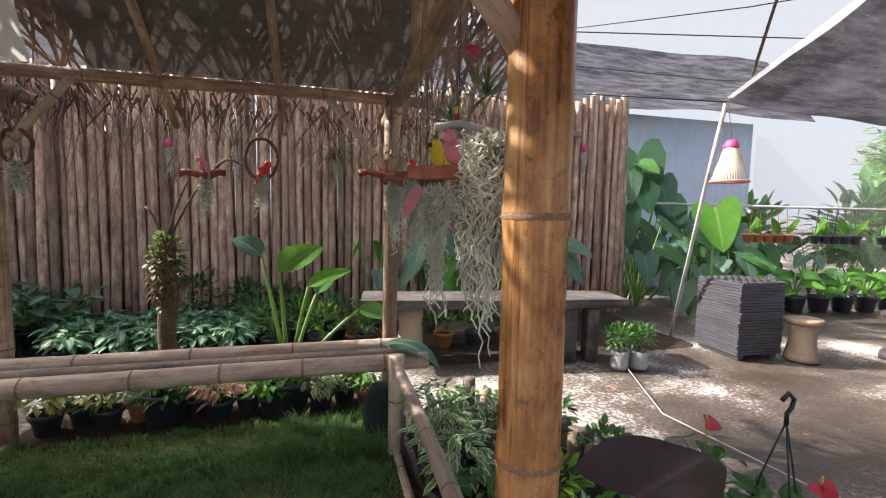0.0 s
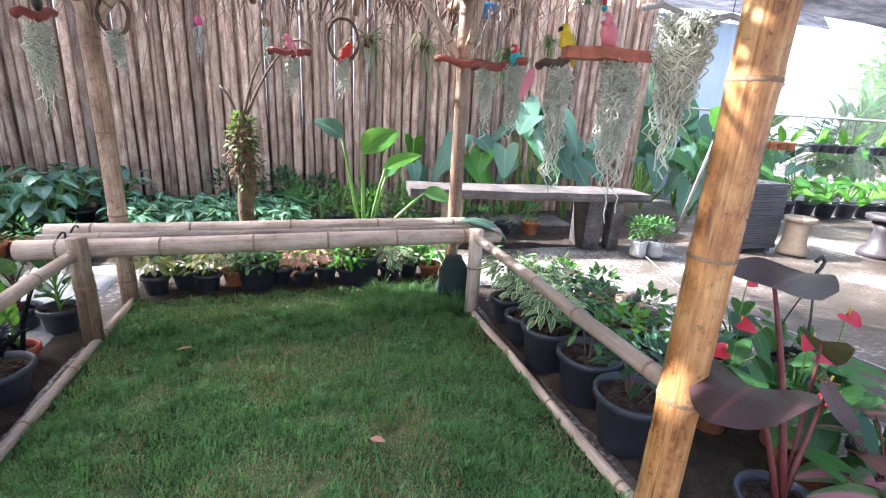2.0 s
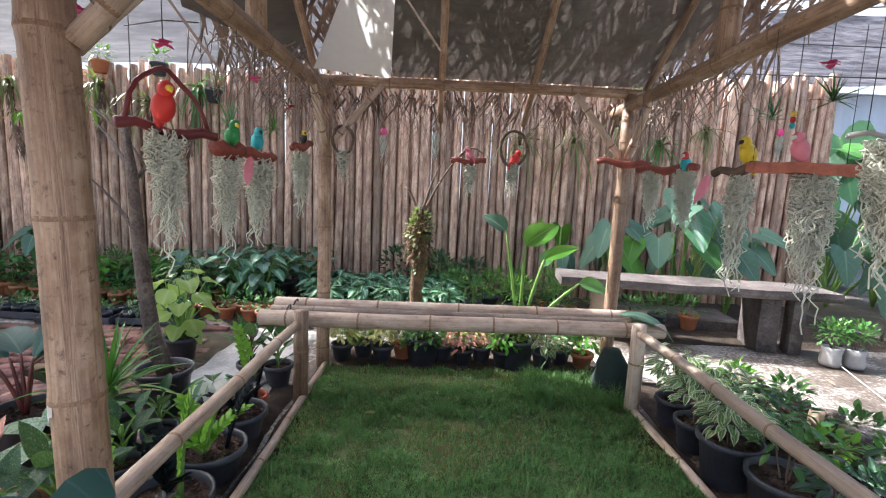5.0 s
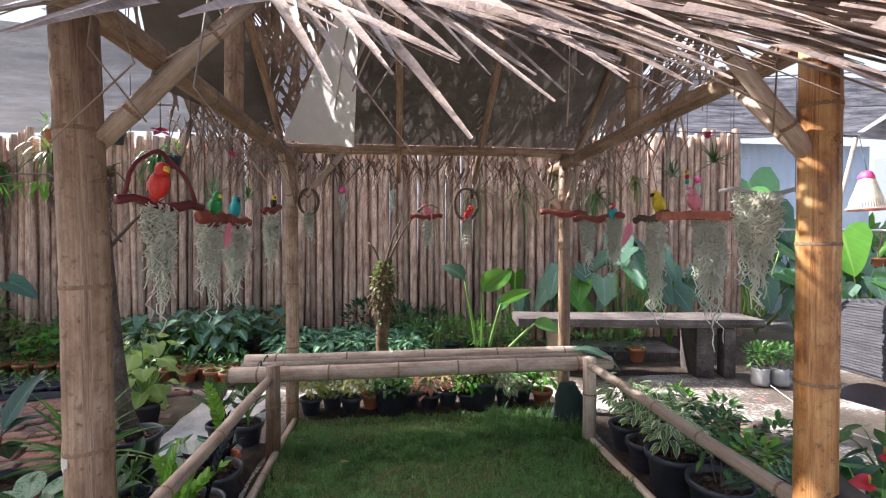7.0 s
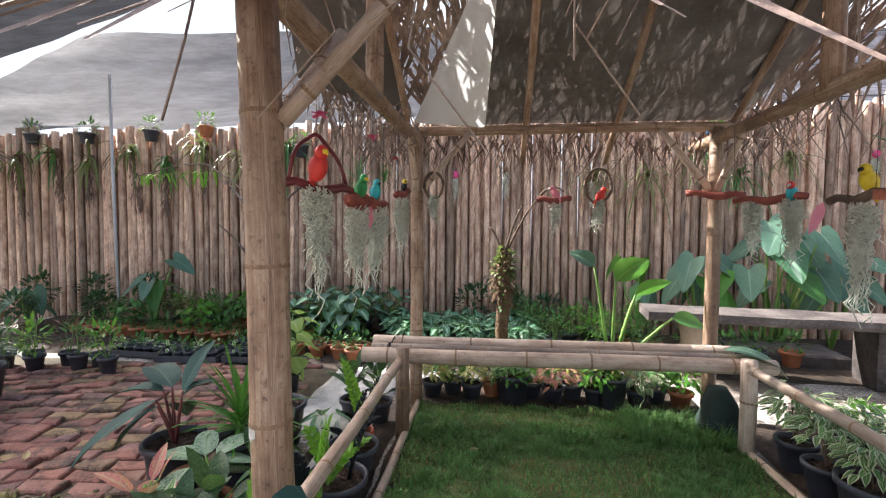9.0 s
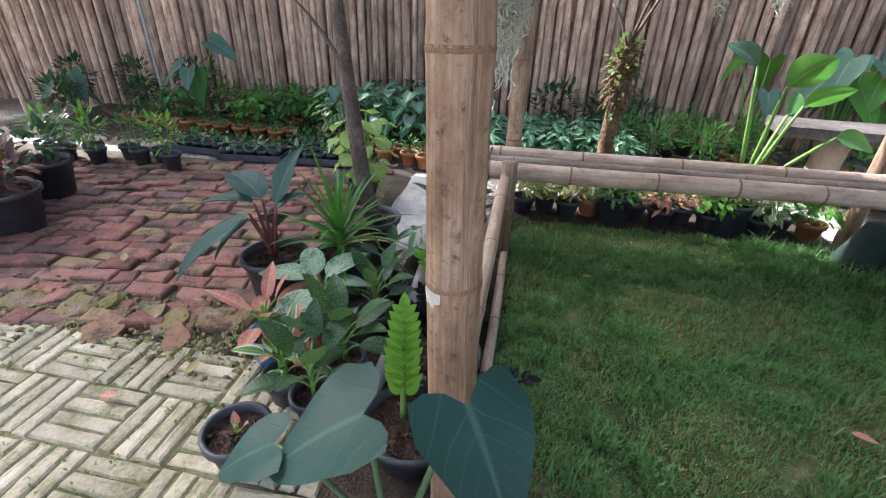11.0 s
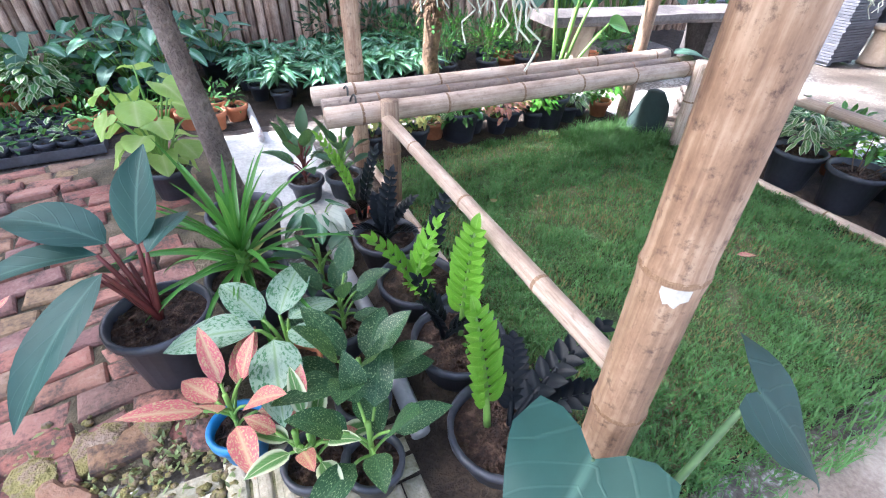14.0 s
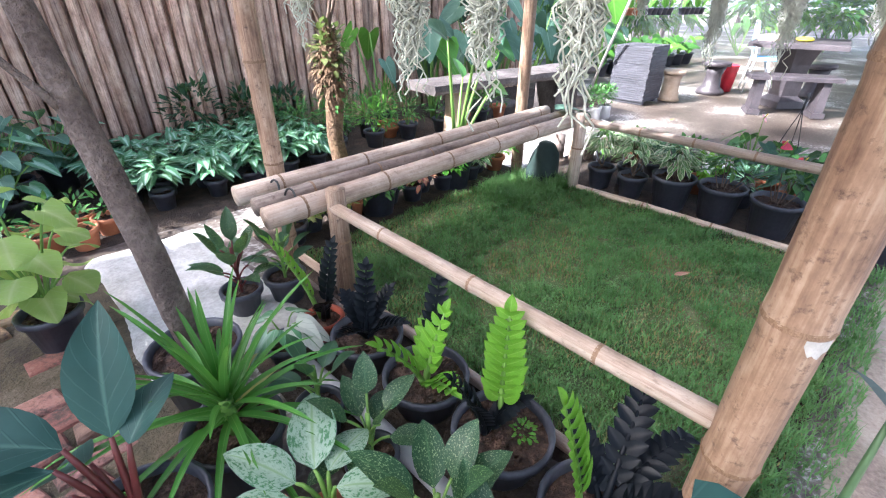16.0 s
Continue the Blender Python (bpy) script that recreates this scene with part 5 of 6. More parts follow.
for k, x in enumerate((2.83, 2.99)):
    b = thing("bagged_shrub", "small rounded green shrub in a grey nursery bag", "shrub", (x, 3.42 - 0.03 * k, 0), 40 * k, "two bagged shrubs")
    part("bag", Shape().lathe([(0.065, 0), (0.072, 0.03), (0.066, 0.09), (0.075, 0.15), (0.066, 0.152), (0.062, 0.13)], 14, wobble=0.06), PIPE, b)
    part("foliage", bush(300, (0.15, 0.15, 0.13), 0.04, 0.5, "ovate", 320 + k, (0, 0, 0.27), 0.3, 0.2), L_GREEN, b)
    part("stem", twigs(5, 0.14, 0.1, 0.004, k, (0, 0, 0.12)), TWIG, b)
G_ALO = "tall broad-leaved plants by the fence"


def alocasia(at, n, height, size, mats, seed, group=G_ALO, label="clump of broad blue-green leaves on tall stalks", pot_r=0.0, up=0.0):
    b = thing("elephant_ear", label, "plant", at, 0, group)
    z0 = 0.0
    if pot_r:
        pot(b, pot_r, pot_r * 1.7, POT_BLACK)
        z0 = pot_r * 1.5
    r = random.Random(seed)
    for k in range(n):
        a = k * 137.5 + r.uniform(-20, 20)
        h = height * r.uniform(0.55, 1.0)
        sz = size * r.uniform(0.7, 1.1)
        big_leaf(b, (0, 0, z0), Vector((0, 0, h)) + spin(a, 0) * r.uniform(0.15, 0.5) * height * 0.6, spin(a, r.uniform(-70, -10) + up), sz, sz * 0.78, "heart", mats[k % len(mats)], STEM_GREEN, 0.010, 0.5, 0.12, normal=spin(a) * 0.7 + UP * 0.7 + Vector((-0.25, -0.7, 0)), wave=0.12, rows=8, cols=6)
    return b


alocasia((1.55, 4.7, 0), 9, 1.0, 0.36, (L_BLUE, L_BLUE, L_BRIGHT), 1)
alocasia((2.35, 4.75, 0), 11, 1.25, 0.40, (L_BLUE, L_BLUE, L_GREEN), 2)
alocasia((2.9, 4.85, 0), 8, 1.0, 0.34, (L_BLUE,), 3)
alocasia((1.0, 4.9, 0), 4, 0.95, 0.3, (L_BLUE, L_BRIGHT), 4)
b = alocasia((2.2, 4.72, 0), 2, 0.6, 0.3, (L_BLUE,), 8)
for x, y, z, q, m in ((0.07, -0.16, 1.05, 0.38, L_GROUND), (-0.25, -0.12, 0.85, 0.36, L_BLUE), (0.38, -0.1, 0.85, 0.36, L_BLUE), (-0.05, -0.05, 1.32, 0.42, L_BLUE), (-0.5, -0.1, 0.8, 0.32, L_BRIGHT), (0.6, -0.12, 0.72, 0.34, L_BLUE), (0.3, 0.0, 1.15, 0.36, L_BLUE), (-0.75, -0.1, 0.95, 0.34, L_BLUE)):
    big_leaf(b, (0.3 * x, 0, 0), (x, y, z), spin(-95 + 60 * x, -48), q, q * 0.85, "heart", m, STEM_GREEN, 0.011, 0.3, 0.1, normal=Vector((-0.35, -0.75, 0.55)), wave=0.1)
alocasia((-4.6, 4.85, 0), 6, 0.95, 0.3, (L_BLUE, L_GREEN), 5)
alocasia((-6.0, 4.6, 0), 4, 0.5, 0.34, (L_BLUE,), 6)
for k, (x, y, h) in enumerate(((4.75, 6.1, 2.0), (5.4, 6.5, 1.5), (4.6, 5.5, 1.2), (5.3, 5.6, 1.1), (6.1, 6.2, 1.2), (6.7, 6.6, 1.3), (5.9, 5.2, 0.8), (5.0, 5.0, 0.8), (6.9, 5.8, 1.0), (7.6, 6.4, 1.2), (8.4, 6.0, 1.1))):
    alocasia((x, y, 0), 8, h, 0.42 if k else 0.6, (L_DARK, L_BLUE, L_GREEN), 20 + k)
b = alocasia((4.75, 4.45, 0), 1, 0.7, 0.2, (L_GREEN,), 50)
big_leaf(b, (0, 0, 0), (0.0, 0.0, 1.36), spin(-100, -68), 0.52, 0.54, "heart", L_BRIGHT, STEM_GREEN, 0.014, 0.15, 0.1, normal=Vector((-0.6, -0.7, 0.3)), wave=0.05)
b = alocasia((4.85, 6.05, 0), 2, 1.0, 0.4, (L_DARK,), 9, label="huge dark green heart-shaped leaves on tall stalks")
for x, y, z, q, m in ((0.0, -0.1, 2.15, 0.95, L_DARK), (-0.25, -0.2, 1.35, 0.6, L_DARK), (0.5, -0.2, 1.45, 0.6, L_DARK), (0.95, -0.1, 1.25, 0.55, L_BLUE), (-0.1, -0.4, 0.9, 0.5, L_DARK), (0.6, -0.5, 0.95, 0.5, L_GREEN), (1.4, -0.2, 1.1, 0.5, L_DARK), (0.25, -0.3, 1.75, 0.55, L_BLUE)):
    big_leaf(b, (0.3 * x, 0, 0), (x, y, z), spin(-100 + 30 * x, -62), q, q * 0.8, "heart", m, STEM_GREEN, 0.016, 0.25, 0.1, normal=Vector((-0.5, -0.75, 0.4)), wave=0.08)
for k in range(9):
    alocasia((5.9 + 0.36 * k, 5.0 - 0.05 * k, 0), 6, 0.55, 0.26, (L_BRIGHT, L_GREEN), 70 + k, "row of potted broad-leaved plants", "black pot with bright green broad upright leaves", 0.13, 35)

# ---- yard on the far right ----
stack = thing("seed_tray_stack", "tall stack of black plastic seedling trays", "tray stack", (4.24, 3.62, 0), -1)
tray_layer = Shape()
for x, y, sx, sy in ((-0.235, 0, 0.012, 0.48), (0.235, 0, 0.012, 0.48), (0, -0.235, 0.46, 0.012), (0, 0.235, 0.46, 0.012)):
    tray_layer.box((x, y, 0.011), (sx, sy, 0.022))
for i in range(-2, 3):
    tray_layer.box((i * 0.078, 0, 0.016), (0.012, 0.46, 0.012)).box((0, i * 0.078, 0.015), (0.46, 0.012, 0.012))
tray_mesh = tray_layer.mesh("tray", False)
for k in range(25):
    o = part("tray", tray_mesh, TRAY, stack)
    o.matrix_basis = pose(rnd.uniform(-0.006, 0.006), rnd.uniform(-0.006, 0.006), 0.04 + 0.026 * k, 0, 0, rnd.uniform(-1, 1))
part("core", Shape().box((0, 0, 0.35), (0.44, 0.44, 0.62)), TRAY, stack, smooth=False)
for x in (-0.18, 0.18):
    part("foot", Shape().box((x, 0, 0.02), (0.06, 0.44, 0.04)), TRAY, stack, smooth=False)
stool = thing("stump_stool", "pale concrete stool shaped like a tree stump", "stool", (4.62, 3.30, 0))
part("base", Shape().lathe([(0.135, 0), (0.125, 0.04), (0.105, 0.15), (0.10, 0.25), (0.115, 0.33)], 20, wobble=0.03), STUMP, stool)
part("seat", Shape().lathe([(0.12, 0.33), (0.14, 0.335), (0.145, 0.36), (0.135, 0.375)], 20), STUMP, stool)


def stone_stool(at, turn):
    b = thing("stone_stool", "dark stone stool with flared feet", "stool", at, turn, "stone stools")
    part("seat", Shape().lathe([(0.17, 0.37), (0.19, 0.38), (0.19, 0.42), (0.17, 0.43)], 20), STONE, b)
    part("pedestal", Shape().lathe([(0.19, 0), (0.18, 0.05), (0.12, 0.1), (0.10, 0.25), (0.14, 0.37)], 8), STONE, b)


stone_stool((5.55, 3.08, 0), 10)
stone_stool((6.3, 2.0, 0), 40)
table = thing("stone_table", "square dark stone table on a thick pedestal", "table", (5.25, 2.15, 0), 6)
part("top", Shape().box((0, 0, 0.735), (1.05, 0.95, 0.06), bevel=0.015), STONE, table, smooth=False)
part("pedestal", Shape().lathe([(0.26, 0), (0.24, 0.08), (0.16, 0.14), (0.17, 0.5), (0.24, 0.705)], 4), STONE, table, "dark red-brown stone pedestal", smooth=False)
sb = thing("stone_bench", "low dark stone bench with shaped feet", "bench", (4.72, 2.02, 0), -65)
part("seat", Shape().box((0, 0, 0.415), (0.9, 0.30, 0.05), bevel=0.012), STONE, sb, smooth=False)
for x in (-0.32, 0.32):
    part("foot", Shape().box((x, 0, 0.20), (0.09, 0.26, 0.38), taper=0.8, bevel=0.01).box((x, 0, 0.03), (0.13, 0.3, 0.06)), STONE, sb, smooth=False)
chair = thing("folding_chair", "folding chair with pale blue back and white metal frame", "chair", (6.2, 2.75, 0), 20)
WHITE_METAL, BLUE_SEAT = plain("white_metal", (0.7, 0.7, 0.7), 0.4), plain("pale_blue_vinyl", (0.25, 0.5, 0.75), 0.5)
part("frame", Shape().tube([(-0.2, 0.1, 0), (-0.2, 0.05, 0.45), (-0.2, 0.12, 0.85), (-0.14, 0.13, 0.92), (0.14, 0.13, 0.92), (0.2, 0.12, 0.85), (0.2, 0.05, 0.45), (0.2, 0.1, 0)], 0.014, 8), WHITE_METAL, chair)
part("seat", Shape().box((0, -0.12, 0.45), (0.4, 0.38, 0.04), bevel=0.01), BLUE_SEAT, chair, smooth=False)
part("backrest", Shape().box((0, 0.11, 0.72), (0.34, 0.025, 0.3), bevel=0.008), BLUE_SEAT, chair, smooth=False)
for x in (-0.17, 0.17):
    part("leg", Shape().tube([(x, -0.28, 0), (x, -0.1, 0.45)], 0.013, 8), WHITE_METAL, chair)
single("yellow_cloth", Shape().ball((0, 0, 0.02), (0.14, 0.09, 0.025)), plain("yellow_cloth", (0.75, 0.6, 0.03), 0.7), "yellow cloth lying on the stone table", "cloth", (5.1, 2.1, 0.765), 20)
single("paper_parcel", Shape().box((0, 0, 0.03), (0.3, 0.2, 0.06), bevel=0.015), plain("pale_paper", (0.7, 0.55, 0.5), 0.7), "pale pinkish parcel lying on the stone table", "parcel", (5.05, 2.4, 0.765), -15, smooth=False)
single("red_bin", Shape().lathe([(0.1, 0), (0.13, 0.35), (0.14, 0.36), (0.13, 0.36), (0.12, 0.3)], 16), plain("red_plastic", (0.5, 0.03, 0.05), 0.4), "small red and white plastic bin beside the chair", "bin", (5.9, 3.0, 0))
pole = thing("net_pole", "leaning white metal pole with a rusty foot", "pole", (3.97, 4.15, 0))
part("shaft", Shape().tube([(0, 0, 0), (-0.30, -0.65, 1.6), (-0.40, -0.88, 2.16)], 0.017, 10), METAL, pole)
lantern = thing("hanging_lantern", "cream tasselled lantern with a pink top hanging on a wire", "lantern", (3.42, 3.05, 1.52))
CREAM = plain("cream_fabric", (0.8, 0.72, 0.55), 0.8)
s = Shape()
for k in range(44):
    a = 360 * k / 44
    s.leaf(spin(a) * 0.045 + UP * 0.25, spin(a, -72), spin(a), 0.27, 0.024, "strip", 0.1, 0.2, 4, 2)
part("skirt", s, CREAM, lantern, "cream and yellow strip skirt")
part("cap", Shape().lathe([(0.05, 0.24), (0.055, 0.26), (0.035, 0.30), (0.015, 0.31)], 14, wobble=0.1), F_PINK, lantern, "pink frilled cap")
part("hem", Shape().tube([(0.125 * math.cos(a), 0.125 * math.sin(a), 0.0) for a in np.linspace(0, 6.28, 24)], 0.010, 6), plain("pink_hem", (0.7, 0.3, 0.25), 0.7), lantern)
part("wire", Shape().tube([(0, 0, 0.3), (0.13, 0.18, 0.64)], 0.003, 5), WIRE, lantern)
rack = thing("hanging_rail", "long dark pipe rail with wire hooks", "rail", (0, 0, 0))
part("pipe", Shape().tube([(4.6, 5.2, 1.42), (9.8, 3.4, 1.35)], 0.016, 8), PIPE, rack)
for k in range(16):
    x = 6.0 + 0.22 * k
    y = 5.2 - (x - 4.6) * 1.8 / 5.2
    part("hook", Shape().tube([(x, y, 1.43), (x + 0.015, y, 1.39), (x, y, 1.30)], 0.004, 5), WIRE, rack)
for k in range(3):
    x = 5.9 + 0.75 * k
    y = 5.2 - (x - 4.6) * 1.8 / 5.2
    b = thing("hanging_planter", "row of small orange pots hanging in a wire rack" if k == 0 else "row of small dark pots hanging in a wire rack", "planter", (x, y, 0.95), -19, "hanging planters")
    for q in range(5):
        pot(b, 0.06, 0.11, POT_TERRA if k == 0 else POT_BLACK, at=(-0.24 + 0.12 * q, 0, 0))
        part("wire", Shape().tube([(-0.24 + 0.12 * q, 0, 0.1), (-0.2 + 0.1 * q, 0, 0.45)], 0.004, 5), POT_TERRA if k == 0 else WIRE, b)
        part("leaf", Shape().leaf((-0.24 + 0.12 * q, 0, 0.1), spin(70 * q, 60), UP, 0.28, 0.11, "ovate", 0.4, 0.2, 6, 4), L_BRIGHT, b)
lamp2 = thing("yellow_lantern", "small yellow and white paper lantern hanging from the rail", "lantern", (7.0, 4.0, 1.25))
part("shade", Shape().lathe([(0.09, 0), (0.085, 0.15), (0.06, 0.3), (0.02, 0.32)], 16), F_YELLOW, lamp2)
part("cap", Shape().lathe([(0.03, 0.32), (0.03, 0.4), (0.01, 0.42)], 10), WHITE_METAL, lamp2)
hook = thing("pot_hanger", "dark plastic plant hanger with three wires and a hook", "plant hanger", (2.09, 1.5, 0.0))
part("hook", Shape().tube([(0.0, 0, 0.52), (0.0, 0, 0.56), (0.02, 0.0, 0.58), (0.028, 0, 0.61), (0.0, 0, 0.635), (-0.028, 0, 0.61)], 0.008, 8), WIRE, hook)
for a in (0, 120, 240):
    part("wire", Shape().tube([(0, 0, 0.53), spin(a) * 0.05 + UP * 0.35, spin(a) * 0.10 + UP * 0.14], 0.0035, 5), WIRE, hook)
pot(hook, 0.11, 0.14, POT_BLACK)
part("foliage", bush(60, (0.12, 0.12, 0.08), 0.08, 0.5, "ovate", 402, (0, 0, 0.18)), L_GREEN, hook)
hose = single("cable", Shape().tube([(2.9, 3.45, 0.02), (2.55, 2.6, 0.015), (2.7, 1.6, 0.02), (2.9, 0.4, 0.015)], 0.0045, 6), PIPE, "thin pale cable lying across the concrete", "cable")

# ---- right side of the lawn: pots, logs, dark taro and anthurium ----
G_RIGHT = "black pots beside the lawn with variegated plants"
for k, (x, y, r) in enumerate(((1.02, 1.32, 0.13), (1.04, 1.61, 0.13), (1.0, 1.88, 0.125), (1.0, 2.14, 0.09), (1.02, 2.38, 0.09), (1.18, 2.25, 0.08), (1.2, 2.0, 0.08))):
    b = potted("variegated_plant", "black pot with white-edged green leaves" if k > 1 else "black pot with dark green leafy stems", (x, y, 0), r, 0.22 if r > 0.1 else 0.16, POT_BLACK, G_RIGHT)
    part("stem", twigs(6, 0.2, 0.15, 0.005, k, (0, 0, 0.15)), TWIG, b)
    part("foliage", bush((60, 70, 150, 140, 170, 120, 90)[k], (0.16, 0.15, 0.13), 0.075, 0.40, "ovate", 340 + k, (0, 0, 0.33 if k > 1 else 0.36), 0.5, flat=True), (L_DARK, L_GREEN, L_WHITE, L_WHITE, L_WHITE, L_WHITE, L_DARK)[k], b)
for k in range(11):
    f = k / 10
    x, y = 1.38 + 0.34 * math.sin(2.2 * f), 2.95 - 1.0 * f
    lg = thing("edging_log", "short upright cut log used as bed edging", "log", (x, y, 0), 33 * k, "log edging of the bed")
    part("log", Shape().lathe([(0.042, 0), (0.043, 0.1), (0.040, 0.16 + 0.06 * rnd.random())], 10, wobble=0.05), STUMP if k % 2 else TRUNK, lg)
for k, (x, y, m) in enumerate(((1.55, 2.62, POT_BLACK), (1.72, 2.45, POT_TERRA), (1.5, 2.2, POT_BLACK), (1.4, 1.85, POT_TERRA), (1.75, 2.05, POT_BLACK), (1.35, 1.55, POT_BLACK), (1.62, 1.75, POT_BLACK))):
    b = potted("bedding_pot", "small pot with bushy bright green leaves", (x, y, 0), 0.075, 0.12, m, "small pots in the side bed")
    part("foliage", bush(80, (0.12, 0.12, 0.10), 0.06, 0.5, "ovate", 360 + k, (0, 0, 0.19)), (L_BRIGHT, L_GREEN, L_AGLAO, L_LIME, L_GREEN, L_GROUND, L_BRIGHT)[k], b)
for k, (x, y, h) in enumerate(((1.60, 1.16, 0.45), (1.86, 1.22, 0.50), (1.68, 1.48, 0.36), (1.93, 1.68, 0.46), (1.46, 1.0, 0.40), (1.75, 0.95, 0.42), (1.42, 1.32, 0.34))):
    b = potted("anthurium", "terracotta pot with glossy leaves and a red waxy flower" if k % 2 == 0 else "black pot with glossy leaves and a red waxy flower", (x, y, 0), 0.08, 0.13, POT_TERRA if k % 2 == 0 else POT_BLACK, "red-flowered anthuriums")
    ar = random.Random(500 + k)
    for q in range(9):
        a = q * 137.5 + 40 * k
        big_leaf(b, (0, 0, 0.11), Vector((0, 0, ar.uniform(0.20, 0.34))) + spin(a) * ar.uniform(0.06, 0.14), spin(a, ar.uniform(-45, -5)), 0.15, 0.12, "heart", L_GREEN if q % 3 else L_DARK, STEM_GREEN, 0.004, 0.5, 0.15, rows=6, cols=4)
    for q in range(2 if k in (0, 4) else 1):
        a = 200 + 50 * k + q * 120
        j = Vector((0.06 * q, 0, h - 0.06 * q))
        big_leaf(b, (0, 0, 0.11), j, spin(a, -15), 0.07, 0.07, "heart", F_RED, STEM_GREEN, 0.003, 0.3, 0.12, normal=Vector((-0.6, -0.5, 0.6)), rows=6, cols=4)
        part("spadix", Shape().tube([j, j + Vector((-0.025, -0.02, 0.04))], [0.005, 0.003], 6), F_YELLOW, b)
for k, (x, y) in enumerate(((1.50, 0.80), (1.30, 0.66), (1.90, 0.85))):
    b = potted("pink_caladium", "black pot with pink and green heart-shaped leaves", (x, y, 0), 0.08, 0.13, POT_BLACK, "pink-leaved pots beside the anthuriums")
    ar = random.Random(530 + k)
    for q in range(13):
        a = q * 137.5
        big_leaf(b, (0, 0, 0.11), Vector((0, 0, ar.uniform(0.20, 0.36))) + spin(a) * ar.uniform(0.05, 0.16), spin(a, ar.uniform(-30, 10)), 0.13, 0.11, "heart", (L_CALADIUM, L_CALADIUM, L_GREEN, L_MAROON)[q % 4], STEM_RED, 0.0035, 0.5, 0.12, rows=6, cols=4)
b = potted("dark_taro", "black pot with large near-black purple heart-shaped leaves", (1.12, 0.83, 0), 0.11, 0.19, POT_BLACK)
big_leaf(b, (0, 0, 0.16), (-0.10, 0.11, 0.77), spin(20, 3), 0.26, 0.25, "heart", L_PURPLE, STEM_RED, 0.008, 0.15, 0.3, wave=0.14)
big_leaf(b, (-0.02, 0, 0.16), (-0.16, 0.06, 0.53), spin(200, 4), 0.24, 0.30, "heart", L_PURPLE, STEM_RED, 0.007, 0.2, 0.08, wave=0.22)
big_leaf(b, (0.02, 0.02, 0.16), (0.22, 0.10, 0.44), spin(-60, -50), 0.22, 0.2, "heart", L_PURPLE, STEM_RED, 0.007, 0.4, 0.1, wave=0.15)
big_leaf(b, (0.02, 0.02, 0.16), (0.34, 0.22, 0.52), spin(10, -30), 0.2, 0.16, "heart", L_MAROON, STEM_RED, 0.006, 0.4, 0.1, wave=0.15)
bag = Shape().lathe([(0.10, 0), (0.12, 0.03), (0.115, 0.10), (0.10, 0.17), (0.09, 0.22), (0.06, 0.28), (0.05, 0.30)], 18, wobble=0.14)
single("fabric_bag", bag, plain("dark_green_fabric", (0.012, 0.028, 0.024), 0.8), "crumpled dark green fabric bag beside the bamboo post", "bag", (0.80, 2.72, 0))
single("cut_leaf", Shape().leaf((0, 0, 0), spin(-20, 12), UP, 0.36, 0.22, "ovate", 1.5, 0.1, 8, 6, 0.1), L_BLUE, "broad blue-green leaf drooping over the bench end", "leaf", (0.80, 2.68, 0.535))

# ---- hanging ornaments ----
def moss(parent, at, n, length, spread, seed, curl=0.017):
    """A beard of grey air-plant threads."""
    r = random.Random(seed)
    s = Shape()
    for k in range(n):
        a, q = r.uniform(0, 6.28), spread * math.sqrt(r.random())
        c = Vector((math.cos(a) * q, math.sin(a) * q, r.uniform(-0.25, 0.02) * length))
        ln = length * r.uniform(0.25, 0.9) * (1.2 - 0.8 * q / spread)
        drift = Vector((r.uniform(-0.03, 0.03), r.uniform(-0.03, 0.03), 0)) - Vector((math.cos(a) * q, math.sin(a) * q, 0)) * 0.8
        m = 13
        pts = [c + drift * (i / m) + Vector((r.uniform(-curl, curl), r.uniform(-curl, curl), -ln * i / m)) * (1.0 if i else 0.0) for i in range(m + 1)]
        s.tube(pts, 0.0026, 3, False)
    o = part("air_moss", s, MOSS_AIR, parent, "pale grey-green air-plant threads")
    o.location = at
    return o


def bird(at, turn, body, head, beak, size=0.1, group="painted bird ornaments"):
    """A small painted wooden bird, one plain mesh."""
    s = Shape()
    k = size
    s.use(0).ball((0, 0, 0.50 * k), (0.42 * k, 0.34 * k, 0.52 * k), Matrix.Rotation(0.5, 3, "Y"))
    s.use(1).ball((0.26 * k, 0, 1.0 * k), (0.28 * k, 0.25 * k, 0.28 * k))
    s.use(2).tube([(0.46 * k, 0, 1.02 * k), (0.62 * k, 0, 0.98 * k), (0.72 * k, 0, 0.85 * k)], [0.11 * k, 0.09 * k, 0.01 * k], 8)
    s.use(0).tube([(-0.25 * k, 0, 0.35 * k), (-0.5 * k, 0, -0.1 * k), (-0.55 * k, 0, -0.45 * k)], [0.2 * k, 0.14 * k, 0.06 * k], 8)
    names = {id(v): n for n, v in PAINT.items()}
    label = "painted wooden bird, %s, with a %s head, on a perch" % (names[id(body)], names[id(head)])
    return single("bird_ornament", s, [body, head, beak], label, "ornament", at, turn, group)


PAINT = {n: plain("paint_" + n, c, 0.45, 0.12) for n, c in (("red", (0.65, 0.04, 0.03)), ("yellow", (0.8, 0.6, 0.03)), ("green", (0.03, 0.30, 0.08)), ("teal", (0.03, 0.42, 0.48)), ("pink", (0.75, 0.25, 0.32)), ("black", (0.02, 0.02, 0.02)), ("white", (0.75, 0.75, 0.72)))}
P = PAINT


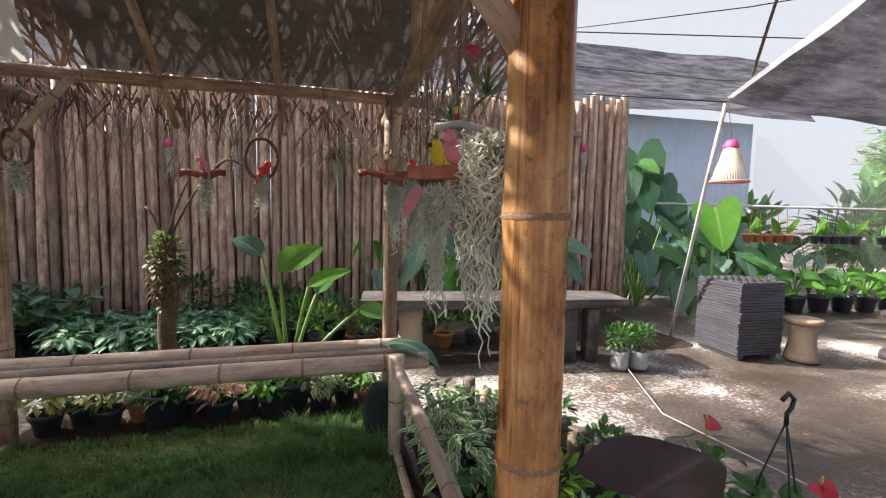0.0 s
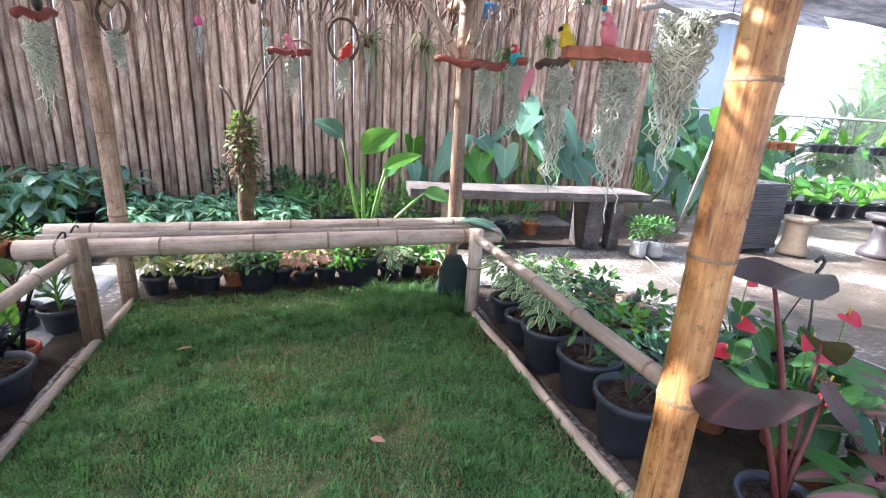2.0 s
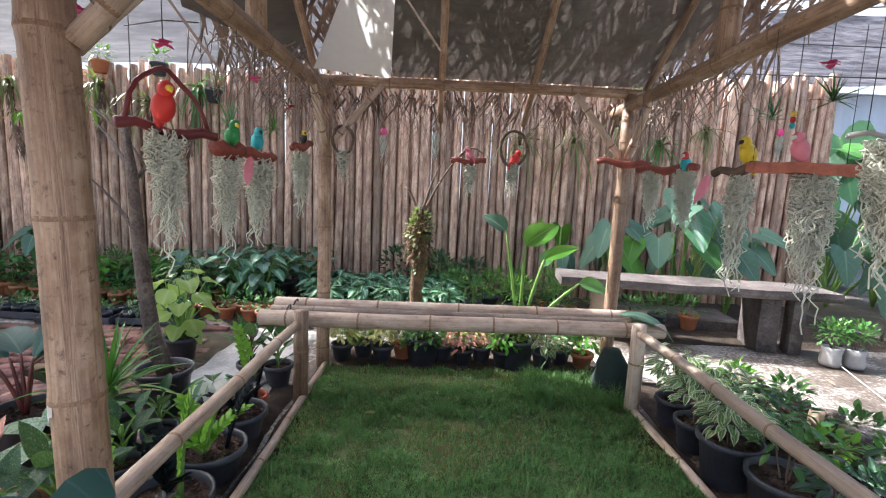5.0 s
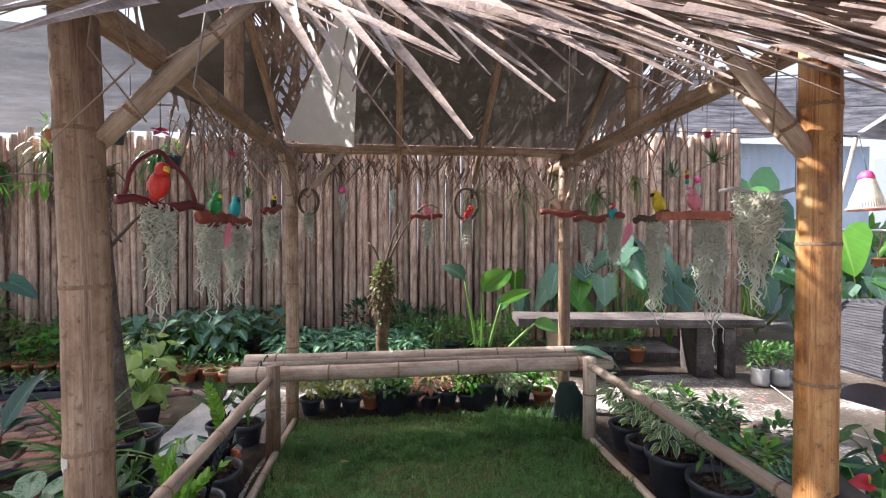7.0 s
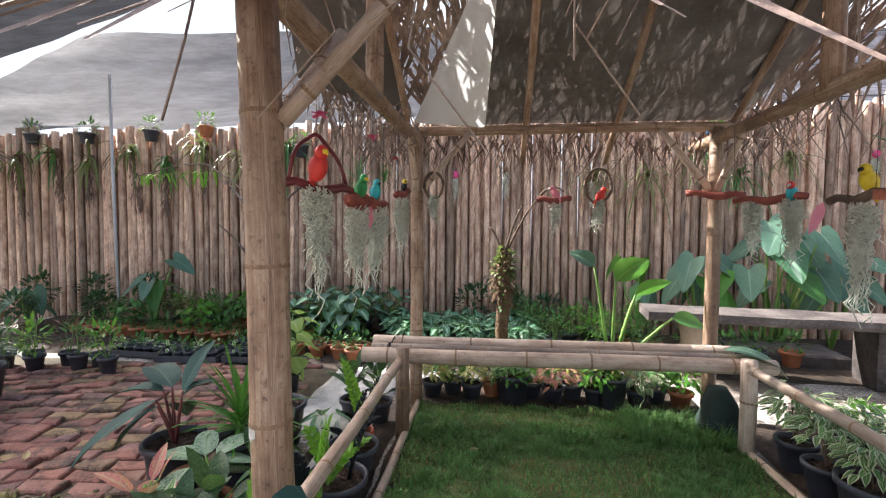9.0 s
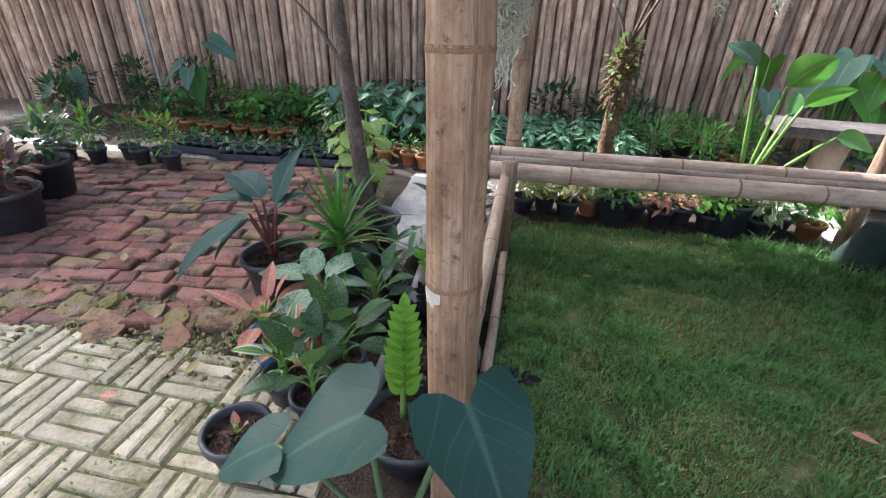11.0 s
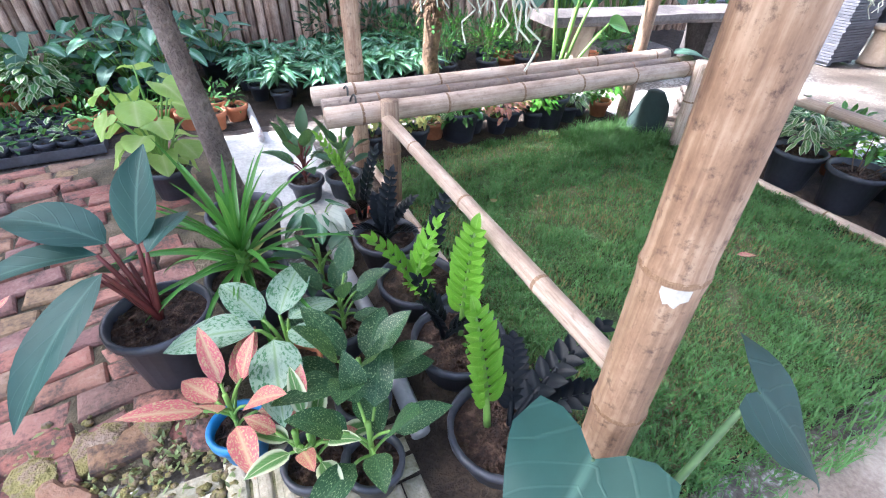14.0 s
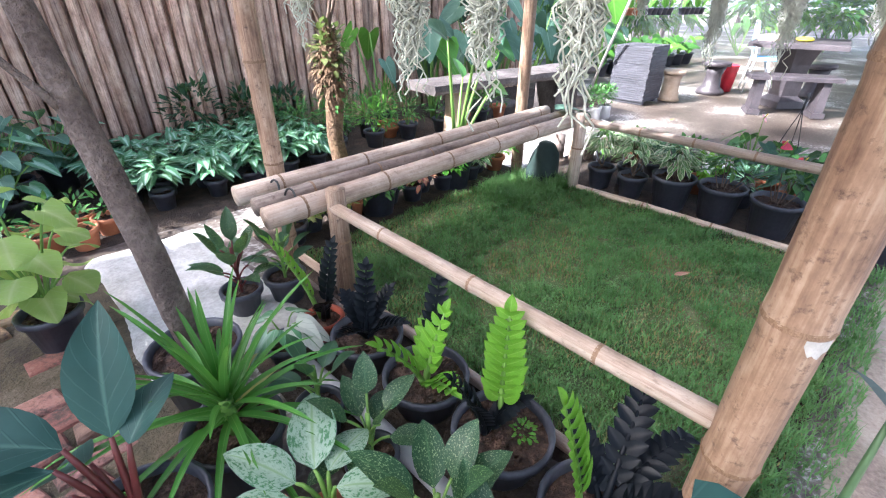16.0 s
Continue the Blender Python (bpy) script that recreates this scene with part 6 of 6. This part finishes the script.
def perch(a, b, r, mat, label, wire_to, rough=0.15, name="hanging_perch"):
    t = thing(name, label, "ornament", a, 0, "hanging perches")
    d = Vector(b) - Vector(a)
    pts = [d * f + Vector((0, 0, 0.012 * math.sin(9 * f))) for f in np.linspace(0, 1, 7)]
    part("stick", Shape().tube(pts, [r * (1 + rough * math.sin(5 * i)) for i in range(7)], 9), mat, t)
    for f in (0.15, 0.85):
        part("wire", Shape().tube([d * f, d * f + UP * (wire_to - (Vector(a) + d * f).z)], 0.0011, 4), WIRE, t)
    return t


DARK_RED = plain("dark_red_lacquer", (0.16, 0.025, 0.03), 0.35)
t = perch((-1.25, 1.35, 1.385), (-1.10, 1.62, 1.375), 0.017, DARK_RED, "dark red stick perch with an arched handle and hanging moss", 1.80)
part("arch", Shape().tube([(0.01 + 0.13 * f, 0.02 + 0.23 * f, 0.175 * math.sin(math.pi * f ** 0.8) ** 0.75 + 0.006 * math.sin(17 * f)) for f in np.linspace(0, 1, 15)], 0.0075, 8), DARK_RED, t)
moss(t, (0.08, 0.10, -0.01), 170, 0.42, 0.055, 1)
bird((-1.155, 1.42, 1.395), -40, P["red"], P["red"], P["yellow"], 0.095)
t = perch((-1.12, 1.66, 1.345), (-1.10, 1.82, 1.345), 0.03, RED_WOOD, "short red painted log perch with hanging moss", 1.80)
moss(t, (0.01, 0.06, -0.02), 130, 0.36, 0.05, 2)
bird((-1.10, 1.74, 1.36), -40, P["green"], P["green"], P["yellow"], 0.075)
t = perch((-1.11, 1.88, 1.35), (-1.08, 2.10, 1.34), 0.022, RED_WOOD, "red painted stick perch with hanging moss", 1.80)
moss(t, (0.01, 0.10, -0.02), 150, 0.42, 0.07, 3)
bird((-1.10, 1.97, 1.365), -50, P["teal"], P["teal"], P["black"], 0.075)
part("tail", Shape().leaf((0.0, 0.05, -0.01), spin(-100, -75), spin(-60), 0.13, 0.04, "ovate", 0.1, 0.1, 5, 2), P["pink"], t)
t = perch((-1.10, 2.42, 1.42), (-1.07, 2.66, 1.46), 0.018, RED_WOOD, "crooked red twig perch with bright hanging moss", 1.80)
moss(t, (0.01, 0.12, -0.01), 140, 0.36, 0.05, 4)
bird((-1.08, 2.55, 1.455), -60, P["black"], P["yellow"], P["black"], 0.055)
for x, y, z, q, sd in ((-0.96, 2.99, 1.53, 0.065, 8), (0.15, 3.05, 1.53, 0.085, 9)):
    t = thing("wreath_ring", "dark twig ring hanging under the eave with a tuft of moss", "ornament", (x, y, z), 0, "twig rings")
    part("ring", Shape().tube([(q * math.cos(a), 0.01 * math.sin(5 * a), 1.35 * q * math.sin(a)) for a in np.linspace(0, 6.28, 28)], 0.010, 7), TWIG, t)
    moss(t, (0, 0, -q), 60, 0.25, 0.035, sd)
    part("wire", Shape().tube([(0, 0, 1.3 * q), (0, 0, 1.88 - z)], 0.0011, 4), WIRE, t)
bird((0.165, 3.045, 1.425), 10, P["red"], P["red"], P["yellow"], 0.075)
t = perch((-0.26, 3.02, 1.43), (-0.03, 3.02, 1.435), 0.02, RED_WOOD, "short dark red log perch under the eave with moss", 1.9)
moss(t, (0.13, 0, -0.02), 60, 0.26, 0.035, 11)
bird((-0.14, 3.015, 1.445), 160, P["pink"], P["pink"], P["white"], 0.065)
t = perch((0.69, 3.0, 1.47), (1.0, 2.9, 1.45), 0.022, RED_WOOD, "dark red log perch tied beside the post", 1.85)
t = perch((0.80, 2.62, 1.40), (0.90, 2.20, 1.395), 0.02, RED_WOOD, "red painted stick perch with hanging moss", 1.80)
moss(t, (0.03, -0.12, -0.01), 120, 0.34, 0.05, 12)
moss(t, (0.08, -0.36, -0.01), 120, 0.34, 0.05, 13)
bird((0.88, 2.27, 1.38), 220, P["teal"], P["red"], P["white"], 0.075)
t = perch((0.86, 2.0, 1.36), (0.90, 1.78, 1.38), 0.018, TWIG, "dark twig perch with hanging moss", 1.80)
moss(t, (0.02, -0.15, -0.01), 170, 0.46, 0.05, 14)
bird((0.89, 1.84, 1.39), 200, P["yellow"], P["yellow"], P["black"], 0.085)
part("tail", Shape().leaf((0.0, 0.03, 0.0), spin(200, -60), spin(-90), 0.16, 0.05, "ovate", 0.1, 0.1, 5, 2), P["pink"], t)
plank = thing("bark_plank", "reddish split wood plank hanging with moss beneath", "ornament", (0.88, 1.55, 1.36), -18, "hanging perches")
s = Shape()
for i in range(9):
    x = -0.15 + 0.30 * i / 8
    for y, z in ((-0.045, -0.02), (-0.045, 0.015), (0.045, 0.02), (0.045, -0.015)):
        s.point((x, y + 0.012 * noise.noise((9 * x, y, 1)), z + 0.012 * noise.noise((11 * x, 5 * y, 2))), (x, y))
for i in range(8):
    for k in range(4):
        a, b = 4 * i + k, 4 * i + (k + 1) % 4
        s.f.append((a, a + 4, b + 4, b))
s.f += [(0, 1, 2, 3), (35, 34, 33, 32)]
part("plank", s, plain("split_red_wood", (0.42, 0.14, 0.09), 0.7, 0.5), plank, smooth=False)
moss(plank, (0.03, 0, -0.02), 230, 0.38, 0.05, 15)
moss(plank, (0.07, 0, -0.02), 70, 0.46, 0.03, 16)
for x in (-0.12, 0.12):
    part("wire", Shape().tube([(x, 0, 0), (x, 0, 0.45)], 0.0011, 4), WIRE, plank)
bird((0.85, 1.53, 1.38), 200, P["pink"], P["pink"], P["white"], 0.075)
t = perch((0.72, 1.22, 1.42), (1.05, 1.22, 1.42), 0.008, PIPE, "thin grey rod with a great beard of hanging moss", 1.80)
moss(t, (0.12, -0.02, -0.01), 380, 0.36, 0.075, 17, 0.014)
single("bead_string", Shape().use(0).ball((0, 0, 0.03), (0.009, 0.009, 0.012)).use(1).ball((0, 0, 0.05), (0.010, 0.010, 0.012)).use(2).ball((0, 0, 0.01), (0.009, 0.009, 0.011)).use(3).tube([(0, 0, 0.05), (0, 0, 0.34)], 0.0012, 4), [F_RED, F_YELLOW, P["teal"], WIRE], "string of red, yellow and blue beads", "ornament", (0.88, 1.62, 1.5))
for k, (x, y, z) in enumerate(((-1.15, 1.42, 1.62), (-1.12, 2.0, 1.66), (-1.1, 2.4, 1.62), (0.88, 1.5, 1.68), (-1.3, 1.3, 1.66))):
    t = thing("flower_string", "pink artificial orchid flower hanging on a wire", "ornament", (x, y, z), 50 * k, "pink hanging flowers")
    s = Shape()
    for q in range(7):
        s.leaf((0, 0, 0), spin(51 * q, 20 - 30 * (q % 2)), UP, 0.032, 0.026, "ovate", 0.3, 0.2, 3, 2)
    part("flower", s, F_RED if k == 2 else F_PINK, t)
    part("wire", Shape().tube([(0, 0, 0), (0, 0, 0.2)], 0.0015, 4), WIRE, t)
for k, (x, y, z) in enumerate(((-1.12, 1.78, 1.43), (-1.1, 2.15, 1.47), (0.9, 1.75, 1.55), (0.95, 1.55, 1.58), (1.0, 3.4, 1.75))):
    s = Shape()
    ar = random.Random(k)
    for q in range(34):
        s.leaf((0, 0, 0), spin(ar.uniform(0, 360), ar.uniform(-20, 85)), UP, ar.uniform(0.07, 0.13), 0.007, "strap", 0.6, 0.4, 4, 2)
    single("air_plant", s, L_GREEN if k % 2 else L_GROUND, "spiky grey-green air plant tied to a perch", "air plant", (x, y, z), 0, "air plants")

# things hung on the fence
for k, (x, z, m) in enumerate(((-4.9, 2.32, POT_BLACK), (-4.15, 2.36, POT_TERRA), (-3.5, 2.36, POT_BLACK), (-5.8, 2.3, POT_BLACK), (-2.9, 2.1, POT_BLACK), (1.9, 2.2, POT_BLUE), (-6.6, 2.3, POT_BLACK))):
    b = thing("hanging_pot", "small pot hung on the fence with trailing leaves", "hanging pot", (x, 5.25, z), 0, "pots hung on the fence")
    pot(b, 0.085, 0.14, m)
    part("foliage", bush(50, (0.13, 0.1, 0.12), 0.08, 0.3, "lance", 600 + k, (0, 0, 0.2)), L_GREEN, b)
    part("wire", Shape().tube([(0, 0.09, 0.13), (0.0, 0.14, 0.3)], 0.003, 5), WIRE, b)
for k in range(15):
    x = (-7.9, -7.4, -6.9, -6.3, -5.8, -5.2, -4.7, -4.2, -3.6, -3.1, 1.2, 1.7, 2.2, 2.7, 0.6)[k]
    b = thing("hanging_fern", "dry brown and green staghorn fern hung on the fence", "fern", (x, 5.30, (2.15 if k < 10 else 1.95) + 0.10 * math.sin(3 * k)), 0, "ferns hung on the fence")
    part("base", Shape().ball((0, 0, 0), (0.05, 0.04, 0.07)), FIBRE, b)
    s = Shape()
    ar = random.Random(700 + k)
    for q in range(16):
        s.leaf((0, -0.02, 0.0), Vector((ar.uniform(-0.7, 0.7), ar.uniform(-0.7, -0.1), ar.uniform(-0.6, 0.6))), UP, ar.uniform(0.22, 0.75), 0.034, "strap", 2.4, 0.3, 6, 2, 0.2)
    part("fronds", s, L_OLIVE if k % 3 else L_GREEN, b)
    if k < 10:
        t = Shape()
        sway, ln = ar.uniform(-0.14, 0.1), ar.uniform(0.55, 0.95)
        for q in range(90):
            f = ar.random()
            t.leaf((sway * f + ar.uniform(-0.03, 0.03), ar.uniform(-0.05, 0.02), -0.04 - ln * 0.8 * f), (ar.uniform(-0.5, 0.5) + sway, ar.uniform(-0.4, 0.1), -1), (0, -1, 0), ar.uniform(0.06, 0.16), ar.uniform(0.008, 0.024), "lance", 0.3, 0.3, 3, 2)
        part("dry_fronds", t, DRY_BROWN_SHADED, b, "hanging tail of dead brown fronds")
for k, (x, z) in enumerate(((-1.0, 1.85), (3.6, 2.05), (-0.4, 1.9), (0.6, 1.8))):
    b = thing("moss_tuft", "tuft of pale moss hung on the fence", "ornament", (x, 5.33, z), 0, "moss tufts")
    moss(b, (0, 0, 0), 60, 0.34, 0.04, 800 + k)
    part("bow", Shape().ball((0, 0, 0.03), (0.04, 0.03, 0.045)), F_PINK if k < 2 else FIBRE, b)
vine = thing("dry_vine", "thin dry vine trailing across in front of the fence", "vine", (0, 0, 0))
part("stem", Shape().tube([(-1.95, 2.6, 1.25), (-2.3, 2.9, 1.5), (-2.9, 3.4, 1.75), (-3.5, 3.9, 1.82), (-4.2, 4.2, 1.75)], 0.006, 6), TWIG, vine)
s = Shape()
for k in range(40):
    f = rnd.random()
    p = Vector((-2.6, 3.1, 1.66)).lerp(Vector((-4.2, 4.2, 1.76)), f)
    s.leaf(p, spin(rnd.uniform(0, 360), rnd.uniform(-60, 10)), UP, 0.16, 0.022, "lance", 0.6, 0.2, 4, 2)
part("foliage", s, L_LIME, vine)
single("garden_pole", Shape().tube([(0, 0, 0), (-0.03, 0, 1.3), (-0.05, 0, 2.9)], 0.016, 8), PIPE, "thin grey upright garden pole by the fence", "pole", (-4.72, 4.5, 0))

# greenery at the edge of the yard
for k in range(11):
    b = thing("garden_shrub", "sunlit bright green broad-leaved shrub at the yard's edge", "shrub", (8.6 + 0.75 * k + rnd.uniform(-0.3, 0.3), 6.9 - 0.55 * k + rnd.uniform(-0.4, 0.4), 0), 0, "shrubs at the yard edge")
    h = rnd.uniform(0.75, 1.15)
    part("foliage", bush(260, (0.75, 0.75, h), 0.34, 0.4, "ovate", 960 + k, (0, 0, h + 0.1), 0.6, 0.25, 4), (L_BRIGHT, L_GREEN, L_LIME)[k % 3], b)
    part("stem", twigs(8, h, 0.15, 0.015, k), STEM_GREEN, b)
# far greenery beyond the yard
for k in range(12):
    x, y = 13.5 + 1.6 * (k % 6) + rnd.uniform(-0.4, 0.4), 2.0 + 4.5 * (k // 6) + 1.2 * (k % 6)
    h = 2.2 + 1.8 * rnd.random()
    b = thing("garden_tree", "leafy garden tree beyond the yard in sunlight", "tree", (x, y, 0), 0, "far garden trees")
    part("trunk", Shape().tube([(0, 0, 0), (0.05, 0, h * 0.5), (0, 0.05, h)], [0.09, 0.07, 0.03], 8), TRUNK, b)
    for q in range(4):
        part("limb", Shape().tube(stalk((0, 0, h * 0.5), spin(90 * q + 20, 45) * h * 0.5 + UP * h * 0.5, 0.05), [0.04, 0.035, 0.03, 0.02, 0.015, 0.01], 6), TRUNK, b)
    part("crown", bush(620, (1.5, 1.5, h * 0.6), 0.30, 0.5, "ovate", 900 + k, (0, 0, h * 0.85), 0.4, 0.25), (L_GREEN, L_BRIGHT, L_LIME)[k % 3], b)

# ---- lawn, bricks and pavers ----
lawn_r = random.Random(21)


def blades(count, mat, name, label, x0, x1, y0, y1, hmin, hmax, keep):
    s = Shape()
    for k in range(count):
        x, y = lawn_r.uniform(x0, x1), lawn_r.uniform(y0, y1)
        if not keep(x, y):
            continue
        a, h = lawn_r.uniform(0, 6.28), lawn_r.uniform(hmin, hmax)
        h *= max(0.4, 0.95 + 1.3 * noise.noise((x * 8, y * 8, 3.0)) + 0.7 * noise.noise((x * 31, y * 31, 7.0)))
        lean = lawn_r.uniform(0.1, 0.95)
        d = Vector((math.cos(a), math.sin(a), 0))
        w = Vector((-d.y, d.x, 0)) * lawn_r.uniform(0.0014, 0.0030)
        p = Vector((x, y, 0.008))
        m = p + d * h * lean * 0.4 + UP * h * 0.6
        t = p + d * h * lean + UP * h * (1.0 - 0.35 * lean)
        i = [s.point(q, uv) for q, uv in ((p - w, (-1, 0)), (p + w, (1, 0)), (m + w * 0.8, (1, 0.5)), (m - w * 0.8, (-1, 0.5)), (t, (0, 1)))]
        s.f += [(i[0], i[1], i[2], i[3]), (i[3], i[2], i[4])]
    return single(name, s, mat, label, "grass", kind="stuff")


def bare(x, y):
    return noise.noise((x * 2.6, y * 2.6, 5.0))


blades(120000, GRASS, "lawn_grass", "short green lawn turf with thin patches", -1.04, 0.83, 0.87, 2.98, 0.014, 0.040, lambda x, y: bare(x, y) < 0.06 or lawn_r.random() < 0.38)
blades(26000, GRASS_DRY, "dry_grass", "dry straw-coloured blades in the thin lawn patches", -1.04, 0.83, 0.87, 2.98, 0.012, 0.028, lambda x, y: bare(x, y) > 0.12 or lawn_r.random() < 0.3)
blades(5000, GRASS, "tall_lawn_grass", "longer green grass at the back corner of the lawn", 0.25, 0.8, 2.5, 2.9, 0.05, 0.10, lambda x, y: True)
blades(5000, GRASS, "edge_grass", "green grass spilling over the front edge of the lawn", -1.0, 0.9, 0.76, 0.94, 0.02, 0.06, lambda x, y: lawn_r.random() < 0.6)

brick_r = random.Random(33)


def block_mesh(sx, sy, sz, seed, wob):
    """A worn block with rounded top edges and an uneven outline."""
    r = random.Random(seed)
    s = Shape()
    rings = []
    for z, inset in ((-sz, 0.0), (-0.012, 0.0), (-0.003, 0.006), (0.0, 0.016)):
        hx, hy = sx / 2 - inset, sy / 2 - inset
        ring = []
        for k, (x, y) in enumerate(((-hx, -hy), (0, -hy), (hx, -hy), (hx, hy), (0, hy), (-hx, hy))):
            q = random.Random(seed * 17 + k)
            ring.append(s.point((x + q.uniform(-wob, wob), y + q.uniform(-wob, wob), z + (q.uniform(-wob, wob) * 0.4 if z > -0.02 else 0)), (x, y)))
        rings.append(ring)
    for a, b in zip(rings, rings[1:]):
        for k in range(6):
            s.f.append((a[k], a[(k + 1) % 6], b[(k + 1) % 6], b[k]))
    s.f.append(tuple(rings[-1]))
    return s.mesh("brick", False)


BRICK_SIZES = [(0.20, 0.095), (0.17, 0.10), (0.215, 0.10), (0.145, 0.095), (0.19, 0.105), (0.105, 0.10), (0.18, 0.09), (0.21, 0.095)]
brick_meshes = [block_mesh(a, b, 0.06, 40 + k, 0.009) for k, (a, b) in enumerate(BRICK_SIZES)]
for m in brick_meshes:
    m.materials.append(BRICK)
paving = thing("brick_paving", "worn red brick paving with mossy joints", "paving", (0, 0, 0), 0, "", "structure")
patch("brick_bed", -6.3, -1.75, 1.45, 3.72, 0.004, JOINT_DARK, "dark mossy soil in the joints of the brick paving", "soil", 0.1, 0.006)
spots = []
row, y = 0, 1.56
while y < 3.66:
    x = -6.3 + brick_r.uniform(0, 0.15)
    while x < -1.9:
        q = brick_r.randrange(8)
        spots.append((x + BRICK_SIZES[q][0] / 2, y + 0.03 * math.sin(1.7 * x + 0.4 * row), q))
        x += BRICK_SIZES[q][0] + brick_r.uniform(0.006, 0.02)
    y += 0.108 + brick_r.uniform(-0.004, 0.006)
    row += 1
near = sorted(spots, key=lambda q: (q[0] + 2.3) ** 2 + (q[1] - 2.2) ** 2)
rest = Shape()
for k, (x, y, q) in enumerate(near):
    if y > 2.3 and x > -2.35 and brick_r.random() < 0.5:
        continue
    m = pose(x, y + brick_r.uniform(-0.006, 0.006), 0.022 + brick_r.uniform(-0.014, 0.012), brick_r.uniform(-6, 6), brick_r.uniform(-5, 5), brick_r.choice((0, 180)) + brick_r.uniform(-7, 7))
    m = pose(-2.3, 2.2, 0, 0, 0, 9) @ pose(2.3, -2.2, 0) @ m
    if m.translation.x > -1.98 or m.translation.y > 3.68:
        continue
    if k < 300:
        b = part("brick", brick_meshes[q], BRICK, paving)
        b.matrix_basis = m
    else:
        src = brick_meshes[q]
        o = len(rest.v)
        for v in src.vertices:
            rest.point(m @ v.co, (v.co.x, v.co.y))
        for f in src.polygons:
            rest.f.append(tuple(o + i for i in f.vertices))
far = part("far_bricks", rest, BRICK, paving, smooth=False)
tagged(far, "", "", "", "stuff")

paver_meshes = [block_mesh(0.228, 0.0535, 0.05, 90 + k, 0.0035) for k in range(4)]
for m in paver_meshes:
    m.materials.append(PAVER)
weave = thing("basketweave_paving", "pale mossy paving strips laid in a basket weave", "paving", (0, 0, 0), 0, "", "structure")
patch("paver_bed", -4.3, -1.45, -0.4, 1.47, 0.004, JOINT, "mossy soil in the joints of the pale paving", "soil", 0.1, 0.006)
count = 0
for j in range(8):
    for i in range(12):
        cx, cy = -1.58 - 0.235 * i, 1.33 - 0.235 * j
        for k in range(4):
            if count >= 298:
                break
            o = (k - 1.5) * 0.057
            b = part("paver", paver_meshes[(i + j + k) % 4], PAVER, weave)
            if (i + j) % 2:
                b.matrix_basis = pose(cx + o, cy, 0.014 + brick_r.uniform(-0.004, 0.004), 0, brick_r.uniform(-1, 1), 90 + brick_r.uniform(-1.5, 1.5))
            else:
                b.matrix_basis = pose(cx, cy + o, 0.014 + brick_r.uniform(-0.004, 0.004), 0, brick_r.uniform(-1, 1), brick_r.uniform(-1.5, 1.5))
            count += 1
for k in range(22):
    s = Shape().ball((0, 0, 0.015), (brick_r.uniform(0.055, 0.11), brick_r.uniform(0.045, 0.08), brick_r.uniform(0.03, 0.055)), None, 14, 9)
    s.v = [tuple(Vector(v) * (1 + 0.45 * noise.noise((v[0] * 17 + k, v[1] * 17, v[2] * 17)) + 0.18 * noise.noise((v[0] * 60, v[1] * 60 + k, v[2] * 60)))) for v in s.v]
    s.v = [(x, y, min(z, 0.032 + 0.2 * x)) for x, y, z in s.v]
    single("edging_stone", s, ROCK if k % 3 else BRICK, "rough mossy stone between the brick and the pale paving", "stone", (-1.97 - 0.11 * k + brick_r.uniform(-0.05, 0.05), 1.54 + brick_r.uniform(-0.09, 0.08), 0), brick_r.uniform(0, 180), "mossy edging stones", smooth=False)
for k in range(14):
    single("fallen_leaf", Shape().leaf((0, 0, 0), spin(0, 6), UP, 0.07, 0.035, "ovate", -0.4, 0.3, 5, 4), GRASS_DRY if k % 2 else L_PINK, "dry curled leaf lying on the ground", "leaf",
           ((-2.3, 1.15, 0.03), (-2.1, 1.3, 0.03), (-0.95, 0.8, 0.03), (-0.62, 2.3, 0.05), (0.1, 1.5, 0.05), (2.0, 2.4, 0.01), (2.5, 3.0, 0.01), (-1.9, 2.7, 0.04), (2.3, 1.9, 0.01), (3.4, 2.8, 0.01), (-2.6, 2.3, 0.05), (-2.9, 1.9, 0.05), (3.2, 2.2, 0.01), (-1.5, 2.5, 0.05))[k], 77 * k, "fallen leaves")
weeds = Shape()
wr = random.Random(44)
for k in range(900):
    x, y = -1.9 - 2.2 * wr.random() ** 1.3, 1.52 + wr.gauss(0, 0.09)
    weeds.leaf((x, y, 0.012), spin(wr.uniform(0, 360), wr.uniform(10, 75)), UP, wr.uniform(0.012, 0.035), wr.uniform(0.006, 0.014), "ovate", 0.4, 0.2, 2, 2)
for k in range(2600):
    x, y = wr.uniform(-3.6, -1.6), wr.uniform(0.6, 1.4)
    if noise.noise((x * 4, y * 4, 9.0)) > 0.05:
        weeds.leaf((x, y, 0.008), spin(wr.uniform(0, 360), wr.uniform(10, 75)), UP, wr.uniform(0.01, 0.024), 0.008, "ovate", 0.4, 0.2, 2, 2)
single("small_weeds", weeds, L_WEED, "tiny weeds and moss growing between the pavers", "weeds", kind="stuff")
grit = Shape()
for k in range(900):
    x, y = -1.9 - 2.4 * wr.random() ** 1.3, 1.52 + wr.gauss(0, 0.11)
    q = wr.uniform(0.006, 0.018)
    grit.ball((x, y, 0.012), (q, q * wr.uniform(0.6, 1), q * 0.6), None, 5, 3)
single("gravel", grit, ROCK, "loose grit and small stones between the pavings", "gravel", kind="stuff")
